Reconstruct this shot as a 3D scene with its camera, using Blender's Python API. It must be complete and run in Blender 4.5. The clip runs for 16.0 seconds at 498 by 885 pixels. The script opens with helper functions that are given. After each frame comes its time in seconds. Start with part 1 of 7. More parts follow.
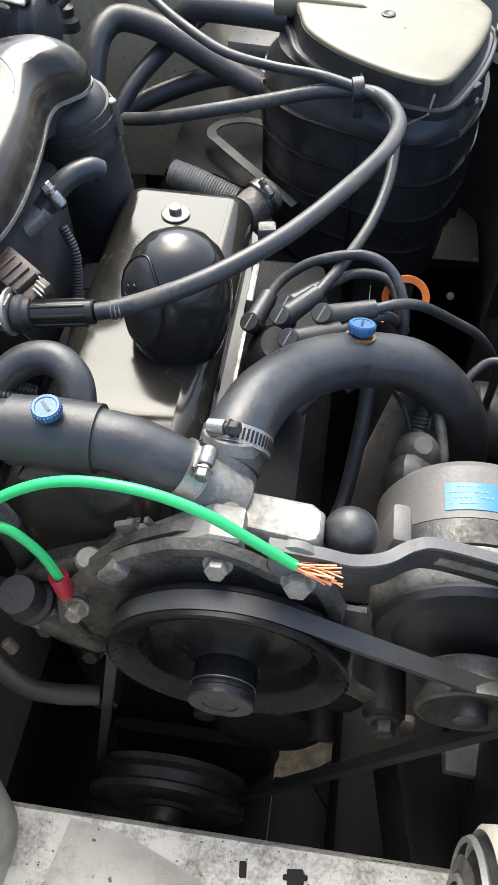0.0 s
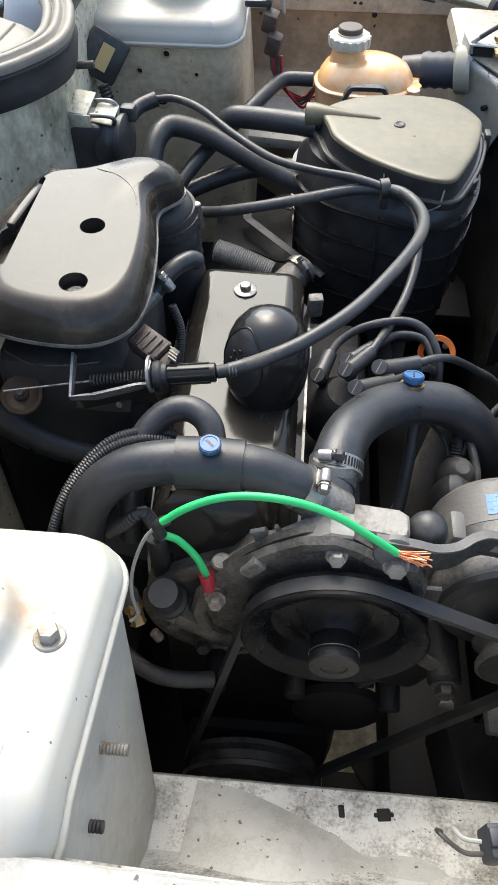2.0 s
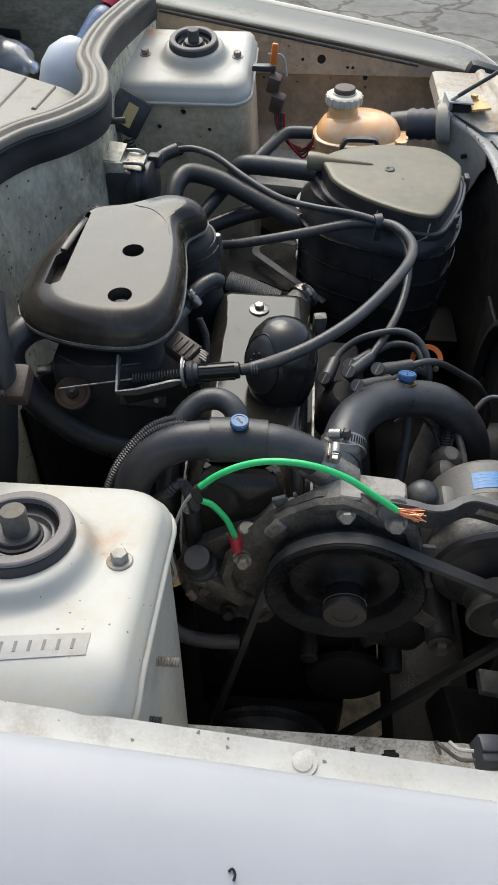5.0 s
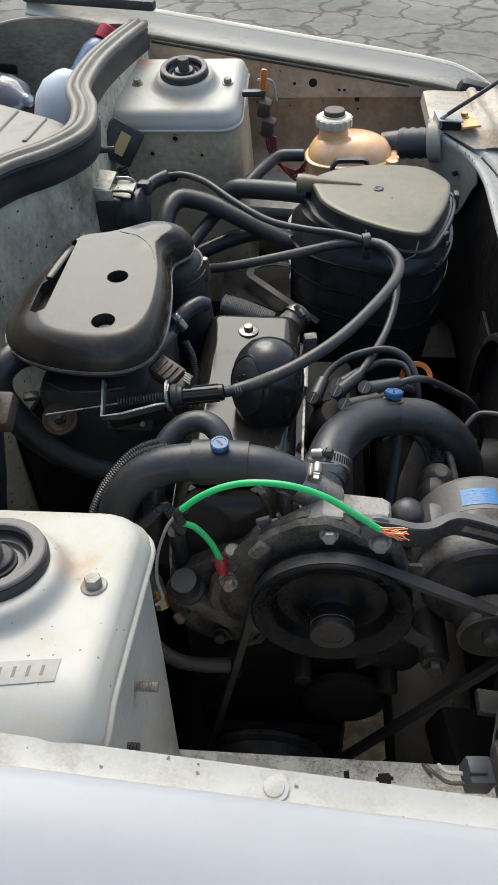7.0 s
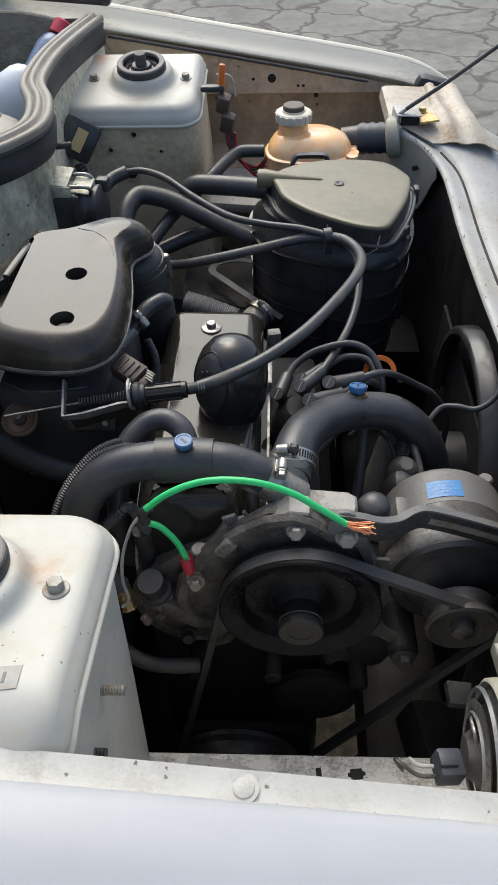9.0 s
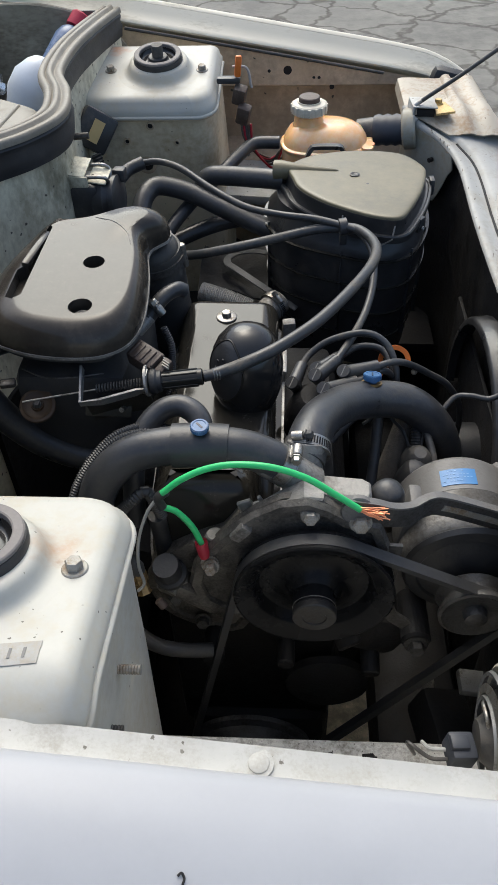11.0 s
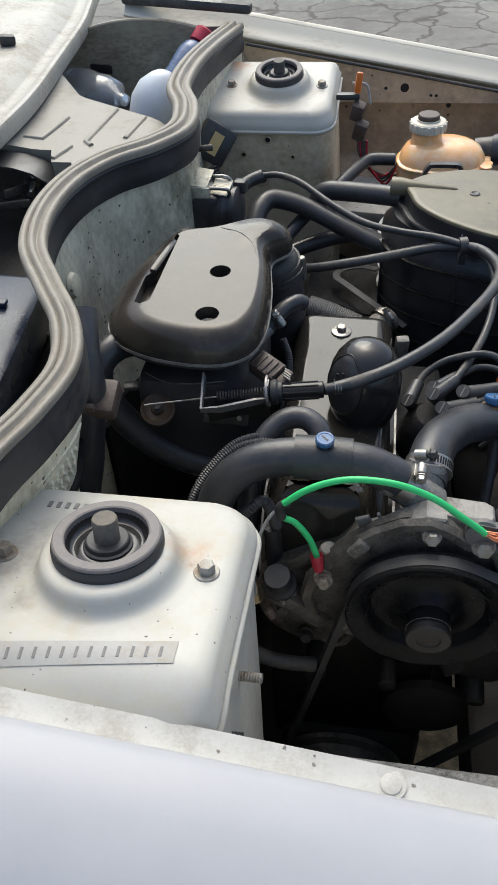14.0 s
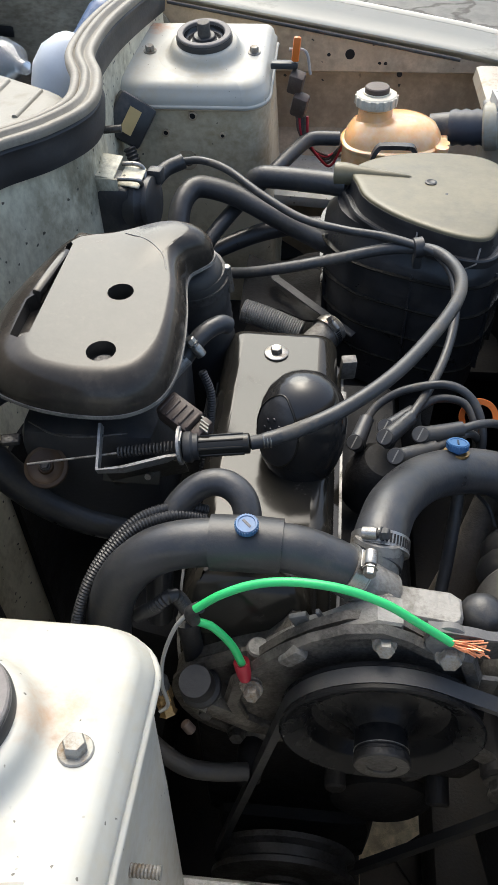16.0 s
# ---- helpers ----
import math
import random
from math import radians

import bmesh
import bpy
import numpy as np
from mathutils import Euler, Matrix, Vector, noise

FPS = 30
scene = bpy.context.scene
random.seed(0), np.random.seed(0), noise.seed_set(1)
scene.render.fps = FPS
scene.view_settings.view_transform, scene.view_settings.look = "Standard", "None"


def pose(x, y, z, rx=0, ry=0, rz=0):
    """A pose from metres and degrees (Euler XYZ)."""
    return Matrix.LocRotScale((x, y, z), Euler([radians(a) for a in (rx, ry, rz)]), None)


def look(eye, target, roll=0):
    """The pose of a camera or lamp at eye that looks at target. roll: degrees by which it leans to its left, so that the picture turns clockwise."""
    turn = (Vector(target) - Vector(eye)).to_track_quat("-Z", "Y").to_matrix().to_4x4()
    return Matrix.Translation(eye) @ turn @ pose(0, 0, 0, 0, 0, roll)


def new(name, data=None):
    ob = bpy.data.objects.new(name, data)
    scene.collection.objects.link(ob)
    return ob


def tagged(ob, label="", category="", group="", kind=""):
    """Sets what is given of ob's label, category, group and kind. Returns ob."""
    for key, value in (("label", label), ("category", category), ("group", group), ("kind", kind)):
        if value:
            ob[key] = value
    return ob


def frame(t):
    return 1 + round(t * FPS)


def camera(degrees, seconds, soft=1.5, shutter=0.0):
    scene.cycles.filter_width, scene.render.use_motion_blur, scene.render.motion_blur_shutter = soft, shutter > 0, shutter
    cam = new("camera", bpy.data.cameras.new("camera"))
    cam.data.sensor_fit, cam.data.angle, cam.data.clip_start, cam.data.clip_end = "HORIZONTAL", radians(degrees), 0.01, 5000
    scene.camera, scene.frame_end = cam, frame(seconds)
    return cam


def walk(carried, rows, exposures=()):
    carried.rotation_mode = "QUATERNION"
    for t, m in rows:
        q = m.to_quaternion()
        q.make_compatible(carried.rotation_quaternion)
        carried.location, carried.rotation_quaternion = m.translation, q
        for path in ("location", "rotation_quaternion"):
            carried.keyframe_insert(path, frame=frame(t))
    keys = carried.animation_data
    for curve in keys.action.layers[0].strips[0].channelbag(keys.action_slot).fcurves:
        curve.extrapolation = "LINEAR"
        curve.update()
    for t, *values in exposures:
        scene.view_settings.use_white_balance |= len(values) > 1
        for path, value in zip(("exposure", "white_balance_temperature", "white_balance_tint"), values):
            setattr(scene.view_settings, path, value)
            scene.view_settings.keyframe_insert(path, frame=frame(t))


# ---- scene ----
cam = camera(36.0, 16.0, soft=1.0)
PATH = [
    (0, (0.051, -0.206, 1.232), (-0.137, 0.997, -0.355), -1.0),
    (0.5, (0.042, -0.199, 1.251), (-0.133, 1.023, -0.322), -0.9),
    (1, (0.033, -0.196, 1.251), (-0.124, 1.042, -0.313), -0.4),
    (1.5, (0.007, -0.229, 1.285), (-0.106, 1.031, -0.263), 0.6),
    (2, (-0.042, -0.325, 1.345), (-0.146, 0.982, -0.165), 0.3),
    (2.1, (-0.037, -0.349, 1.358), (-0.155, 0.976, -0.135), -0.3),
    (2.5, (0.001, -0.428, 1.395), (-0.132, 0.947, -0.051), -0.3),
    (3, (0.049, -0.486, 1.416), (-0.101, 0.921, 0.002), -0.6),
    (3.5, (-0.001, -0.482, 1.413), (-0.099, 0.938, 0.009), 1.2),
    (4, (-0.043, -0.456, 1.392), (-0.103, 0.954, -0.025), 2.2),
    (4.5, (-0.053, -0.45, 1.395), (-0.122, 0.955, -0.026), 1.3),
    (4.7, (-0.058, -0.452, 1.388), (-0.14, 0.953, -0.033), 0.8),
    (6.8, (-0.026, -0.45, 1.388), (-0.181, 0.984, 0.003), -2.3),
    (7, (-0.022, -0.449, 1.388), (-0.174, 0.991, 0.008), -2.6),
    (7.5, (-0.016, -0.447, 1.389), (-0.149, 1.002, 0.017), -2.9),
    (8, (-0.019, -0.444, 1.388), (-0.118, 1.006, 0.014), -2.3),
    (8.5, (-0.019, -0.443, 1.383), (-0.087, 1.003, 0.004), -1.5),
    (11, (-0.022, -0.456, 1.379), (-0.121, 0.978, -0.012), -2.0),
    (11.5, (-0.03, -0.455, 1.381), (-0.152, 0.98, -0.007), -2.0),
    (12, (-0.04, -0.454, 1.375), (-0.185, 0.975, -0.016), -2.1),
    (12.5, (-0.04, -0.45, 1.376), (-0.209, 0.973, -0.02), -2.3),
    (13, (-0.047, -0.452, 1.38), (-0.254, 0.975, -0.006), -2.8),
    (13.5, (-0.065, -0.46, 1.384), (-0.321, 0.975, 0.014), -3.4),
    (14, (-0.073, -0.462, 1.38), (-0.349, 0.978, 0.021), -3.3),
    (14.5, (-0.062, -0.469, 1.378), (-0.319, 0.977, 0.02), -2.5),
    (15, (-0.044, -0.458, 1.377), (-0.252, 0.988, 0.011), -1.8),
    (15.5, (-0.054, -0.396, 1.368), (-0.221, 1.036, -0.019), -1.5),
    (16, (-0.059, -0.286, 1.332), (-0.221, 1.109, -0.092), -1.6),
]
walk(cam, [(t, look(eye, target, roll)) for t, eye, target, roll in PATH],
     exposures=[(0, 1.2, 6250, 3), (1, 1.18, 6250, 3), (1.5, 1.12, 6250, 3), (2, 0.80, 6250, 3), (2.5, 0.38, 6250, 3), (3, 0.14, 6250, 3), (15, 0.14, 6250, 3), (15.5, 0.28, 6300, 3), (16, 0.55, 6350, 3)])
# ---- light ----
world = bpy.data.worlds.new("sky")
scene.world = world
world.use_nodes = True
wn = world.node_tree.nodes
sky = wn.new("ShaderNodeTexSky")
sky.sky_type = 'NISHITA'
sky.sun_disc = False
sky.sun_elevation = radians(60)
sky.sun_rotation = radians(-16)
sky.dust_density = 5.0
sky.air_density = 0.75
sky.ozone_density = 1.0
world.node_tree.links.new(sky.outputs[0], wn["Background"].inputs[0])
wn["Background"].inputs[1].default_value = 0.24
sun = new("sun", bpy.data.lights.new("sun", "SUN"))
sun.data.energy = 1.15
sun.data.angle = radians(34)
sun.data.color = (1.0, 0.93, 0.82)
sun.matrix_world = look((-1.7, 7.0, 5.6), (0, 0, 0))


# ---- materials ----
def mat(name, base, rough=0.5, metal=0.0, var=0.25, scale=18.0, fine=260.0, bump=0.15, dirt=None, amount=0.0,
        dirt_scale=9.0, coat=0.0, spec=0.5, dirt_rough=0.75, stains=(), specks=None, stretch=(1, 1, 1)):
    """A surface with broad and fine colour variation, patchy dirt and fine relief."""
    m = bpy.data.materials.new(name)
    m.use_nodes = True
    nt = m.node_tree
    n, l = nt.nodes, nt.links
    p = n["Principled BSDF"]
    tc = n.new("ShaderNodeTexCoord")
    mp = n.new("ShaderNodeMapping")
    mp.inputs["Scale"].default_value = stretch
    l.new(tc.outputs["Object"], mp.inputs["Vector"])
    def nz(s, detail=5.0, rg=0.55):
        t = n.new("ShaderNodeTexNoise")
        t.inputs["Scale"].default_value = s
        t.inputs["Detail"].default_value = detail
        t.inputs["Roughness"].default_value = rg
        l.new(mp.outputs[0], t.inputs["Vector"])
        return t
    def ramp(src, a, b, ca=(0, 0, 0, 1), cb=(1, 1, 1, 1)):
        r = n.new("ShaderNodeValToRGB")
        r.color_ramp.elements[0].position, r.color_ramp.elements[1].position = a, b
        r.color_ramp.elements[0].color, r.color_ramp.elements[1].color = ca, cb
        l.new(src, r.inputs[0])
        return r
    def mix(f, a, b):
        x = n.new("ShaderNodeMix")
        x.data_type = 'RGBA'
        for sock, v in ((x.inputs[0], f), (x.inputs[6], a), (x.inputs[7], b)):
            if isinstance(v, bpy.types.NodeSocket):
                l.new(v, sock)
            else:
                sock.default_value = v
        return x.outputs[2]
    broad, small = nz(scale), nz(fine, 3.0)
    lo = [max(0.0, c * (1 - var)) for c in base] + [1]
    hi = [min(1.0, c * (1 + var)) for c in base] + [1]
    col = ramp(broad.outputs["Fac"], 0.3, 0.7, lo, hi).outputs[0]
    grain = ramp(small.outputs["Fac"], 0.3, 0.75, (0.82, 0.82, 0.82, 1), (1.1, 1.1, 1.1, 1)).outputs[0]
    g = n.new("ShaderNodeMix")
    g.data_type, g.blend_type = 'RGBA', 'MULTIPLY'
    g.inputs[0].default_value = min(1.0, var * 2)
    l.new(col, g.inputs[6])
    l.new(grain, g.inputs[7])
    col = g.outputs[2]
    rr = ramp(broad.outputs["Fac"], 0.25, 0.75, [max(0.03, rough - 0.09)] * 3 + [1], [min(1, rough + 0.09)] * 3 + [1]).outputs[0]
    if dirt:
        d1, d2 = nz(dirt_scale, 8.0, 0.68), nz(dirt_scale * 11, 4.0, 0.6)
        a = n.new("ShaderNodeMath")
        a.operation = 'ADD'
        sc = n.new("ShaderNodeMath")
        sc.operation = 'MULTIPLY'
        sc.inputs[1].default_value = 0.45
        l.new(d2.outputs["Fac"], sc.inputs[0])
        l.new(d1.outputs["Fac"], a.inputs[0])
        l.new(sc.outputs[0], a.inputs[1])
        edge_at = 0.98 - 0.45 * amount
        mask = ramp(a.outputs[0], edge_at - 0.12, edge_at + 0.12).outputs[0]
        col = mix(mask, col, (*dirt, 1))
        rr = mix(mask, rr, (dirt_rough, dirt_rough, dirt_rough, 1))
    for c0, r0, tint, strength in stains:
        vd = n.new("ShaderNodeVectorMath")
        vd.operation = 'DISTANCE'
        vd.inputs[1].default_value = c0
        l.new(tc.outputs["Object"], vd.inputs[0])
        sn = nz(70.0, 6.0, 0.65)
        ad = n.new("ShaderNodeMath")
        ad.operation = 'MULTIPLY_ADD'
        ad.inputs[1].default_value = r0 * 2.4
        l.new(sn.outputs["Fac"], ad.inputs[0])
        l.new(vd.outputs["Value"], ad.inputs[2])
        mk = ramp(ad.outputs[0], r0 * 0.9, r0 * 2.2, (strength,) * 3 + (1,), (0, 0, 0, 1)).outputs[0]
        col = mix(mk, col, (*tint, 1))
    if specks:
        tint, sscale, size, share = specks
        vo = n.new("ShaderNodeTexVoronoi")
        vo.inputs["Scale"].default_value = sscale
        wv = nz(sscale * 1.4, 2.0)
        av = n.new("ShaderNodeVectorMath")
        av.operation = 'MULTIPLY_ADD'
        av.inputs[1].default_value = (0.8 / sscale,) * 3
        l.new(wv.outputs["Color"], av.inputs[0])
        l.new(tc.outputs["Object"], av.inputs[2])
        l.new(av.outputs[0], vo.inputs["Vector"])
        near_dot = ramp(vo.outputs["Distance"], size * 0.7, size, (1, 1, 1, 1), (0, 0, 0, 1)).outputs[0]
        sp = n.new("ShaderNodeSeparateColor")
        l.new(vo.outputs["Color"], sp.inputs[0])
        pick = ramp(sp.outputs[0], 1 - share, 1 - share + 0.02).outputs[0]
        both = n.new("ShaderNodeMath")
        both.operation = 'MULTIPLY'
        l.new(near_dot, both.inputs[0])
        l.new(pick, both.inputs[1])
        col = mix(both.outputs[0], col, (*tint, 1))
    l.new(col, p.inputs["Base Color"])
    l.new(rr, p.inputs["Roughness"])
    p.inputs["Metallic"].default_value = metal
    p.inputs["Specular IOR Level"].default_value = spec
    if coat:
        p.inputs["Coat Weight"].default_value = coat
        p.inputs["Coat Roughness"].default_value = 0.12
    if bump:
        b = n.new("ShaderNodeBump")
        b.inputs["Strength"].default_value = bump
        b.inputs["Distance"].default_value = 0.0012
        l.new(small.outputs["Fac"], b.inputs["Height"])
        l.new(b.outputs[0], p.inputs["Normal"])
    return m


DUST = (0.23, 0.19, 0.14)
M_paint = mat("fender_paint", (0.37, 0.375, 0.388), 0.40, var=0.03, bump=0.015, spec=0.4)
M_paint2 = mat("dirty_wing_paint", (0.58, 0.545, 0.45), 0.40, var=0.04, bump=0.03, spec=0.4, dirt=(0.40, 0.365, 0.28), amount=0.22, dirt_scale=18, stretch=(0.35, 1, 1))
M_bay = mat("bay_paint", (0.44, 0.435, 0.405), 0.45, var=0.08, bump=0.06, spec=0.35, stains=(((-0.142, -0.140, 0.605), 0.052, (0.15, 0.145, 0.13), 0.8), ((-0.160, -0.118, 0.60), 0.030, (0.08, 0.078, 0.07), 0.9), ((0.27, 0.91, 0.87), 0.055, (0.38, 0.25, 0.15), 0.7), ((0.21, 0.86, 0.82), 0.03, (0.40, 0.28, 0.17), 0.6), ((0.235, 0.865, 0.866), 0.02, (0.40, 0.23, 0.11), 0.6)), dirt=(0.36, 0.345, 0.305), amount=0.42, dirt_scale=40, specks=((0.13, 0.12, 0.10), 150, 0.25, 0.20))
M_front = mat("front_panel_paint", (0.37, 0.367, 0.345), 0.45, var=0.08, bump=0.08, spec=0.35, dirt=(0.33, 0.31, 0.265), amount=0.42, dirt_scale=13, specks=((0.10, 0.085, 0.065), 150, 0.22, 0.2))
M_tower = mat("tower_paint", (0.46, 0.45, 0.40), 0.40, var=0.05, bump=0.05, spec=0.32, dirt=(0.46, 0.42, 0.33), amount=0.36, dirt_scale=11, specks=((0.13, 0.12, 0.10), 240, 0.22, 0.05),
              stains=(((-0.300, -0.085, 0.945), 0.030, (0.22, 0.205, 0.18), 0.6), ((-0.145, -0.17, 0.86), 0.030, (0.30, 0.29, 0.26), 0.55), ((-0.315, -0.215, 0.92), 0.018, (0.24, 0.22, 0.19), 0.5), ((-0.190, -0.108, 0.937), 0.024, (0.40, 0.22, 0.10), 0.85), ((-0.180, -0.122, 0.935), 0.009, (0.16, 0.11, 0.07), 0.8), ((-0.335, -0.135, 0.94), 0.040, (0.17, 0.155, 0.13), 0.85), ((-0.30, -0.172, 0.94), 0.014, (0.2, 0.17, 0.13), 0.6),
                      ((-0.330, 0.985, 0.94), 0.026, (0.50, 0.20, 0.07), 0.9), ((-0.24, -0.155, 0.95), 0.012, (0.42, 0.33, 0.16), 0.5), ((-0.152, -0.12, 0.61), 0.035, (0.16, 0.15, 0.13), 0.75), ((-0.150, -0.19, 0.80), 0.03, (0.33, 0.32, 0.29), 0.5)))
# Same tower paint with paler base, lifting the shaded far wall; grime is real.
M_tower2 = mat("brightened_grimy_tower_paint", (0.72, 0.63, 0.46), 0.42, var=0.08, bump=0.08, spec=0.35, dirt=(0.50, 0.40, 0.25), amount=0.36, dirt_scale=9, specks=((0.06, 0.05, 0.04), 110, 0.2, 0.06),
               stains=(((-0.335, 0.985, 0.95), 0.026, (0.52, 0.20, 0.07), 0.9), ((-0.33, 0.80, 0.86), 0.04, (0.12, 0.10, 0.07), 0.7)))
M_grimy = mat("grimy_paint", (0.52, 0.405, 0.27), 0.5, var=0.2, bump=0.12, dirt=(0.34, 0.265, 0.18), amount=0.55, dirt_scale=7, specks=((0.05, 0.045, 0.035), 60, 0.2, 0.15))
# Base is paler than the car's paint to make up for the firewall's shade.
M_fire = mat("brightened_firewall_paint", (0.74, 0.69, 0.52), 0.42, var=0.14, bump=0.1, dirt=(0.44, 0.39, 0.27), amount=0.42, dirt_scale=13, specks=((0.09, 0.08, 0.06), 120, 0.26, 0.2), stretch=(1, 1, 0.55), stains=(((-0.330, 0.52, 0.925), 0.055, (0.10, 0.09, 0.05), 0.9), ((-0.325, 0.55, 0.89), 0.04, (0.12, 0.11, 0.07), 0.8), ((-0.415, 0.26, 0.89), 0.035, (0.14, 0.13, 0.09), 0.85), ((-0.43, 0.34, 0.85), 0.05, (0.22, 0.20, 0.14), 0.7), ((-0.335, 0.06, 0.87), 0.04, (0.16, 0.15, 0.11), 0.7)))
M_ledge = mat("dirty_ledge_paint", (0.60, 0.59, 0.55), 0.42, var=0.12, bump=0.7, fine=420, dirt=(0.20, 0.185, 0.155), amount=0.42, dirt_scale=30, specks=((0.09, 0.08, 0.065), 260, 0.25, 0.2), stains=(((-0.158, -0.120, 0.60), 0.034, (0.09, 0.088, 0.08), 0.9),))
M_corner = mat("rusty_corner_paint", (0.26, 0.165, 0.085), 0.5, var=0.3, bump=0.15, dirt=(0.40, 0.355, 0.28), amount=0.74, dirt_scale=13, dirt_rough=0.45, specks=((0.12, 0.08, 0.05), 140, 0.2, 0.12))
M_ochre = mat("brown_quadrant", (0.038, 0.019, 0.006), 0.5, var=0.3, bump=0.2)
M_plastic = mat("black_plastic", (0.034, 0.034, 0.035), 0.40, var=0.25, bump=0.2, dirt=(0.10, 0.09, 0.075), amount=0.28)
M_drum = mat("drum_plastic", (0.026, 0.026, 0.027), 0.32, var=0.25, bump=0.1, dirt=(0.05, 0.045, 0.04), amount=0.25)
M_lid = mat("dusty_lid", (0.118, 0.102, 0.058), 0.38, var=0.2, bump=0.08, dirt=(0.162, 0.140, 0.082), amount=0.5, dirt_scale=7, dirt_rough=0.42, specks=((0.02, 0.02, 0.02), 50, 0.12, 0.1), spec=0.5)
M_cover = mat("dusty_cover", (0.038, 0.033, 0.027), 0.16, var=0.3, bump=0.06, dirt=(0.080, 0.067, 0.052), amount=0.24, dirt_scale=9, dirt_rough=0.36, spec=0.33)
M_gloss = mat("black_enamel", (0.024, 0.022, 0.018), 0.13, var=0.15, bump=0.02, dirt=(0.05, 0.043, 0.035), amount=0.06, dirt_scale=30, dirt_rough=0.4, spec=0.32)
M_capblack = mat("moulded_black", (0.022, 0.021, 0.020), 0.17, var=0.1, bump=0.03)
M_rubber = mat("hose_rubber", (0.036, 0.037, 0.040), 0.34, var=0.3, scale=30, bump=0.2, dirt=(0.06, 0.056, 0.048), amount=0.32, dirt_scale=16, dirt_rough=0.55)
M_rubber2 = mat("dark_rubber", (0.030, 0.030, 0.031), 0.50, var=0.3, bump=0.25, dirt=(0.06, 0.055, 0.045), amount=0.3)
M_sealrub = mat("seal_rubber", (0.19, 0.168, 0.130), 0.5, var=0.15, bump=0.2, dirt=(0.24, 0.22, 0.178), amount=0.45, dirt_scale=26, dirt_rough=0.55)
M_cable = mat("cable_sheath", (0.042, 0.042, 0.042), 0.36, var=0.25, bump=0.15, dirt=(0.10, 0.088, 0.07), amount=0.3, dirt_scale=22)
M_alu = mat("cast_aluminium", (0.23, 0.22, 0.20), 0.5, 0.15, var=0.2, scale=60, bump=0.6, dirt=(0.11, 0.097, 0.078), amount=0.42, dirt_scale=22)
M_dustalu = mat("dusty_aluminium", (0.135, 0.13, 0.122), 0.55, 0.1, var=0.12, scale=40, bump=0.3, dirt=(0.11, 0.10, 0.085), amount=0.3, dirt_scale=40)
M_alu2 = mat("bright_aluminium", (0.36, 0.35, 0.33), 0.45, 0.5, var=0.15, scale=50, bump=0.5, dirt=(0.16, 0.14, 0.11), amount=0.3, dirt_scale=50)
M_steel = mat("zinc_steel", (0.36, 0.35, 0.325), 0.36, 0.9, var=0.15, bump=0.2, dirt=(0.16, 0.125, 0.09), amount=0.32, dirt_scale=90)
M_darksteel = mat("dark_steel", (0.092, 0.090, 0.087), 0.46, 0.6, var=0.3, bump=0.4, dirt=(0.055, 0.049, 0.042), amount=0.45, dirt_scale=30)
M_pulley = mat("pulley_black", (0.010, 0.010, 0.0105), 0.28, 0.0, var=0.25, bump=0.05, dirt=(0.016, 0.015, 0.014), amount=0.12, dirt_scale=20, dirt_rough=0.5, spec=0.14)
# Oil grime, with the deep bay's shade put into a near-black base.
M_oily_shade = mat("oily_shade_dark", (0.014, 0.014, 0.015), 0.5, var=0.4, bump=0.5, dirt=(0.022, 0.020, 0.018), amount=0.5, dirt_scale=25, spec=0.2)
M_blue = mat("blue_plastic", (0.045, 0.13, 0.28), 0.4, var=0.15, bump=0.1)
M_label = mat("blue_label", (0.03, 0.16, 0.38), 0.4, var=0.1, bump=0.0)
M_ink = mat("pale_print", (0.16, 0.32, 0.52), 0.5, var=0.1, bump=0.0)
M_green = mat("green_sheath", (0.045, 0.52, 0.15), 0.38, var=0.08, bump=0.05)
M_red = mat("red_sleeve", (0.36, 0.018, 0.035), 0.45, var=0.15, bump=0.1)
M_redcap = mat("red_cap", (0.46, 0.035, 0.06), 0.4, var=0.1, bump=0.05)
M_copper = mat("copper_strand", (0.72, 0.30, 0.16), 0.35, 0.9, var=0.2, bump=0.2)
M_orange = mat("orange_plastic", (0.75, 0.19, 0.03), 0.45, var=0.15, bump=0.1)
M_dustrub = mat("dusty_rubber", (0.07, 0.064, 0.056), 0.6, var=0.25, bump=0.3, dirt=(0.15, 0.13, 0.10), amount=0.5, dirt_scale=20)
M_dirtysteel = mat("dirty_hub_steel", (0.026, 0.025, 0.024), 0.36, 0.3, var=0.3, bump=0.3, dirt=(0.04, 0.033, 0.027), amount=0.4, dirt_scale=30)
M_dustbolt = mat("dusty_bolt", (0.30, 0.29, 0.26), 0.55, 0.4, var=0.2, bump=0.4, dirt=(0.22, 0.16, 0.10), amount=0.45, dirt_scale=60)
M_brass = mat("brass", (0.30, 0.20, 0.085), 0.4, 0.8, var=0.25, bump=0.2, dirt=(0.1, 0.07, 0.04), amount=0.35, dirt_scale=40)
M_brown = mat("brown_plastic", (0.075, 0.052, 0.040), 0.55, var=0.3, bump=0.2, dirt=(0.15, 0.12, 0.09), amount=0.25, dirt_scale=30)
M_grey = mat("grey_plastic", (0.034, 0.038, 0.048), 0.5, var=0.2, bump=0.1)
M_beige = mat("lamp_shell", (0.33, 0.325, 0.28), 0.45, var=0.1, bump=0.06, dirt=(0.3, 0.26, 0.18), amount=0.4)
M_white = mat("white_cap", (0.62, 0.57, 0.46), 0.45, var=0.08, bump=0.1, dirt=(0.45, 0.4, 0.3), amount=0.25, dirt_scale=30)
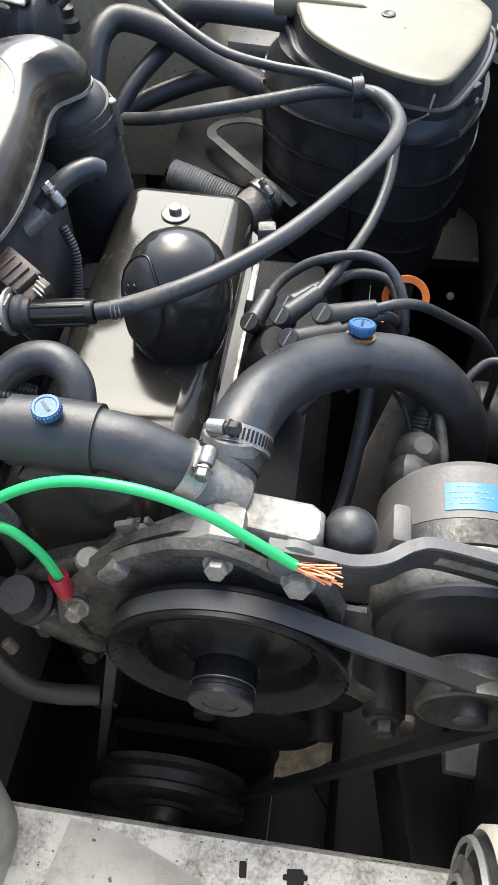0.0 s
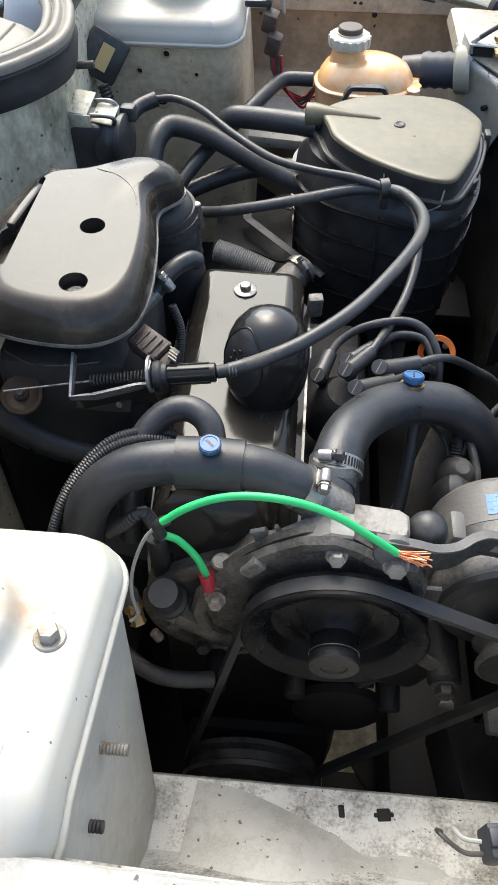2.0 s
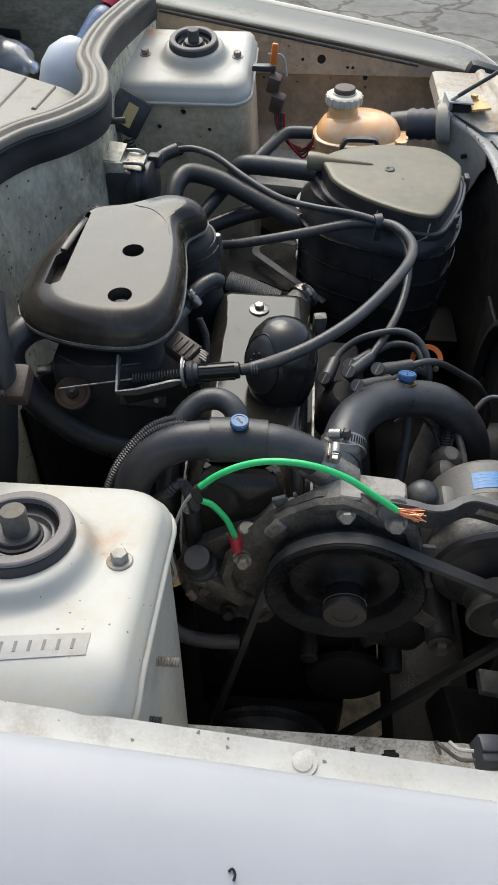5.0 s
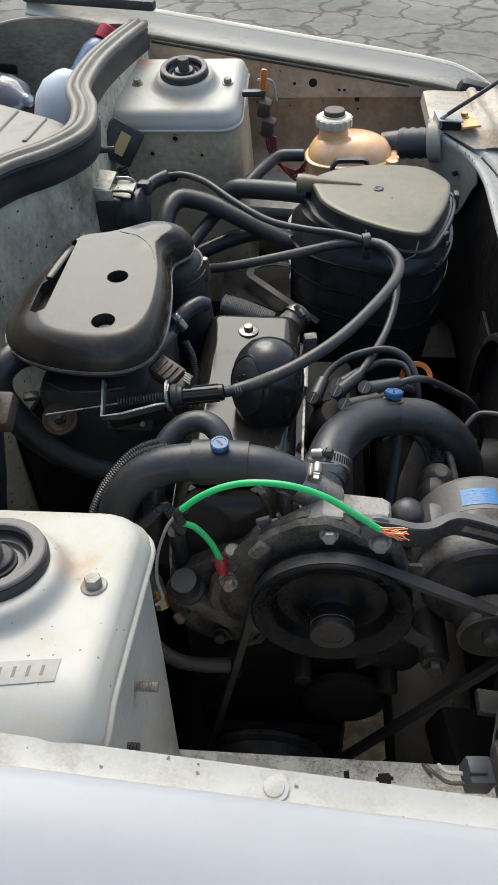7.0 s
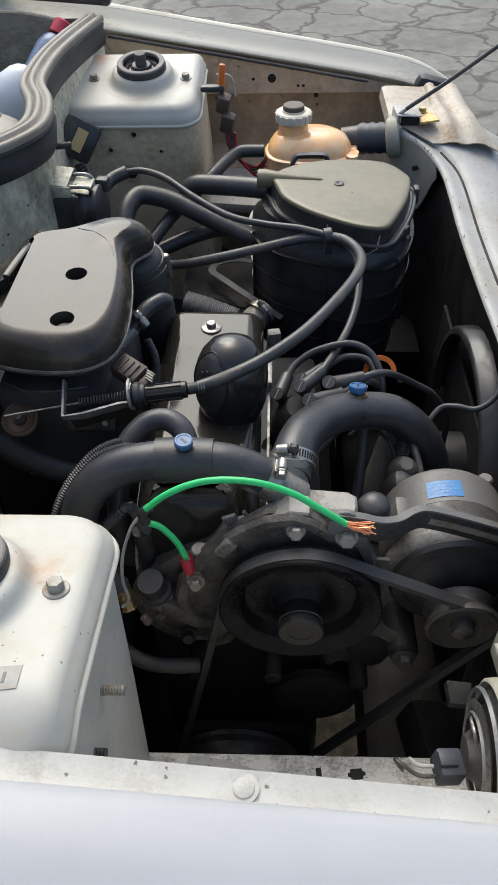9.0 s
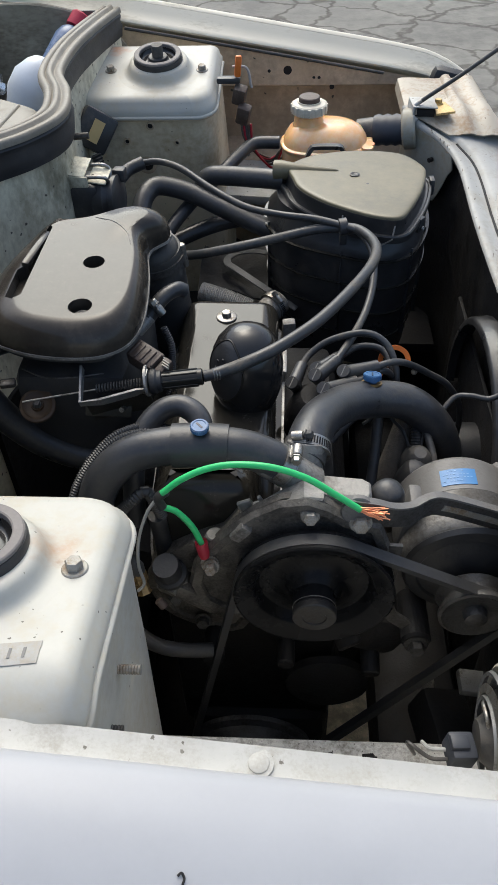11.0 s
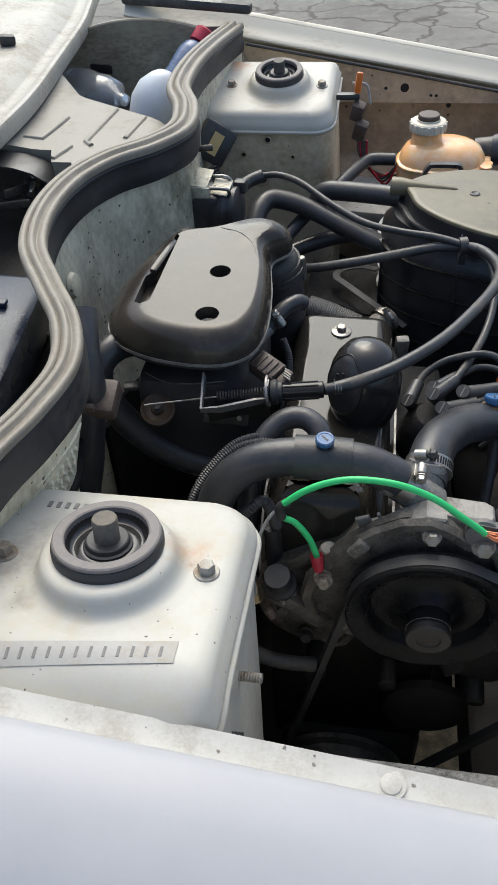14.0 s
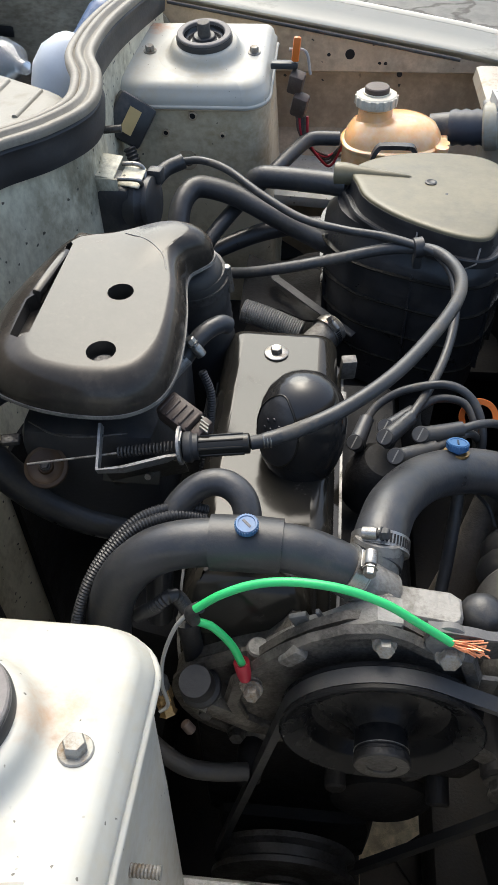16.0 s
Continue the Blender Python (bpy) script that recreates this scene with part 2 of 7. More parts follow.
# Dark olive carries the shade inside the plenum as paint colour.
M_plenum = mat("plenum_shade_paint", (0.17, 0.168, 0.14), 0.5, var=0.2, bump=0.12, dirt=(0.11, 0.10, 0.08), amount=0.4, dirt_scale=12)
M_plenum2 = mat("stained_plenum_paint", (0.30, 0.27, 0.20), 0.5, var=0.25, bump=0.12, dirt=(0.15, 0.125, 0.085), amount=0.5, dirt_scale=14, stretch=(0.5, 1, 1))
M_cowl = mat("cowl_plastic", (0.255, 0.24, 0.20), 0.55, var=0.10, bump=0.15, dirt=(0.22, 0.195, 0.15), amount=0.35, dirt_scale=7)
M_scuttle = mat("scuttle_paint", (0.40, 0.385, 0.335), 0.42, var=0.05, bump=0.05, spec=0.3, dirt=(0.32, 0.29, 0.225), amount=0.4, dirt_scale=14)
M_frost = mat("frosted_bottle", (0.62, 0.66, 0.70), 0.35, var=0.06, bump=0.05)
M_clear = mat("clear_bottle", (0.70, 0.75, 0.82), 0.12, var=0.1, bump=0.05)
M_clear.node_tree.nodes["Principled BSDF"].inputs["Transmission Weight"].default_value = 0.85
M_bluebottle = mat("blue_bottle", (0.13, 0.18, 0.29), 0.3, var=0.2, bump=0.05)
M_navy = mat("navy_plastic", (0.012, 0.019, 0.040), 0.30, var=0.35, bump=0.15, dirt=(0.05, 0.055, 0.065), amount=0.3, dirt_scale=26, dirt_rough=0.4, spec=0.35)
M_plate = mat("stamped_plate", (0.34, 0.335, 0.31), 0.5, 0.0, var=0.12, bump=0.15, dirt=(0.33, 0.29, 0.22), amount=0.35, dirt_scale=30)
M_faint = mat("stamp_groove", (0.17, 0.165, 0.155), 0.6, var=0.1, bump=0.0)
M_soil = mat("gravelly_soil", (0.62, 0.42, 0.22), 0.9, var=0.4, scale=40, fine=180, bump=0.6, dirt=(0.34, 0.22, 0.11), amount=0.4, dirt_scale=60)
M_mark = mat("stamp_shadow", (0.24, 0.23, 0.21), 0.7, var=0.2, bump=0.0)
M_yellow = mat("ochre_label", (0.55, 0.40, 0.17), 0.5, var=0.1, bump=0.05)
M_zincgold = mat("gold_zinc", (0.52, 0.38, 0.17), 0.4, 0.7, var=0.2, bump=0.2, dirt=(0.25, 0.16, 0.08), amount=0.4, dirt_scale=30)
M_braid = mat("braided_sleeve", (0.12, 0.10, 0.078), 0.7, var=0.35, bump=0.8, fine=700, dirt=(0.05, 0.045, 0.04), amount=0.3)
M_grimalu = mat("oil_stained_aluminium", (0.115, 0.104, 0.088), 0.5, 0.1, var=0.3, scale=50, bump=0.7, dirt=(0.045, 0.040, 0.034), amount=0.5, dirt_scale=30)
M_wornrim = mat("worn_rim", (0.15, 0.14, 0.125), 0.42, var=0.3, scale=50, bump=0.3, dirt=(0.30, 0.28, 0.25), amount=0.35, dirt_scale=60)
M_ringrub = mat("grey_ring_rubber", (0.17, 0.155, 0.145), 0.6, var=0.15, bump=0.25, dirt=(0.22, 0.20, 0.185), amount=0.4, dirt_scale=25)
M_lever = mat("olive_steel", (0.050, 0.047, 0.036), 0.5, 0.3, var=0.3, bump=0.3, dirt=(0.07, 0.06, 0.045), amount=0.4, dirt_scale=30)
M_zinc = mat("dull_zinc", (0.20, 0.20, 0.195), 0.42, 0.5, var=0.15, bump=0.15, dirt=(0.12, 0.115, 0.10), amount=0.25, dirt_scale=40)
M_wire = mat("grey_wire", (0.33, 0.33, 0.31), 0.4, var=0.15, bump=0.05)

M_tank = mat("amber_tank", (0.88, 0.50, 0.22), 0.2, var=0.08, scale=16, bump=0.03, coat=0.5, dirt=(0.92, 0.68, 0.44), amount=0.42, dirt_scale=6, dirt_rough=0.3)
M_tank.node_tree.nodes["Principled BSDF"].inputs["Subsurface Weight"].default_value = 0.35
M_tank.node_tree.nodes["Principled BSDF"].inputs["Subsurface Radius"].default_value = (0.02, 0.008, 0.003)


def asphalt():
    m = mat("cracked_asphalt", (0.135, 0.13, 0.118), 0.85, var=0.25, scale=1.6, fine=45, bump=0.6, dirt=(0.19, 0.185, 0.16), amount=0.5, dirt_scale=1.1)
    nt = m.node_tree
    n, l = nt.nodes, nt.links
    p = n["Principled BSDF"]
    tc = n.new("ShaderNodeTexCoord")
    wob = n.new("ShaderNodeTexNoise")
    wob.inputs["Scale"].default_value = 4.0
    wob.inputs["Detail"].default_value = 4.0
    l.new(tc.outputs["Object"], wob.inputs["Vector"])
    add = n.new("ShaderNodeVectorMath")
    add.operation = 'MULTIPLY_ADD'
    add.inputs[1].default_value = (0.32, 0.32, 0.0)
    l.new(wob.outputs["Color"], add.inputs[0])
    l.new(tc.outputs["Object"], add.inputs[2])
    v = n.new("ShaderNodeTexVoronoi")
    v.feature = 'DISTANCE_TO_EDGE'
    v.inputs["Scale"].default_value = 2.6
    l.new(add.outputs[0], v.inputs["Vector"])
    r = n.new("ShaderNodeValToRGB")
    r.color_ramp.elements[0].position, r.color_ramp.elements[1].position = 0.012, 0.05
    r.color_ramp.elements[0].color, r.color_ramp.elements[1].color = (0.42, 0.40, 0.37, 1), (1, 1, 1, 1)
    l.new(v.outputs["Distance"], r.inputs[0])
    patch = n.new("ShaderNodeTexNoise")
    patch.inputs["Scale"].default_value = 0.55
    l.new(tc.outputs["Object"], patch.inputs["Vector"])
    pr = n.new("ShaderNodeValToRGB")
    pr.color_ramp.elements[0].position, pr.color_ramp.elements[1].position = 0.36, 0.42
    l.new(patch.outputs["Fac"], pr.inputs[0])
    keep = n.new("ShaderNodeMix")
    keep.data_type = 'RGBA'
    keep.inputs[6].default_value = (1, 1, 1, 1)
    l.new(pr.outputs[0], keep.inputs[0])
    l.new(r.outputs[0], keep.inputs[7])
    mu = n.new("ShaderNodeMix")
    mu.data_type, mu.blend_type = 'RGBA', 'MULTIPLY'
    mu.inputs[0].default_value = 1.0
    src = p.inputs["Base Color"].links[0].from_socket
    l.new(src, mu.inputs[6])
    l.new(keep.outputs[2], mu.inputs[7])
    l.new(mu.outputs[2], p.inputs["Base Color"])
    return m


M_asphalt = asphalt()


# ---- mesh helpers ----
def smooth_path(pts, n=10, closed=False):
    """Catmull-Rom points through pts."""
    P = [Vector(p) for p in pts]
    out = []
    k = len(P)
    for i in range(k if closed else k - 1):
        if closed:
            a, b, c, d = P[(i - 1) % k], P[i], P[(i + 1) % k], P[(i + 2) % k]
        else:
            b, c = P[i], P[i + 1]
            a = P[i - 1] if i else b * 2 - c
            d = P[i + 2] if i + 2 < k else c * 2 - b
        for j in range(n):
            t = j / n
            out.append(0.5 * (2 * b + (c - a) * t + (2 * a - 5 * b + 4 * c - d) * t * t + (3 * b - a - 3 * c + d) * t ** 3))
    if not closed:
        out.append(P[-1])
    return out


def sweep(pts, section, bm=None, closed=False, caps=True, up=None, scale=None):
    """A section (list of 2D points; first axis sideways, second up) swept along pts."""
    bm = bm or bmesh.new()
    pts = [Vector(p) for p in pts]
    k = len(pts)
    tang = []
    for i in range(k):
        if closed:
            t = pts[(i + 1) % k] - pts[i - 1]
        else:
            t = pts[min(i + 1, k - 1)] - pts[max(i - 1, 0)]
        tang.append(t.normalized())
    ref = Vector(up) if up else (Vector((0, 0, 1)) if abs(tang[0].z) < 0.9 else Vector((0, 1, 0)))
    u = (ref - tang[0] * ref.dot(tang[0])).normalized()
    rings = []
    for i in range(k):
        base = Vector(up) if up else u
        u = (base - tang[i] * base.dot(tang[i])).normalized()
        s = tang[i].cross(u)
        f = scale(i / (k - 1)) if scale else 1.0
        rings.append([bm.verts.new(pts[i] + s * (a * f) + u * (b * f)) for a, b in section])
    m = len(section)
    for i in range(k if closed else k - 1):
        A, B = rings[i], rings[(i + 1) % k]
        for j in range(m):
            bm.faces.new((A[j], A[(j + 1) % m], B[(j + 1) % m], B[j]))
    if caps and not closed:
        bm.faces.new(rings[0])
        bm.faces.new(list(reversed(rings[-1])))
    bmesh.ops.recalc_face_normals(bm, faces=bm.faces)
    return bm


def circle(r, n=14, ry=None):
    return [(r * math.cos(2 * math.pi * i / n), (ry or r) * math.sin(2 * math.pi * i / n)) for i in range(n)]


def tube(pts, r, n=14, seg=8, bm=None, scale=None, smoothed=True):
    return sweep(smooth_path(pts, seg) if smoothed else pts, circle(r, n), bm, scale=scale)


def corrugated(pts, r, pitch=0.004, depth=0.15, n=12, bm=None):
    """A ribbed conduit."""
    fine = smooth_path(pts, 72)
    ends = [0.0]
    for a, b in zip(fine, fine[1:]):
        ends.append(ends[-1] + (b - a).length)
    k = max(4, int(ends[-1] / (pitch / 2)))
    keep, j = [], 0
    for i in range(k):
        d = ends[-1] * i / (k - 1)
        while j < len(fine) - 2 and ends[j + 1] < d:
            j += 1
        keep.append(fine[j].lerp(fine[j + 1], (d - ends[j]) / max(1e-9, ends[j + 1] - ends[j])))
    return sweep(keep, circle(r, n), bm, scale=lambda f: 1.0 + (depth if round(f * (k - 1)) % 2 else -depth))


def frame_of(axis):
    z = Vector(axis).normalized()
    x = z.orthogonal().normalized()
    if abs(z.z) < 0.99:
        x = Vector((0, 0, 1)).cross(z).normalized()
    return x, z.cross(x), z


def lathe(base, axis, profile, n=28, bm=None, sx=1.0, sy=1.0, closed=False):
    """A profile of (radius, height) turned about an axis from base."""
    bm = bm or bmesh.new()
    x, y, z = frame_of(axis)
    b = Vector(base)
    rings = []
    for r, h in profile:
        if r < 1e-6:
            rings.append([bm.verts.new(b + z * h)])
        else:
            rings.append([bm.verts.new(b + z * h + x * (sx * r * math.cos(2 * math.pi * i / n)) + y * (sy * r * math.sin(2 * math.pi * i / n))) for i in range(n)])
    for A, B in zip(rings, rings[1:] + rings[:1] if closed else rings[1:]):
        for i in range(n):
            j = (i + 1) % n
            if len(A) == 1 and len(B) == 1:
                continue
            if len(A) == 1:
                bm.faces.new((A[0], B[j], B[i]))
            elif len(B) == 1:
                bm.faces.new((A[i], A[j], B[0]))
            else:
                bm.faces.new((A[i], A[j], B[j], B[i]))
    for R, rev in ((rings[0], True), (rings[-1], False)):
        if len(R) > 1 and not closed:
            bm.faces.new(list(reversed(R)) if rev else R)
    bmesh.ops.recalc_face_normals(bm, faces=bm.faces)
    return bm


def cyl(a, b, r, n=20, bm=None, bev=0.0, r2=None):
    a, b = Vector(a), Vector(b)
    h = (b - a).length
    r2 = r if r2 is None else r2
    if bev:
        prof = [(r - bev, 0), (r, bev), (r2, h - bev), (r2 - bev, h)]
    else:
        prof = [(r, 0), (r2, h)]
    return lathe(a, b - a, prof, n, bm)


def box(c, size, rot=None, bev=0.002, bm=None, seg=2):
    bm2 = bmesh.new()
    bmesh.ops.create_cube(bm2, size=1.0)
    bmesh.ops.scale(bm2, vec=size, verts=bm2.verts)
    if bev:
        bmesh.ops.bevel(bm2, geom=bm2.edges[:], offset=bev, segments=seg, affect='EDGES', profile=0.5)
    m = Matrix.Translation(c) @ (rot.to_4x4() if rot else Matrix.Identity(4))
    bmesh.ops.transform(bm2, matrix=m, verts=bm2.verts)
    return join(bm, bm2)


def join(bm, other):
    if bm is None:
        return other
    vs = {v: bm.verts.new(v.co) for v in other.verts}
    for f in other.faces:
        bm.faces.new([vs[v] for v in f.verts])
    other.free()
    return bm


def rot(rx=0, ry=0, rz=0):
    return Euler((radians(rx), radians(ry), radians(rz))).to_matrix()


def prism(outline, levels, bm=None, place=None):
    """Stacked copies of an outline (2D, counter-clockwise): levels of (inset, z). place maps (x, y, z) to the world."""
    bm = bm or bmesh.new()
    k = len(outline)
    P = [Vector((p[0], p[1])) for p in outline]
    nor = []
    for i in range(k):
        e1, e2 = (P[i] - P[i - 1]), (P[(i + 1) % k] - P[i])
        n1, n2 = Vector((-e1.y, e1.x)).normalized(), Vector((-e2.y, e2.x)).normalized()
        s = n1 + n2
        nor.append(s / max(0.5, s.length_squared / 2) if s.length > 1e-6 else n1)
    rings = []
    for ins, z in levels:
        ring = []
        for i in range(k):
            q = P[i] + nor[i] * ins
            co = (q.x, q.y, z)
            ring.append(bm.verts.new(place(*co) if place else co))
        rings.append(ring)
    for A, B in zip(rings, rings[1:]):
        for i in range(k):
            j = (i + 1) % k
            bm.faces.new((A[i], A[j], B[j], B[i]))
    bm.faces.new(list(reversed(rings[0])))
    bm.faces.new(rings[-1])
    bmesh.ops.recalc_face_normals(bm, faces=bm.faces)
    return bm


def round_top(z0, z1, r, n=5, lip=0.0):
    """Levels for prism() with a rounded upper edge of radius r."""
    lv = [(0, z0)]
    if lip:
        lv = [(-lip, z0), (-lip, z0 + 0.004), (0, z0 + 0.0045)]
    for i in range(n + 1):
        a = math.pi / 2 * i / n
        lv.append((r * (1 - math.cos(a)), z1 - r + r * math.sin(a)))
    return lv


def sheet(grid, thick, bm=None):
    """A grid of points (rows) given a thickness along its normals."""
    bm2 = bmesh.new()
    rows = [[bm2.verts.new(p) for p in row] for row in grid]
    for a, b in zip(rows, rows[1:]):
        for i in range(len(a) - 1):
            bm2.faces.new((a[i], a[i + 1], b[i + 1], b[i]))
    bmesh.ops.recalc_face_normals(bm2, faces=bm2.faces)
    bmesh.ops.solidify(bm2, geom=bm2.faces[:], thickness=thick)
    return join(bm, bm2)


def cut(bm, cutters, solver='EXACT'):
    """bm with the volumes of the cutters taken away."""
    me = bpy.data.meshes.new("work")
    bm.to_mesh(me)
    ob = new("work", me)
    tools = []
    for c in cutters:
        cm = bpy.data.meshes.new("tool")
        c.to_mesh(cm)
        c.free()
        t = new("tool", cm)
        tools.append(t)
        md = ob.modifiers.new("cut", 'BOOLEAN')
        md.operation, md.object, md.solver = 'DIFFERENCE', t, solver
    dg = bpy.context.evaluated_depsgraph_get()
    done = bpy.data.meshes.new_from_object(ob.evaluated_get(dg))
    bm.clear()
    bm.from_mesh(done)
    for o in (ob, *tools):
        d = o.data
        bpy.data.objects.remove(o)
        bpy.data.meshes.remove(d)
    bpy.data.meshes.remove(done)
    return bm


def mesh_of(name, bm, material, sharp=38):
    me = bpy.data.meshes.new(name)
    bm.to_mesh(me)
    bm.free()
    me.materials.append(material)
    me.polygons.foreach_set("use_smooth", [True] * len(me.polygons))
    me.set_sharp_from_angle(angle=radians(sharp))
    me.update()
    return me


def part(name, bm, material, parent, label="", sharp=38, even=False):
    ob = new(name, mesh_of(name, bm, material, sharp))
    ob.parent = parent
    off = parent.location
    ob.matrix_parent_inverse = Matrix.Translation(-off)
    if even:
        ob.modifiers.new("even", 'WEIGHTED_NORMAL').keep_sharp = True
    return tagged(ob, label)


def thing(name, base, label, category, group="", kind=""):
    ob = new(name)
    ob.location = base
    ob.empty_display_size = 0.02
    return tagged(ob, label, category, group, kind)


def whole(name, bm, material, label, category="", group="", kind="", sharp=38):
    """A thing of one mesh."""
    return tagged(new(name, mesh_of(name, bm, material, sharp)), label, category, group, kind)


def hexbolt(base, axis, r=0.007, h=0.006, washer=1.45):
    a = Vector(axis).normalized()
    b = Vector(base)
    bm = lathe(b, a, [(r * washer, 0), (r * washer, 0.0012), (r * washer * 0.92, 0.002)], 20)
    lathe(b + a * 0.0018, a, [(r, 0), (r, h * 0.86), (r * 0.86, h)], 6, bm)
    return bm


def jubilee(parent, c, axis, r, screw_dir, width=0.010, flip=False, tint=None):
    """A worm-drive hose clip: slotted band, housing and screw."""
    z = Vector(axis).normalized()
    c = Vector(c)
    s = Vector(screw_dir)
    s = (s - z * s.dot(z)).normalized()
    t = z.cross(s)
    clip = part("hose_clip", lathe(c - z * width / 2, z, [(r - 0.0006, 0), (r + 0.001, 0), (r + 0.001, width), (r - 0.0006, width)], 40), M_steel, parent, "worn steel hose clip")
    part("band_edge", lathe(c - z * width * 0.55, z, [(r, 0), (r + 0.0016, 0.0002), (r + 0.0016, 0.0012), (r, 0.0014)], 40), M_steel, clip)
    sl = None
    for i in range(-7, 9):
        a = i * 0.125 + 1.0
        d = s * math.cos(a) + t * math.sin(a)
        w = z.cross(d)
        rm = Matrix((w + z * 0.25, z, d)).transposed()
        sl = box(c + d * (r + 0.0011), (0.0014, width * 0.62, 0.0007), rm, 0, sl)
    part("slot", sl, M_oily_shade, clip)
    u = -t if not flip else t
    o = c + s * (r + 0.0048)
    hs = lathe(o - u * 0.007, u, [(0.0036, 0), (0.0048, 0.0008), (0.0050, 0.004), (0.0050, 0.010), (0.0044, 0.0118), (0.003, 0.012)], 18)
    rm = Matrix((t, z, s)).transposed()
    box(c + s * (r + 0.0014), (0.015, width * 0.9, 0.0016), rm, 0.0006, hs)
    part("screw_housing", hs, M_steel, clip, "rounded screw housing", sharp=45)
    sc = cyl(o + u * 0.003, o + u * 0.012, 0.0030, 14, bev=0.0005)
    sc = lathe(o + u * 0.0075, u, [(0.0056, 0), (0.0058, 0.0010), (0.0046, 0.0014), (0.0046, 0.0058), (0.0038, 0.0066), (0, 0.0066)], 6, sc)
    part("screw", sc, tint or M_steel, clip)
    return clip


# ---- ground ----
def ground():
    bm = bmesh.new()
    k = 60.0
    vs = [bm.verts.new(p) for p in ((-k, -k, 0), (k, -k, 0), (k, k, 0), (-k, k, 0))]
    bm.faces.new(vs)
    whole("ground", bm, M_asphalt, "grey weathered asphalt with a web of cracks", kind="structure")


ground()

# ---- car body ----
MID = 0.392          # the car's centre line


def gutter(x):
    """Height of the bonnet gutter of a wing along the car."""
    return 0.897 - 0.17 * x - (0.25 * (x - 0.12) ** 2 if x > 0.12 else 0.0)


car = thing("car_body", (0, MID, 0), "white car with its bonnet open over a grimy engine bay", "car")


def wing(side):
    """A front wing: outer skin and bonnet gutter. side -1 is beside the camera, 1 across the bay."""
    lift, out = (0.012, 0.055) if side > 0 else (0.0, 0.0)
    ahead = 0.045 if side > 0 else 0.0
    skin = [(0.6555, 0.000), (0.6575, 0.010), (0.6600, 0.020), (0.664, 0.0255), (0.672, 0.0285), (0.70, 0.028), (0.73, 0.0235), (0.76, 0.013), (0.785, -0.004), (0.802, -0.03), (0.812, -0.07), (0.818, -0.14), (0.822, -0.3), (0.815, -0.52), (0.80, -0.68)]
    trough = [(0.632, -0.050), (0.631, -0.005), (0.6335, 0.0005), (0.638, 0.0), (0.650, -0.001), (0.6548, 0.0005)]
    if side > 0:
        skin = [(0.668, 0.0245), (0.672, 0.0275), (0.677, 0.0285), (0.683, 0.0275), (0.693, 0.021), (0.71, 0.004), (0.73, -0.02), (0.76, -0.07), (0.80, -0.2), (0.815, -0.4), (0.80, -0.68)]
        trough = [(0.633, -0.007), (0.631, -0.003), (0.6335, 0.0005), (0.640, 0.002), (0.655, 0.014), (0.6675, 0.0242)]
    rear = -0.56 if side > 0 else -1.0
    xs = [rear + i * ((0.275 + ahead - rear) / 40) for i in range(41)]
    # the nose drops at its front end
    nose = lambda x: 2.2 * max(0.0, x - 0.215) ** 2 if side > 0 else 0.0
    w = part("wing", sheet([[(x, MID + side * (o + out), gutter(x) + z + lift - nose(x)) for o, z in skin] for x in xs], 0.0016), M_paint if side < 0 else M_paint2, car,
             "glossy white front wing" if side < 0 else "dull white far front wing with a bright rolled edge", sharp=50)
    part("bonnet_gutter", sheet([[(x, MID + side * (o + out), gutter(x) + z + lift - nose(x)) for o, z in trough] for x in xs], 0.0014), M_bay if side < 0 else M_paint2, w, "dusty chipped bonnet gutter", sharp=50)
    for x in ((-0.5, -0.037, 0.165) if side < 0 else (-0.42, 0.06)):
        part("wing_bolt", lathe((x, MID + side * (0.6445 + out), gutter(x) - 0.001 + lift), (0, 0, 1), [(0.0095, -0.001), (0.0095, 0.0008), (0.0068, 0.0012), (0.0066, 0.0020), (0.0058, 0.0024), (0, 0.0025)], 20), M_bay, w, "painted wing bolt")
    if side < 0:
        part("paint_chip", tube([(-0.0765, -0.3275, 0.9362), (-0.0745, -0.3260, 0.9366), (-0.0728, -0.3285, 0.9360), (-0.0735, -0.3315, 0.9356)], 0.0007, 6, 4), M_oily_shade, w, "small dark paint chip")
    return w


wing(-1)
wing(1)


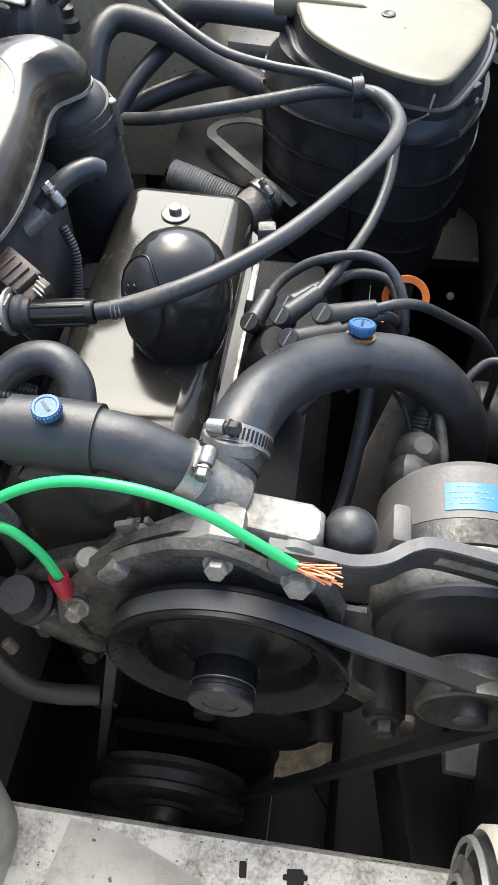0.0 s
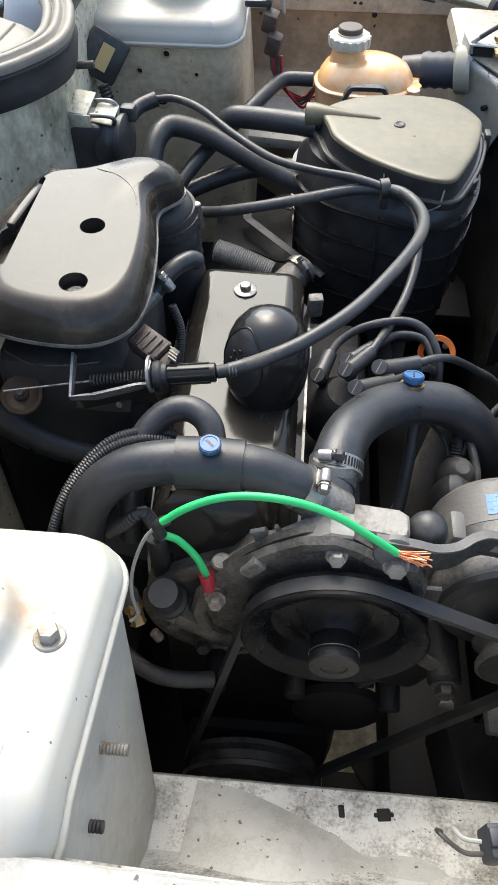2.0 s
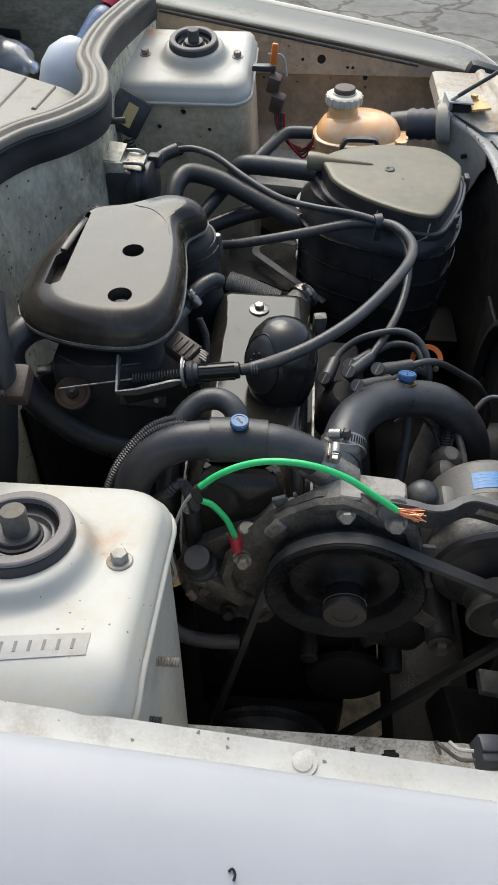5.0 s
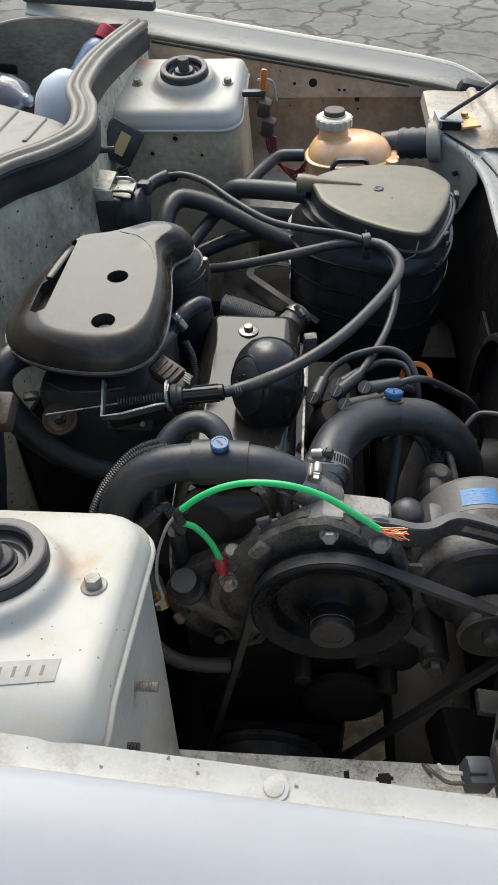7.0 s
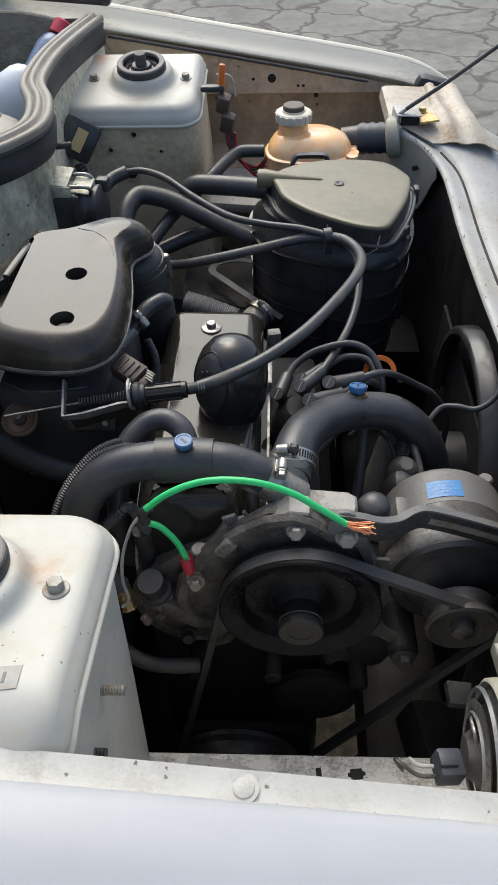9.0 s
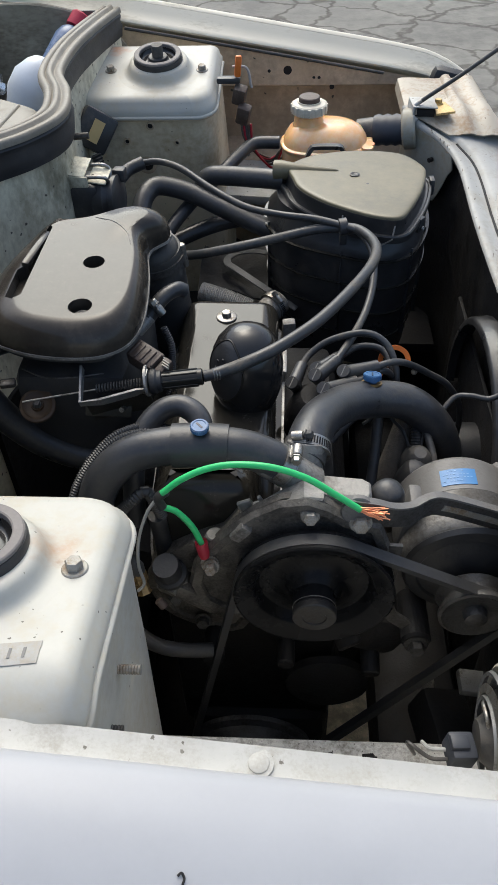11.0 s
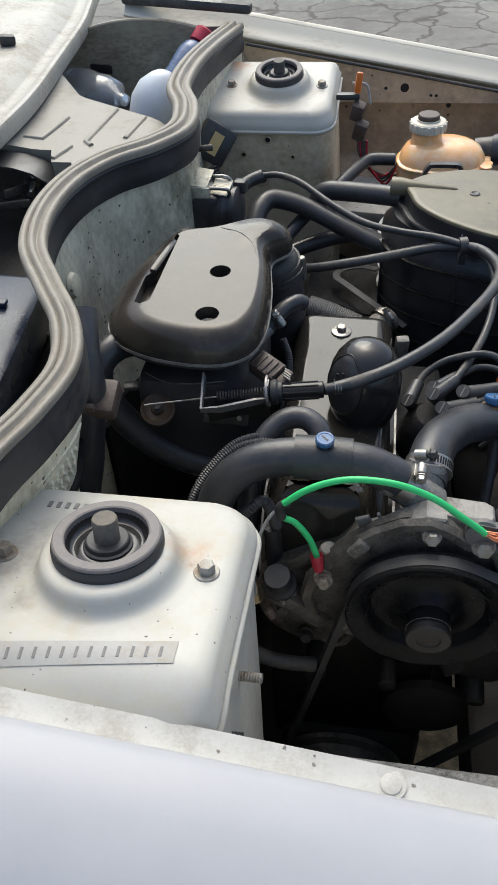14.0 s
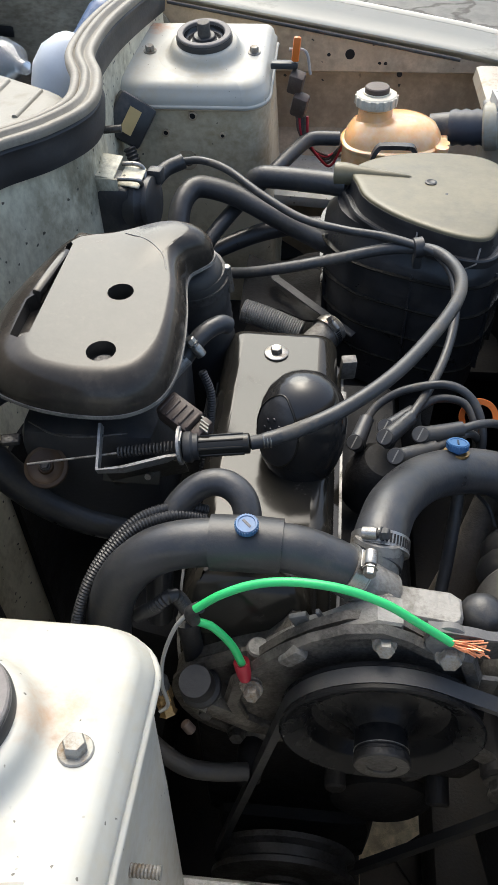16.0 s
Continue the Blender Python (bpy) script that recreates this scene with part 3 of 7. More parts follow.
def strut_tower(side):
    """A strut tower with its top mount, bolts and, beside the camera, the stamped number."""
    sy = lambda o: MID + side * o

    def lean(o, d):
        """The tower's walls lean outwards below its top."""
        return o + 0.2 * max(0.0, -d - 0.03)
    near = side < 0
    tz = lambda y: 0.931 + (abs(y - MID) - 0.52) * 0.17 - 12.0 * max(0.0, abs(y - MID) - 0.592) ** 2
    # plan of the top, counter-clockwise
    x0, x1, yi, yo = -0.375, -0.150, 0.430, 0.648
    out = []
    r = 0.035
    for cx, cy, a0 in ((x1 - r, yi + r, -90), (x1 - r, yo - r, 0), (x0 + r, yo - r, 90), (x0 + r, yi + r, 180)):
        for k in range(9):
            a = radians(a0 + 11.25 * k)
            out.append((cx + r * math.cos(a), cy + r * math.sin(a)))
    fine = []
    for i, p in enumerate(out):
        q = out[(i + 1) % len(out)]
        n = max(1, round(math.hypot(q[0] - p[0], q[1] - p[1]) / 0.012))
        fine += [(p[0] + (q[0] - p[0]) * k / n, p[1] + (q[1] - p[1]) * k / n) for k in range(n)]
    out = fine
    if near:
        place = lambda x, o, d: (x, MID - lean(o, d), tz(MID - o) + d)
    else:
        place = lambda x, o, d: (x, MID + lean(o, d), tz(MID + o) + d)
    mx, mo = (x0 + x1) / 2, (yi + yo) / 2
    wide, deep = (x1 - x0) / 2, (yo - yi) / 2
    def ring_of(levels):
        rows = []
        for i in range(len(out) + 1):
            ox, oo = out[i % len(out)]
            rows.append([place(mx + (ox - mx) * (1 - ins / wide) * s, mo + (oo - mo) * (1 - ins / deep) * s, d) for s, ins, d in levels])
        return rows
    edge = [(0.015, 0.0), (0.009, -0.001), (0.005, -0.0034), (0.0018, -0.0075), (0.0, -0.014), (-0.0035, -0.018), (-0.0035, -0.026), (0.0, -0.0275)]
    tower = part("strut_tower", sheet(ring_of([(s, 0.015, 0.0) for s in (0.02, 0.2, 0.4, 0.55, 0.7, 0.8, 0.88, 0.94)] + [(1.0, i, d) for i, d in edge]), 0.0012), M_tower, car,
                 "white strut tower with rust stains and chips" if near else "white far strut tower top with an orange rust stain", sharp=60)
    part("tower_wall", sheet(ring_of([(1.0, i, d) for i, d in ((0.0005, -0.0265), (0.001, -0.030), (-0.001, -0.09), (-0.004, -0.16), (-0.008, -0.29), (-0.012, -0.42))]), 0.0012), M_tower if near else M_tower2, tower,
         "" if near else "grimy cream tower wall, paint paler to offset its shade", sharp=60)
    # raised dome and mount
    cx, cy = -0.2465, sy(0.520)
    ax = Vector((0.0, -side * 0.17, 1.0)).normalized()
    b = Vector((cx, cy, tz(cy) - 0.001))
    # the dome swells smoothly out of the sloping top
    prof = [(0.030, 0.019), (0.043, 0.019), (0.0465, 0.0181), (0.0493, 0.0152), (0.0512, 0.0108), (0.0534, 0.0058), (0.0566, 0.0024), (0.0615, 0.0009), (0.070, 0.0002), (0.080, -0.0012)]
    ring = []
    for k in range(65):
        a = k * math.tau / 64
        row = []
        for r, h in prof:
            px, py = cx + r * math.cos(a), cy + r * math.sin(a)
            flat = b.z + (py - cy) * side * 0.17
            f = max(0.0, min(1.0, (r - 0.050) / 0.023))
            row.append((px, py, (flat + h) * (1 - f) + (tz(py) + h) * f))
        ring.append(row)
    part("dome", sheet(ring, 0.0008), M_tower, tower, sharp=70)
    part("mount_base", lathe(b + ax * 0.018, ax, [(0.0400, -0.002), (0.0412, 0.001), (0.0412, 0.006), (0.0400, 0.0085), (0.034, 0.009), (0.0315, 0.0085), (0.0315, -0.002)], 56, closed=True), M_rubber2, tower, "black rubber mount base")
    part("strut_mount", lathe(b + ax * 0.0265, ax, [(0.0380, -0.001), (0.0394, 0.0006), (0.0394, 0.0032), (0.0382, 0.0042), (0.0318, 0.0042), (0.0306, 0.0034), (0.0296, -0.005), (0.0300, -0.006), (0.0312, -0.001)], 56, closed=True), M_ringrub, tower, "grey rubber strut mount ring", sharp=30)
    part("mount_cup", lathe(b + ax * 0.018, ax, [(0.016, 0.001), (0.0215, 0.0022), (0.0235, 0.0004), (0.0265, 0.0006), (0.0290, 0.003), (0.0303, 0.0085), (0.0309, 0.0085), (0.0300, -0.003), (0.016, -0.004)], 48, closed=True), M_capblack, tower, "shiny dark steel mount cup", sharp=60)
    part("strut_washer", lathe(b + ax * 0.019, ax, [(0.0182, 0.0), (0.0182, 0.0020), (0.0165, 0.0030), (0.0158, 0.0062), (0.0148, 0.0070), (0.0090, 0.0070)], 40), M_rubber2, tower, "black stepped washer", sharp=30)
    part("strut_nut", lathe(b + ax * 0.028, ax, [(0.0094, -0.002), (0.0094, 0.0150), (0.0086, 0.0166), (0, 0.017)], 28), M_dustrub, tower, "dark steel strut stem")
    # rolled lip where the top laps over the walls
    lip = [Vector(place(mx + (ox - mx) * (1 + 0.004 / wide), mo + (oo - mo) * (1 + 0.004 / deep), -0.0285)) for ox, oo in out]
    part("lip_bead", sweep(lip, circle(0.0030, 8), closed=True, up=(0, 0, 1)), M_tower, tower, "rolled paint-filled seam lip", sharp=60)
    part("seam_line", sweep([p - Vector((0, 0, 0.0034)) for p in lip], circle(0.0014, 6), closed=True, up=(0, 0, 1)), M_grimy, tower, "brown seam line under the lip", sharp=60)
    for bx in (-0.174, -0.330):
        by = sy(0.52)
        part("tower_bolt", hexbolt((bx, by, tz(by) - 0.0005), ax, 0.0066, 0.0075, 1.5), M_dustbolt, tower, "weathered hexagon bolt")
    if near:
        part("stud", lathe((-0.152, -0.160, 0.848), (1, 0, 0), [(0.0036 + 0.0005 * (i % 2), 0.0011 * i) for i in range(20)] + [(0.0, 0.0215)], 16), M_dustbolt, tower, "threaded steel stud")
        part("stud", lathe((-0.154, -0.203, 0.836), (1, 0, 0), [(0.0036 + 0.0006 * (i % 2), 0.0012 * i) for i in range(13)], 14), M_darksteel, tower, "threaded steel stud")
        def on(x, y, h=0.0):
            return Vector((x, y, tz(y))) + Vector((0, 0, 1)) * h
        mid = lambda x: -0.2025 + 0.13 * (x + 0.18)
        plate = part("identification_strip", sheet([[on(x, mid(x) + d, 0.0006) for d in (-0.0085, -0.004, 0.0, 0.004, 0.0085)] for x in [-0.345 + 0.0166 * k for k in range(11)]], 0.0004), M_plate, tower, "dull stamped identification strip")
        for i in range(17):
            x = -0.336 + i * 0.0092
            y = mid(x)
            rm = Matrix(((1, 0.0, 0), (0.13, 1, 0.0), (0, (tz(y + 0.004) - tz(y - 0.004)) / 0.008, 1)))
            part("stamped_bar", box(on(x, y, 0.0007), (0.0020, 0.0076, 0.0003), rm, 0), M_faint, plate)
        rm = Matrix(((1, 0, 0), (0, 1, 0.0), (0, -0.17, 1)))
        for i in range(5):
            part("stamped_bar", box(on(-0.318 + i * 0.0075, -0.066, 0.0004), (0.0034, 0.0072, 0.0005), rm, 0), M_faint, tower)
    else:
        y = sy(0.43 + 0.004)
        for hx, hz, r in ((-0.257, 0.873, 0.006), (-0.300, 0.845, 0.005), (-0.215, 0.842, 0.004), (-0.272, 0.800, 0.014)):
            part("hole_ring", lathe((hx, y - 0.006 + 0.2 * max(0, 0.886 - hz), hz), (0, -1, 0), [(r * 1.15, -0.004), (r * 1.15, 0.0025), (r * 0.75, 0.003), (r * 0.75, -0.004)], 24), M_grimy, tower)
            part("hole", lathe((hx, y - 0.0062 + 0.2 * max(0, 0.886 - hz), hz), (0, -1, 0), [(r * 0.72, -0.003), (r * 0.72, 0.0005), (0, 0.0006)], 20), M_oily_shade, tower)
    return tower


strut_tower(-1)
strut_tower(1)


def bay_panels():
    # inner wing beside the camera: chassis ledge, arch panel and flange
    rows = []
    for i in range(25):
        x = -0.16 + i * 0.016
        up = max(0.0, (x - 0.11) / 0.1)
        rows.append([(x, -0.096, 0.18), (x, -0.096, 0.592), (x, -0.100, 0.600), (x, -0.135, 0.601), (x, -0.165, 0.61), (x, -0.20, 0.66), (x, -0.225, 0.78), (x, -0.236, gutter(x) - 0.03)])
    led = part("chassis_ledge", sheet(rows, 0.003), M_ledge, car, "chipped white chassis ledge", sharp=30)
    for x, w in ((0.027, 0.004), (0.065, 0.009)):
        part("slot", box((x, -0.116, 0.6036), (w * 1.35, 0.011, 0.002), rot(0, 0, 6), 0.0012), M_oily_shade, led)
    rows = [[(x, -0.10 - 0.03 * (1 - abs(math.cos((x + 0.14) * 12))), z + 0.01 * math.sin(x * 60)) for z in (0.40, 0.50, 0.592)] for x in [-0.16 + 0.02 * k for k in range(19)]]
    part("chassis_rail", sheet(rows, 0.004), M_oily_shade, car, "dark lower chassis rail")
    # arch bulge behind the ledge
    part("slot", box((0.065, -0.116, 0.6038), (0.018, 0.004, 0.002), rot(0, 0, 6), 0.0012), M_oily_shade, led)
    crease = smooth_path([(-0.106, -0.100, 0), (-0.080, -0.103, 0), (-0.053, -0.109, 0), (-0.016, -0.122, 0), (0.025, -0.137, 0), (0.074, -0.143, 0), (0.17, -0.148, 0)], 4)
    rows = []
    for c in crease:
        row = []
        for f in (0, 0.03, 0.12, 0.25, 0.4, 0.6, 0.8, 1.0):
            y = c.y + (-0.236 - c.y) * f
            skew = -0.012 * f * max(0.0, min(1.0, (-c.x - 0.02) / 0.08))
            swell = 0.022 * math.exp(-((c.x + 0.03) / 0.06) ** 2) + 0.014 * math.exp(-((c.x - 0.09) / 0.03) ** 2)
            row.append((c.x + skew, y, 0.6045 + 0.05 * f ** 1.5 + swell * math.sin(math.pi * min(1.0, f * 1.2)) + (0.17 * (f - 0.8) if f > 0.8 else 0)))
        rows.append(row)
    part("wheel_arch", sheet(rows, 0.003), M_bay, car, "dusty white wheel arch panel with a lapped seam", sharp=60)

    # far inner wing
    rows = []
    for i in range(21):
        x = -0.40 + i * 0.032
        rows.append([(x, 1.04, 0.18), (x, 1.07, 0.70), (x, 1.115, 0.735), (x, 1.120, 0.80), (x, 1.118, 0.838), (x, 1.090, 0.845), (x, 1.081, 0.849), (x, 1.083, gutter(x) - 0.002)])
    iw = part("inner_wing", sheet(rows, 0.003), M_grimy, car, "grimy cream inner wing with round holes", sharp=40)
    for x, z, r in ((-0.030, 0.874, 0.008), (-0.065, 0.873, 0.003), (0.02, 0.86, 0.003), (0.03, 0.86, 0.003), (0.055, 0.843, 0.0045), (0.072, 0.85, 0.003)):
        part("hole", lathe((x, 1.079, z), (0, -1, 0), [(r, -0.003), (r, 0.0005), (0, 0.0006)], 18), M_oily_shade, iw)
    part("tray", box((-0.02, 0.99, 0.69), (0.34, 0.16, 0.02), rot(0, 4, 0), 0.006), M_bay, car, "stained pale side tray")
    # Black tube drawn as the shaded gap under the wing lip.
    part("lip_gap_line", tube([(-0.33, 1.074, gutter(-0.33) - 0.001), (-0.1, 1.074, gutter(-0.1) - 0.001), (0.15, 1.07, gutter(0.15) - 0.001)], 0.003), M_plastic, car, "black line standing in for the dark gap under the wing edge")

    # firewall under the rubber seal
    path = smooth_path(SEAL, 8)
    low = []
    for p in path:
        back = max(0.0, min(1.0, (0.30 - p.y) / 0.15))
        low.append([(p.x + 0.008 - o * back, p.y, z) for o, z in ((0.0, 0.972), (0.003, 0.962), (0.012, 0.93), (0.034, 0.85), (0.055, 0.70), (0.07, 0.18))])
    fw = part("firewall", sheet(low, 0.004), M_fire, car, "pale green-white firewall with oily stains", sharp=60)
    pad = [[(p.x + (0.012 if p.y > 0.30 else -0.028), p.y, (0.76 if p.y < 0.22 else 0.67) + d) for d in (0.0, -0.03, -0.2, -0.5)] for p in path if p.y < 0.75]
    part("insulation", sheet(pad, 0.006), M_oily_shade, car, "black insulation low on the firewall", sharp=60)
    plate = [[(p.x + 0.012 - o, p.y, z) for o, z in ((0.013, 0.928), (0.022, 0.90), (0.032, 0.86), (0.040, 0.82))] for p in path if -0.075 < p.y < 0.03]
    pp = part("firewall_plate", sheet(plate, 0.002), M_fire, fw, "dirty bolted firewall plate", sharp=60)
    bumps = None
    for k in range(44):
        y, z = -0.060 + 0.0085 * (k % 9) + 0.003 * (k // 9 % 2), 0.868 + 0.0095 * (k // 9) + 0.0018 * (k % 9)
        px = min(path, key=lambda q: abs(q.y - y)).x + 0.0135 - 0.0205 - 0.27 * (0.90 - z)
        bumps = lathe((px, y, z), (1, 0, 0.2), [(0.0026, -0.001), (0.0022, 0.0012), (0, 0.0018)], 8, bumps)
    part("plate_studs", bumps, M_fire, pp, "rows of small raised studs")
    for y, z in ((0.30, 0.90), (0.245, 0.88)):
        part("dimple", lathe((-0.422, y, z), (1, 0, 0.1), [(0.016, -0.002), (0.014, 0.003), (0.008, 0.0042), (0, 0.0045)], 20), M_fire, fw)


SEAL = [(-0.345, 1.045, 0.992), (-0.362, 0.92, 0.998), (-0.374, 0.81, 1.0), (-0.371, 0.70, 1.0), (-0.343, 0.62, 1.0), (-0.334, 0.545, 1.0), (-0.360, 0.488, 1.0),
        (-0.405, 0.438, 1.0), (-0.432, 0.375, 1.0), (-0.437, 0.295, 1.0), (-0.419, 0.215, 1.0), (-0.378, 0.145, 1.0), (-0.338, 0.081, 1.0), (-0.320, 0.020, 1.0), (-0.328, -0.040, 1.0),
        (-0.345, -0.10, 1.0), (-0.36, -0.2, 0.995)]
bay_panels()


def front_panel():
    # slam panel and lamp surround: an edge line and the strip in front of it
    edge = smooth_path([(0.168, 0.905, 0.872), (0.185, 0.862, 0.862), (0.222, 0.818, 0.850), (0.243, 0.742, 0.842), (0.240, 0.565, 0.840), (0.240, 0.415, 0.840), (0.243, 0.237, 0.840),
                        (0.237, 0.137, 0.840), (0.221, 0.095, 0.840), (0.201, 0.053, 0.840), (0.187, -0.020, 0.840), (0.180, -0.103, 0.838), (0.178, -0.16, 0.835), (0.172, -0.225, 0.832)], 6)
    def fall(o, y):
        """How far the strip lies under the lip: a rolled edge, a sloping band and a shallow channel."""
        f = max(0.0, min(1.0, (y - 0.10) / 0.08))
        steps = ((0.0, 0.0), (0.008, 0.0), (0.012, 0.0012), (0.024, 0.0075), (0.029, 0.0095), (0.033, 0.0095), (0.037, 0.006), (0.042, 0.0045), (0.06, 0.007), (0.2, 0.02))
        for (a, u), (b, v) in zip(steps, steps[1:]):
            if o <= b:
                return f * (u + (v - u) * (o - a) / (b - a)) + (1 - f) * 0.12 * max(0.0, o - 0.012)
        return 0.02
    rows = []
    for p in edge:
        rows.append([(p.x + 0.016, p.y, p.z - 0.030), (p.x + 0.004, p.y, p.z - 0.012), (p.x, p.y, p.z - 0.005), (p.x + 0.0008, p.y, p.z - 0.0018), (p.x + 0.003, p.y, p.z)]
                    + [(p.x + o, p.y, p.z - fall(o, p.y)) for o in (0.008, 0.012, 0.018, 0.024, 0.029, 0.033, 0.037, 0.042, 0.06)] + [ (0.33, p.y, p.z - 0.02), (0.40, p.y, p.z - 0.06), (0.43, p.y, p.z - 0.2), (0.44, p.y, p.z - 0.56)])
    fp = part("front_panel", sheet(rows, 0.002), M_front, car, "white front crossmember with flaking paint", sharp=40)
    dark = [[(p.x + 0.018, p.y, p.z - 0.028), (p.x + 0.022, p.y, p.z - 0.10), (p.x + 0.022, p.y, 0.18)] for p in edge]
    part("grille_wall", sheet(dark, 0.003), M_oily_shade, car, "dark inner front wall")
    part("seam", box((0.26, -0.128, 0.8352), (0.17, 0.0009, 0.0022), rot(0, 3, 0), 0), M_oily_shade, fp)
    part("panel_seam", sweep(smooth_path([(0.253, 0.818, 0.8405), (0.274, 0.742, 0.8325), (0.271, 0.565, 0.8305), (0.271, 0.415, 0.8305), (0.274, 0.237, 0.8305), (0.270, 0.17, 0.832)], 6), [(-0.0016, -0.003), (0.0016, -0.003), (0.0016, 0.0012), (-0.0016, 0.0012)], up=(0, 0, 1)), M_oily_shade, fp, "dark panel gap")
    part("pad", lathe((0.285, 0.43, 0.832), (0.06, 0, 1), [(0.014, -0.003), (0.014, 0.006), (0.006, 0.008), (0.0055, 0.011), (0, 0.0115)], 24), M_bay, fp, "painted bonnet rest")
    part("lamp_dimple", lathe((0.265, -0.045, 0.834), (0.05, 0, 1), [(0.028, 0), (0.024, 0.004), (0.016, 0.0045), (0.010, 0.002), (0, 0.002)], 30), M_bay, fp)
    rng = random.Random(11)
    for k in range(44):
        p = edge[rng.randrange(8, len(edge))]
        worn = p.y > 0.10
        o = rng.choice((0.0032, 0.0034, 0.0038, 0.0044, 0.010) if worn else (0.0032, 0.0036))
        rx, ry = rng.uniform(0.0005, 0.0012), rng.choice((0.0016, 0.003, 0.0055, 0.008) if worn else (0.0010, 0.0018)) * rng.uniform(0.7, 1.2)
        ring = []
        for a in range(9):
            u = rng.uniform(0.55, 1.15)
            dx, dy = rx * u * math.cos(a * math.tau / 9), ry * u * math.sin(a * math.tau / 9)
            ring.append((p.x + o + dx + 0.25 * dy, p.y + dy))
        chip = prism(ring, [(0, -0.0012), (0, 0.0003)], place=lambda x, y, d, p=p: (x, y, p.z - fall(max(0.0, x - p.x), y) + d))
        part("paint_flake", chip, M_brown if k % 3 else M_dustrub, fp)
    # far corner: latch plate and stay socket
    # ribbed corner plate behind the bracket
    prof = ((0.170, -0.02), (0.173, -0.002), (0.180, 0.0), (0.195, 0.0), (0.21, 0.0), (0.226, 0.0), (0.240, 0.0), (0.250, 0.001), (0.254, 0.007), (0.260, 0.009), (0.266, 0.008), (0.270, 0.003), (0.282, 0.002), (0.288, 0.006), (0.296, 0.010), (0.308, 0.008), (0.318, -0.004), (0.34, -0.03))
    rows = []
    for x, h in prof:
        near = 0.868 - 0.75 * max(0.0, x - 0.19) if x < 0.24 else 0.83
        near = max(0.81, near)
        row = []
        for k in range(13):
            y = near + (1.04 - near) * k / 12
            f = max(0.0, min(1.0, (y - 0.79) / 0.11))
            row.append((x + 0.14 * max(0.0, 0.95 - y) * max(0.0, min(1.0, (x - 0.24) / 0.02)), y, 0.846 + 0.026 * f * f * (3 - 2 * f) + h * f - 0.06 * max(0.0, x - 0.20)))
        rows.append(row)
    part("corner_plate", sheet(rows, 0.002), M_corner, car, "rust-stained pale ribbed corner plate", sharp=50)
    wall = []
    for q in edge:
        if q.y < 0.775:
            continue
        deep = 0.022 + 0.055 * min(1.0, (q.y - 0.775) / 0.045) + 0.03 * math.sin(math.pi * min(1.0, max(0.0, (q.y - 0.79) / 0.07)))
        wall.append([(q.x + 0.0025 + 0.004 * k / 6, q.y + 0.002 * k / 6, q.z - 0.007 - deep * k / 6) for k in range(7)])
    part("corner_wall", sheet(wall, 0.002), M_beige, car, "dusty grey inner corner wall", sharp=60)
    part("corner_hole", lathe((0.214, 0.822, 0.812), (-0.8, -0.55, 0), [(0.004, -0.004), (0.004, 0.003), (0, 0.0032)], 14), M_oily_shade, car)
    fold = box((0.200, 0.882, 0.8845), (0.042, 0.046, 0.0025), rot(0, 4, 4), 0.0008)
    box((0.1805, 0.882, 0.876), (0.0025, 0.046, 0.019), rot(0, 4, 4), 0.0008, fold)
    box((0.199, 0.9045, 0.876), (0.040, 0.0025, 0.019), rot(0, 4, 4), 0.0008, fold)
    lt = part("latch_bracket", fold, M_bay, car, "pale painted folded stay bracket")
    part("bracket_lip", box((0.183, 0.856, 0.866), (0.010, 0.0025, 0.012), rot(0, 35, 4), 0.0008), M_bay, lt)
    # Dark filler block painted as the shade in the bracket's open side.
    part("bracket_shade_fill", box((0.201, 0.884, 0.8735), (0.034, 0.038, 0.012), rot(0, 4, 4), 0.001), M_oily_shade, lt)
    part("latch_plate", prism([(0.219, 0.852), (0.252, 0.862), (0.240, 0.905), (0.221, 0.902)], [(0, 0.874), (0, 0.8775)]), M_zincgold, lt)
    part("latch_bolt", hexbolt((0.228, 0.897, 0.8775), (0, 0, 1), 0.006, 0.006), M_zincgold, lt)
    # Block added as the shadowed cavity beneath the far wing's nose.
    part("corner_shadow_block", box((0.272, 1.075, 0.850), (0.070, 0.035, 0.052), rot(0, 14, 0), 0.014), M_rubber2, car, "black block standing in for the dark cavity under the wing nose")


front_panel()


def bonnet_stay():
    bm = tube([(0.195, 0.868, 0.893), (0.30, 0.875, 0.965), (0.62, 0.90, 1.20), (0.80, 0.91, 1.33)], 0.0035, 10)
    t = thing("bonnet_stay", (0.195, 0.868, 0.893), "thin black bonnet stay rod hooked into a bracket", "stay rod")
    part("rod", bm, M_plastic, t)
    part("hook", tube([(0.195, 0.868, 0.893), (0.186, 0.866, 0.886), (0.186, 0.866, 0.872)], 0.0035, 10), M_steel, t, "bare steel hook end")


bonnet_stay()


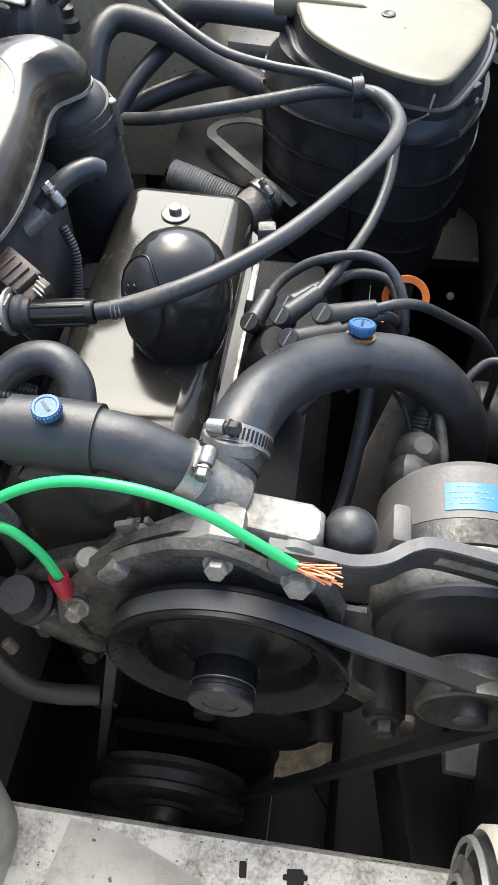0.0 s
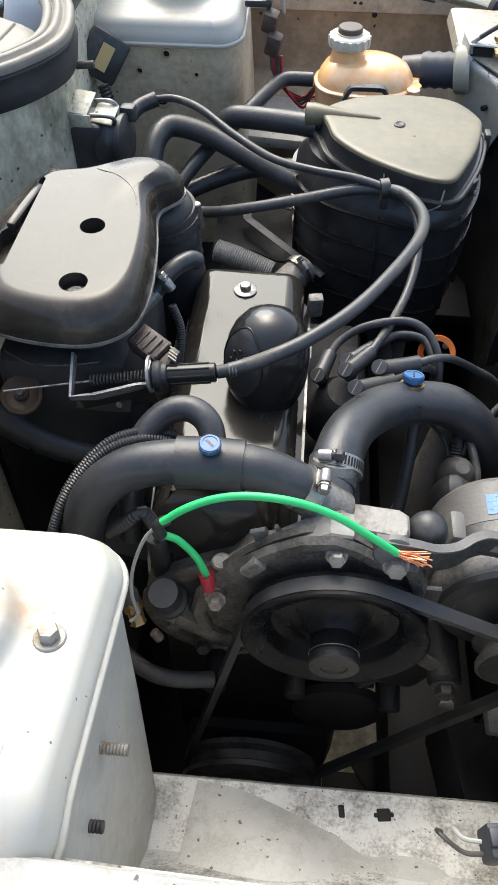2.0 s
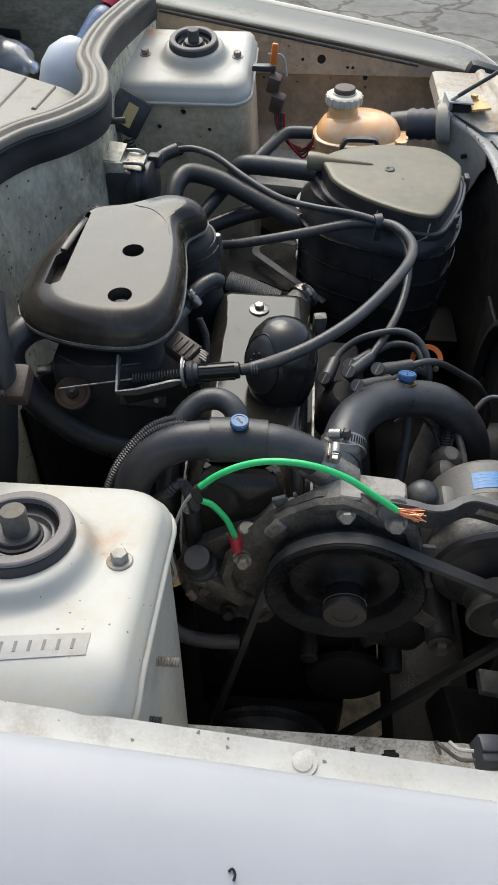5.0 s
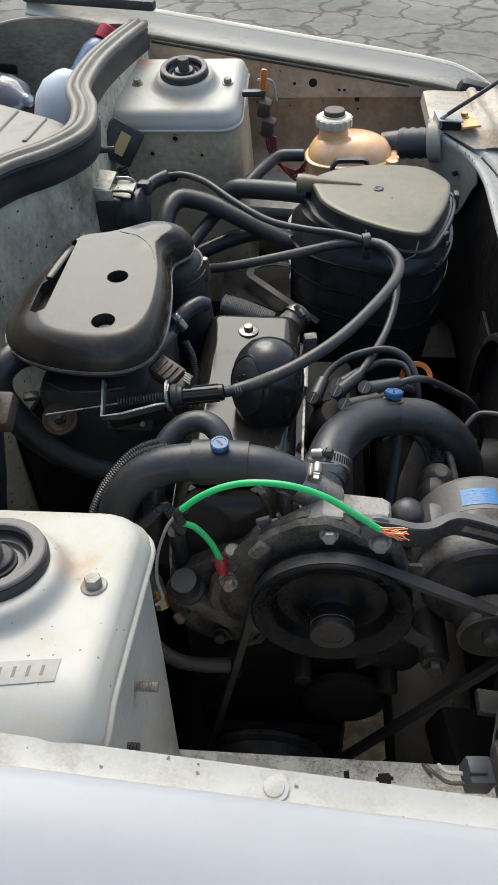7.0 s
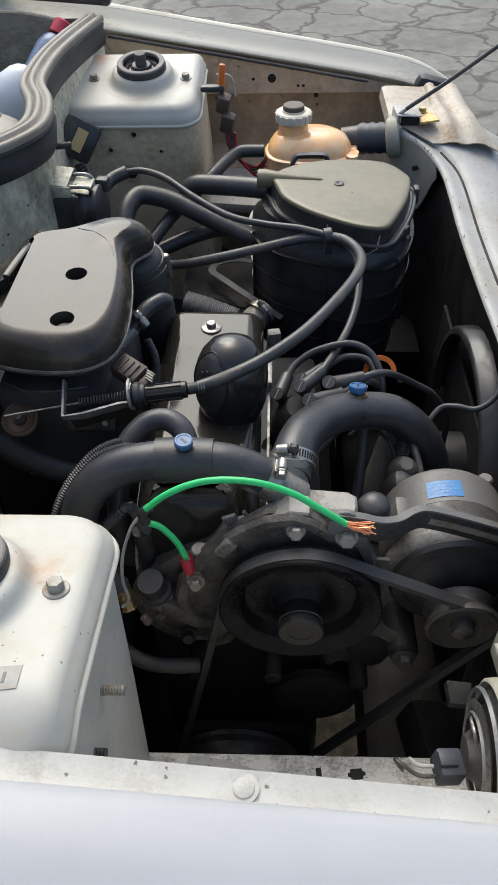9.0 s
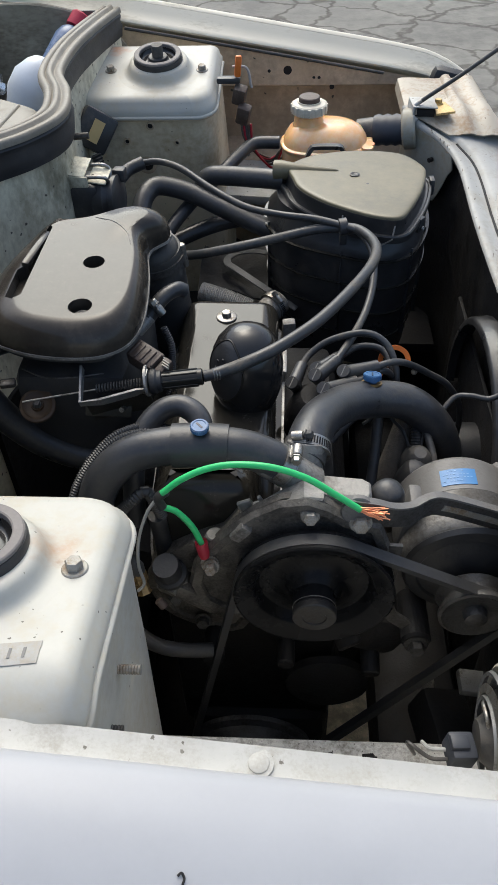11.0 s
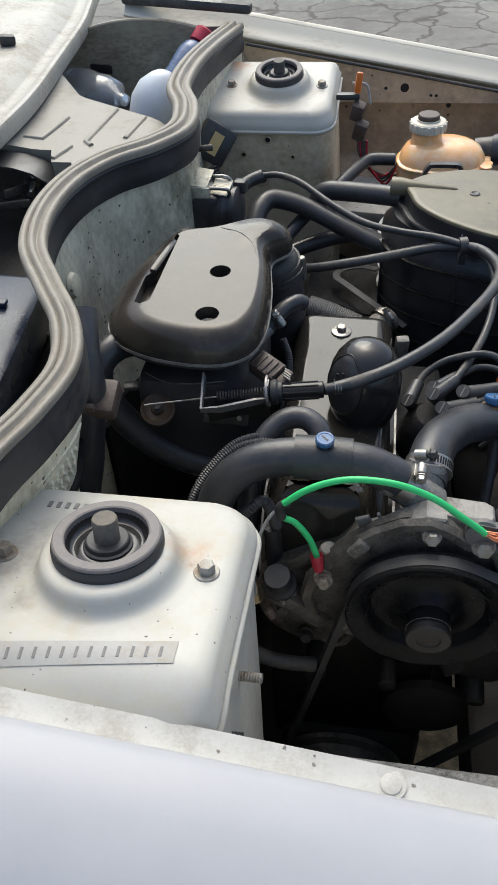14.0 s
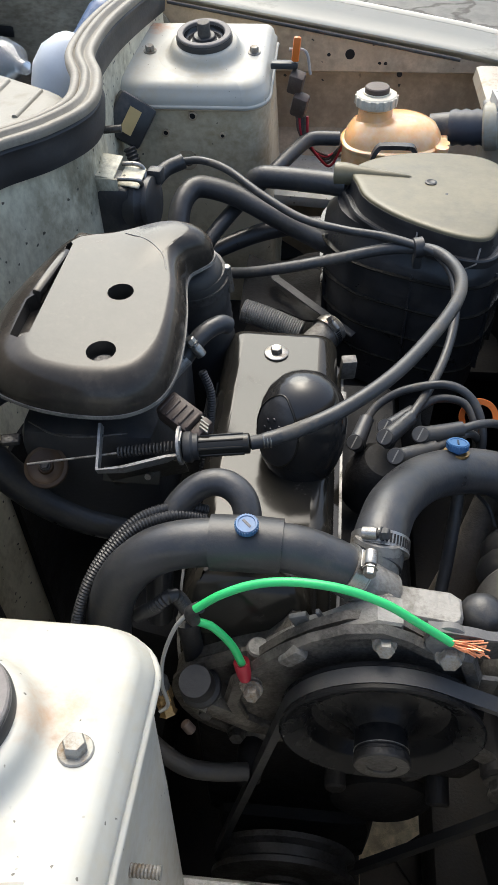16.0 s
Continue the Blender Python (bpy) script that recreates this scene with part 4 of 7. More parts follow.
def seal():
    t = thing("bulkhead_seal", (-0.37, 0.5, 1.0), "wavy ribbed grey rubber seal along the bulkhead edge", "rubber seal")
    path = smooth_path(SEAL, 10)
    sec = [(-0.022, -0.007), (-0.0218, 0.000), (-0.0200, 0.0035), (-0.0165, 0.0045), (-0.0100, 0.0030), (-0.0075, 0.0008), (-0.0060, 0.0010), (-0.0045, 0.0060), (-0.0010, 0.0078), (0.0030, 0.0074), (0.0055, 0.0055), (0.0068, 0.0015), (0.0082, 0.0012), (0.0100, 0.0046), (0.0150, 0.0056), (0.0195, 0.0038), (0.0216, 0.0), (0.022, -0.007), (0.0, -0.010)]
    def narrow(f):
        """The bead narrows towards the near end."""
        return 0.84 - 0.22 * max(0.0, min(1.0, (f - 0.40) / 0.30))
    part("top_bead", sweep(path, sec, up=(0, 0, 1), scale=narrow), M_sealrub, t, sharp=70)
    skirt = []
    for i, p in enumerate(path):
        a, b = path[max(i - 1, 0)], path[min(i + 1, len(path) - 1)]
        d = (b - a).normalized()
        nrm = Vector((-d.y, d.x, 0))
        if nrm.x < 0:
            nrm = -nrm
        k = narrow(i / (len(path) - 1))
        skirt.append([tuple(p + nrm * (o * k) + Vector((0, 0, z))) for o, z in ((0.014, -0.001), (0.021, -0.010), (0.0185, -0.018), (0.022, -0.026), (0.019, -0.044))])
    part("skirt", sheet(skirt, 0.003), M_rubber2, t, "dark rubber skirt")


seal()


def plenum():
    # tray behind the seal
    part("plenum_floor", sheet([[(p.x - 0.012 - (p.x + 0.888) * k / 5, p.y, 0.862) for k in range(6)] for p in smooth_path(SEAL, 4)], 0.006), M_oily_shade, car, "dark plenum floor")
    rows = []
    for i in range(27):
        y = -0.3 + i * 0.062
        e = -0.580 - 0.11 * max(0.0, y - 0.66) - 0.03 * max(0.0, 0.55 - y) - 0.10 * max(0.0, y - 1.04)
        rows.append([(e - 0.002, y, 0.975), (e + 0.001, y, 0.995), (e - 0.002, y, 1.0005), (e - 0.007, y, 1.0015), (e - 0.012, y, 0.9995), (e - 0.016, y, 0.9965), (e - 0.032, y, 0.9965), (e - 0.036, y, 0.999), (e - 0.062, y, 1.014), (e - 0.070, y, 1.0165), (e - 0.16, y, 1.022), (e - 0.42, y, 1.05)])
    sc = part("scuttle", sheet(rows, 0.003), M_scuttle, car, "cream scuttle panel with a rolled edge", sharp=50)
    part("buffer", box((-0.685, 0.83, 1.026), (0.026, 0.018, 0.016), rot(0, 8, 30), 0.004), M_rubber2, sc, "black rubber buffer")
    part("plenum_side", lathe((-0.52, 1.06, 0.90), (0, -1, 0), [(0.200, -0.004), (0.200, 0.002), (0.195, 0.004), (0.188, 0.003), (0, 0.003)], 56, sx=1.0, sy=0.50), M_plenum2, car, "stained olive-brown pressed oval in the plenum end")
    part("plenum_end", sheet([[(-1.0 + 0.055 * i, 1.064, z) for z in (0.75, 0.86, 0.94, 0.985)] for i in range(13)], 0.003), M_plenum, car, "dark olive-grey plenum end wall")
    part("plenum_slot", box((-0.613, 1.058, 0.911), (0.046, 0.006, 0.020), rot(0, 4, 0), 0.005), M_oily_shade, car)
    part("window_trim", box((-0.44, 1.085, 1.018), (0.25, 0.022, 0.018), rot(0, 3, -6), 0.006), M_plastic, car, "black trim strip")
    # moulded cowl cover
    t = thing("cowl_cover", (-0.5, 0.55, 0.93), "dusty grey moulded plenum cover with raised ribs", "cowl cover")
    rows = []
    for i in range(22):
        x = -0.665 + 0.0142 * i
        back = 0.757 + 1.41 * max(0.0, -0.549 - x) - 0.618 * max(0.0, x + 0.549)
        front = 0.545 if x < -0.52 else (0.505 if x < -0.48 else 0.47)
        z = 0.963 + 0.16 * max(0.0, -0.545 - x) - 0.35 * max(0.0, x + 0.40)
        row = [(x, front + 0.004, z - 0.028)]
        row += [(x, front + (back - front) * k / 9, z) for k in range(10)]
        rows.append(row + [(x, back + 0.003, z - 0.003), (x, back + 0.005, z - 0.03)])
    part("panel", sheet(rows, 0.003), M_cowl, t, sharp=60)
    for pts in (((-0.575, 0.580, 0.9685), (-0.549, 0.581, 0.9650), (-0.538, 0.664, 0.9645)), ((-0.472, 0.700, 0.9645), (-0.482, 0.575, 0.9645), (-0.470, 0.562, 0.9645)), ((-0.420, 0.670, 0.9640), (-0.428, 0.590, 0.9640)), ((-0.510, 0.515, 0.9645), (-0.498, 0.557, 0.9645))):
        part("rib", sweep([Vector(p) for p in pts], [(-0.0042, -0.002), (-0.0030, 0.0012), (-0.0012, 0.0020), (0.0012, 0.0020), (0.0030, 0.0012), (0.0042, -0.002)], up=(0, 0, 1)), M_cowl, t, sharp=60)
    # wiper motor cover
    w = thing("wiper_motor_cover", (-0.52, 0.36, 0.9), "black plastic wiper motor cover with linkage showing", "cover")
    part("shell", sheet([[(-0.590 + 0.085 * math.sin(a), 0.492 + 0.017 * j, 0.918 + 0.044 * math.cos(a)) for a in [radians(-80 + 20 * k) for k in range(9)]] for j in range(4)], 0.003), M_plastic, w)
    for k, (x, y, z, a, b2) in enumerate(((-0.560, 0.500, 0.925, 10, 70), (-0.545, 0.520, 0.932, -20, 95), (-0.530, 0.545, 0.930, 15, 60), (-0.552, 0.535, 0.928, 30, 110), (-0.570, 0.470, 0.915, 0, 20))):
        part("link", box((x, y, z), (0.062, 0.006, 0.012), rot(0, a, b2), 0.002), M_steel if k % 2 else M_darksteel, w, "bare metal linkage bar")
    part("link_pivot", lathe((-0.548, 0.520, 0.915), (0, -0.3, 1), [(0.020, 0), (0.020, 0.006), (0.010, 0.010), (0.008, 0.022), (0, 0.023)], 22), M_darksteel, w)
    n = thing("battery_cover", (-0.50, 0.12, 0.9), "dark navy plastic tray in the plenum", "tray")
    part("body", box((-0.50, 0.12, 0.90), (0.15, 0.30, 0.07), rot(0, 6, 6), 0.012), M_navy, n)
    part("ridge", box((-0.50, 0.20, 0.938), (0.08, 0.012, 0.006), rot(0, 6, 6), 0.002), M_navy, n)
    part("ridge", box((-0.49, 0.10, 0.938), (0.10, 0.012, 0.006), rot(0, 6, 6), 0.002), M_navy, n)
    # bottles
    b = thing("coolant_bottle", (-0.44, 1.02, 0.88), "blue plastic bottle with a red screw cap, lying tilted", "bottle")
    part("bottle", lathe((-0.466, 0.985, 0.900), (0.45, 0.60, 0.62), [(0.026, -0.04), (0.028, 0.0), (0.028, 0.05), (0.023, 0.065), (0.016, 0.072)], 24), M_bluebottle, b)
    part("cap", lathe((-0.430, 1.033, 0.950), (0.45, 0.60, 0.62), [(0.019, -0.003), (0.0195, 0.0), (0.0195, 0.020), (0.017, 0.023), (0, 0.023)], 24), M_redcap, b, "red ribbed screw cap")
    b.location.x += 0.022
    b.location.z += 0.016
    c = thing("washer_bottle", (-0.49, 0.93, 0.87), "crumpled clear plastic bottle lying in the plenum", "bottle")
    part("bottle", lathe((-0.66, 1.00, 0.905), (1, -0.62, -0.03), [(0, -0.002), (0.02, 0), (0.036, 0.012), (0.04, 0.05), (0.037, 0.07), (0.04, 0.09), (0.034, 0.12), (0.014, 0.14), (0.012, 0.155), (0, 0.156)], 20, sy=0.8), M_clear, c)
    d = thing("white_canister", (-0.40, 0.86, 0.88), "translucent white plastic canister beside the seal", "canister")
    part("canister", lathe((-0.470, 0.90, 0.872), (0.28, 0.1, 1), [(0.042, -0.01), (0.050, 0.0), (0.050, 0.035), (0.040, 0.062), (0.022, 0.080), (0.012, 0.086), (0, 0.088)], 24), M_frost, d)


plenum()


# ---- engine ----
def engine():
    e = thing("engine", (-0.06, 0.22, 0.30), "oily dark engine with a gloss black valve cover", "engine")
    part("block", box((-0.06, 0.24, 0.53), (0.20, 0.40, 0.36), None, 0.015), M_oily_shade, e, "oily dark engine block")
    part("inlet_manifold", box((-0.20, 0.26, 0.62), (0.10, 0.34, 0.10), rot(0, 20, 0), 0.02), M_oily_shade, e)
    part("exhaust_side", box((0.02, 0.26, 0.66), (0.06, 0.30, 0.10), rot(0, -12, 0), 0.02), M_oily_shade, e)
    part("gearbox", box((-0.06, 0.60, 0.46), (0.26, 0.34, 0.26), None, 0.05), M_oily_shade, e)
    out = []
    r = 0.022
    for cx, cy, a0 in ((-0.035 - r, 0.045 + r, -90), (-0.035 - r, 0.418 - r, 0), (-0.162 + r, 0.418 - r, 90), (-0.162 + r, 0.045 + r, 180)):
        for k in range(6):
            a = radians(a0 + 18 * k)
            out.append((cx + r * math.cos(a), cy + r * math.sin(a)))
    fine = []
    for i, p in enumerate(out):
        q = out[(i + 1) % len(out)]
        n = max(1, round(math.hypot(q[0] - p[0], q[1] - p[1]) / 0.018))
        fine += [(p[0] + (q[0] - p[0]) * k / n, p[1] + (q[1] - p[1]) * k / n) for k in range(n)]
    out = fine
    slope = lambda x, y, z: (x, y, z - (9.0 * max(0.0, 0.135 - y) ** 2) - 0.02 * (x + 0.1))
    vc = part("valve_cover", prism(out, [(-0.006, 0.752), (-0.006, 0.757), (0.002, 0.758)] + round_top(0.762, 0.806, 0.022, 7)[1:], place=slope), M_gloss, e, "gloss black pressed valve cover", sharp=50, even=True)
    crown = [[slope(-0.1402 + 0.0834 * i / 6, y, 0.8066) for i in range(7)] for y in (0.0668, 0.080, 0.094, 0.106, 0.115, 0.122, 0.128, 0.136, 0.15, 0.2, 0.25, 0.3, 0.35, 0.3962)]
    part("crown", sheet(crown, 0.0006), M_gloss, vc, sharp=70)
    part("gasket", prism(out, [(-0.009, 0.748), (-0.009, 0.752), (-0.004, 0.752)], place=slope), M_alu2, vc, "pale gasket edge")
    part("cover_bolt", hexbolt((-0.102, 0.366, 0.8070), (0, 0, 1), 0.0066, 0.0065, 2.0), M_steel, vc, "flanged cover bolt")
    part("cover_bolt", hexbolt((-0.112, 0.066, 0.768), (0, -0.6, 1), 0.004, 0.005, 1.6), M_darksteel, vc)
    part("tab", box((-0.158, 0.285, 0.797), (0.026, 0.034, 0.0022), rot(0, -12, 0), 0.0008), M_capblack, vc)
    fc = prism([(-0.160, 0.046), (-0.146, 0.036), (-0.062, 0.036), (-0.048, 0.046), (-0.046, 0.10), (-0.162, 0.10)], [(0, 0.66), (0, 0.770), (0.001, 0.790), (0.004, 0.806), (0.009, 0.819), (0.016, 0.828), (0.024, 0.833), (0.030, 0.835)])
    part("head_front", fc, M_gloss, e, "gloss black rounded cylinder head front", sharp=60, even=True)
    # lower front cover with crank pulley
    cr = part("crank_pulley", lathe((-0.064, -0.014, 0.408), (0, -1, 0), [(0.077, 0), (0.077, 0.006), (0.069, 0.010), (0.069, 0.020), (0.078, 0.024), (0.078, 0.030), (0.071, 0.032), (0.030, 0.030), (0.028, 0.034), (0.020, 0.034), (0.018, 0.046), (0.010, 0.050), (0, 0.050)], 56), M_darksteel, e, "dull grey crankshaft pulley")
    part("engine_mount", box((0.07, 0.25, 0.36), (0.14, 0.08, 0.06), None, 0.01), M_oily_shade, e)
    part("sump", box((-0.055, 0.20, 0.33), (0.19, 0.36, 0.14), None, 0.03), M_oily_shade, e)
    part("hub_plate", lathe((0.03, 0.02, 0.52), (0, -1, 0), [(0.05, 0), (0.05, 0.01), (0.04, 0.016), (0.0, 0.018)], 28), M_oily_shade, e)
    for p, q, rr in (((-0.10, 0.02, 0.62), (-0.10, -0.02, 0.62), 0.012), ((0.075, 0.02, 0.60), (0.075, -0.015, 0.59), 0.011), ((0.03, 0.03, 0.66), (0.05, -0.01, 0.64), 0.014), ((-0.02, 0.02, 0.60), (-0.02, -0.012, 0.60), 0.01)):
        part("boss", cyl(p, q, rr, 16, bev=0.002), M_oily_shade, e)


engine()


def oil_cap():
    t = thing("oil_filler_cap", (-0.071, 0.215, 0.80), "large bulbous gloss black oil filler cap with moulded dots", "filler cap")
    ax = Vector((0.02, 0.22, 1.0)).normalized()
    b = Vector((-0.069, 0.212, 0.790))
    prof = [(0.028, 0.0), (0.034, 0.011), (0.0388, 0.027), (0.0410, 0.045), (0.0406, 0.060), (0.0380, 0.074), (0.032, 0.0865), (0.0225, 0.0965), (0.011, 0.1015), (0, 0.103)]
    part("cap", lathe(b, ax, prof, 56), M_capblack, t, sharp=60)
    # raised side panel with its dots
    x, y, z = frame_of(ax)
    def skin(a, h, lift):
        for (r0, h0), (r1, h1) in zip(prof, prof[1:]):
            if h0 <= h <= h1:
                f = (h - h0) / (h1 - h0)
                r = r0 + (r1 - r0) * f
                return b + ax * h + (x * math.cos(a) + y * math.sin(a)) * (r + lift)
        return b + ax * h
    aim = math.atan2(Vector((-0.64, -0.77, 0)).dot(y), Vector((-0.64, -0.77, 0)).dot(x))
    rows = []
    for i in range(25):
        s = -math.cos(math.pi * i / 24)
        h = 0.058 + 0.034 * s
        w = 0.62 * math.sqrt(max(0.0, 1 - s * s)) + 0.015
        rows.append([skin(aim + w * k / 6, h, 0.0012) for k in range(-6, 7)])
    part("grip_panel", sheet(rows, 0.0012), M_plastic, t, "matt black grip panel")
    rim = [Vector(r[0]) for r in rows] + [Vector(r[-1]) for r in reversed(rows)]
    part("panel_edge", sweep(rim, circle(0.0010, 6), closed=True, up=(0, 0.3, 1)), M_gloss, t, "shiny raised panel edge", sharp=70)
    for da, h in ((-0.14, 0.070), (0.04, 0.073), (0.20, 0.068), (-0.20, 0.062), (-0.02, 0.063), (0.14, 0.060)):
        p = skin(aim + da, h, 0.0020)
        nrm = (p - (b + ax * h)).normalized()
        part("dot", lathe(p, nrm, [(0.0020, 0), (0.0016, 0.0008), (0, 0.0011)], 12), M_plastic, t)


oil_cap()


def timing_housing():
    t = thing("water_pump_housing", (-0.03, 0.02, 0.75), "rough cast aluminium water pump housing bolted to the engine front", "pump housing")
    out = [(0.058, 0.700), (0.066, 0.745), (0.064, 0.800), (0.056, 0.822), (0.030, 0.830), (0.012, 0.844), (-0.004, 0.851), (-0.024, 0.848), (-0.046, 0.834), (-0.065, 0.816), (-0.080, 0.797), (-0.090, 0.782), (-0.100, 0.766), (-0.106, 0.735), (-0.098, 0.705), (-0.07, 0.690), (-0.02, 0.684)]
    pl = lambda x, z, d: (x, 0.040 - d, z)
    part("casting", prism(list(reversed(out)), [(0.006, 0.020), (0.005, 0.027), (0, 0.0275), (0, 0.029), (0.0012, 0.0295), (0.0012, 0.0305), (0, 0.031), (0, 0.0395), (0.0016, 0.0415), (0.010, 0.042), (0.013, 0.036)], place=lambda x, z, d: pl(x, z, d)), M_grimalu, t, "rough cast housing plate", sharp=30)
    part("gasket_seam", prism(list(reversed(out)), [(0.002, 0.0292), (-0.0006, 0.0295), (-0.0006, 0.0306), (0.002, 0.0309)], place=lambda x, z, d: pl(x, z, d)), M_alu, t, "rough gasket seam")
    up = [(-0.104, 0.758), (-0.096, 0.778), (-0.082, 0.796), (-0.064, 0.816), (-0.046, 0.832), (-0.026, 0.849), (-0.006, 0.862), (0.012, 0.860), (0.014, 0.840), (-0.01, 0.83), (-0.05, 0.80), (-0.085, 0.755)]
    part("upper_flange", prism(list(reversed(up)), [(0.002, -0.030), (0, -0.028), (0, -0.008), (0.0015, -0.006), (0.004, -0.0055)], place=lambda x, z, d: (x, -d, z)), M_alu, t, "angular cast flange with worn edges", sharp=30)
    part("flange_lug", box((-0.064, 0.000, 0.822), (0.013, 0.014, 0.022), rot(0, 38, 0), 0.003), M_alu, t)
    lo = [(-0.060, 0.810), (-0.084, 0.790), (-0.112, 0.776), (-0.150, 0.748), (-0.166, 0.712), (-0.152, 0.658), (-0.112, 0.628), (-0.07, 0.625), (-0.05, 0.70)]
    lo = [(p.x, p.y) for p in smooth_path([(x, z, 0) for x, z in lo], 3, closed=True)]
    part("side_casting", prism(lo, [(0, 0.044), (0, 0.026), (-0.002, 0.024), (-0.002, 0.020), (0.001, 0.018), (0.008, 0.0175), (0.010, 0.021)], place=lambda x, z, d: (x, d, z)), M_grimalu, t, sharp=30)
    # square top block under the hose neck
    part("top_block", prism([(-0.012, 0.024), (0.050, 0.016), (0.056, 0.019), (0.058, 0.026), (0.058, 0.040), (0.050, 0.046), (0.010, 0.050), (-0.012, 0.046)], [(-0.001, 0.80), (0, 0.843), (0.0012, 0.8470), (0.003, 0.8485)]), M_alu, t, "machined top face with worn edges")
    part("neck", cyl((-0.008, 0.052, 0.82), (-0.003, 0.080, 0.862), 0.0190, 28, bev=0.001), M_alu, t)
    part("neck", cyl((0.004, 0.045, 0.838), (-0.042, 0.047, 0.872), 0.0175, 28, bev=0.001), M_alu, t)
    part("lug", cut(box((-0.054, 0.024, 0.830), (0.025, 0.0045, 0.018), rot(0, -25, 0), 0.001), [box((-0.052, 0.024, 0.839), (0.008, 0.02, 0.010), rot(0, -25, 0), 0)]), M_alu, t, "notched stained lug")
    part("boss", cyl((-0.093, 0.022, 0.745), (-0.092, 0.021, 0.791), 0.0090, 20, bev=0.0015), M_alu, t)
    part("boss", cyl((0.0, 0.036, 0.847), (0.0, 0.000, 0.847), 0.0095, 20, bev=0.0015), M_alu, t)
    part("boss", cyl((0.043, 0.03, 0.836), (0.043, 0.006, 0.836), 0.0115, 24, bev=0.003), M_alu, t)
    part("arm_boss", box((-0.120, 0.012, 0.712), (0.075, 0.03, 0.022), rot(0, 38, 0), 0.006), M_grimalu, t)
    for p, r, m in (((0.0, -0.001, 0.846), 0.0066, M_dustbolt), ((-0.094, -0.007, 0.775), 0.0062, M_dustbolt), ((-0.136, 0.010, 0.700), 0.0065, M_darksteel), ((-0.112, 0.014, 0.648), 0.007, M_darksteel), ((-0.072, 0.0, 0.700), 0.006, M_darksteel)):
        part("housing_bolt", hexbolt(p, (0, -0.93, 0.37), r, 0.008, 1.35), m, t, "worn hexagon bolt")


timing_housing()


def pump_pulley():
    t = thing("water_pump_pulley", (0.006, -0.02, 0.757), "wide dished black water pump pulley", "pulley")
    R = 0.0775
    prof = [(R - 0.006, 0.0), (R, 0.002), (R, 0.005), (R - 0.007, 0.010), (R - 0.007, 0.014), (R, 0.019), (R + 0.0005, 0.0222), (R - 0.0015, 0.0232), (R - 0.004, 0.0225), (R - 0.0175, 0.0165), (R - 0.0190, 0.0145), (R - 0.0205, 0.009), (R - 0.024, 0.0045), (0.046, 0.003), (0.034, 0.006), (0.026, 0.012), (0.0225, 0.018), (0.0205, 0.020), (0.0205, 0.036)]
    part("dish", lathe((0.006, -0.006, 0.757), (0, -1, 0), prof, 72), M_pulley, t, sharp=30)
    part("hub", lathe((0.006, -0.036, 0.757), (0, -1, 0), [(0.0200, 0), (0.0200, 0.003), (0.0206, 0.0035), (0.0206, 0.005), (0.0200, 0.0055), (0.0200, 0.008), (0.0212, 0.009), (0.0212, 0.014), (0.0202, 0.0152), (0.0115, 0.0152), (0.0108, 0.0142), (0, 0.0142)], 40), M_dirtysteel, t, "dark turned steel hub", sharp=25)
    part("hub_ring", lathe((0.006, -0.0395, 0.757), (0, -1, 0), [(0.0203, 0), (0.0209, 0.0002), (0.0209, 0.0007), (0.0203, 0.0009)], 40, closed=True), M_steel, t, "thin bright hub ring")


pump_pulley()


def belt():
    t = thing("drive_belt", (0.05, -0.02, 0.70), "black rubber drive belt round the pulleys", "belt")
    C = [((-0.064, 0.408), 0.072), ((0.168, 0.717), 0.033), ((0.006, 0.757), 0.073)]
    pts = []
    def ext(c1, r1, c2, r2):
        d = Vector((c2[0] - c1[0], c2[1] - c1[1]))
        L = d.length
        a = math.atan2(d.y, d.x) - math.acos((r1 - r2) / L)
        n = Vector((math.cos(a), math.sin(a)))
        return Vector(c1) + n * r1, Vector(c2) + n * r2, a
    tg = [ext(C[i][0], C[i][1], C[(i + 1) % 3][0], C[(i + 1) % 3][1]) for i in range(3)]
    for i in range(3):
        p, q, a = tg[i]
        pn, qn, an = tg[(i + 1) % 3]
        for k in range(6):
            pts.append(p.lerp(q, k / 6))
        c, r = C[(i + 1) % 3]
        while an < a:
            an += 2 * math.pi
        for k in range(14):
            b = a + (an - a) * k / 14
            pts.append(Vector((c[0] + r * math.cos(b), c[1] + r * math.sin(b))))
    path = [Vector((p.x, -0.018, p.y)) for p in pts]
    ctr = Vector((0.03, -0.018, 0.65))
    bm = bmesh.new()
    k = len(path)
    rings = []
    for i in range(k):
        tn = (path[(i + 1) % k] - path[i - 1]).normalized()
        o = Vector((0, 1, 0)).cross(tn)
        if o.dot(path[i] - ctr) < 0:
            o = -o
        rings.append([bm.verts.new(path[i] + Vector((0, w, 0)) + o * h) for w, h in ((-0.0045, -0.003), (0.0045, -0.003), (0.0062, 0.0045), (-0.0062, 0.0045))])
    for i in range(k):
        A, B = rings[i], rings[(i + 1) % k]
        for j in range(4):
            bm.faces.new((A[j], A[(j + 1) % 4], B[(j + 1) % 4], B[j]))
    bmesh.ops.recalc_face_normals(bm, faces=bm.faces)
    part("belt_loop", bm, M_rubber2, t)


belt()


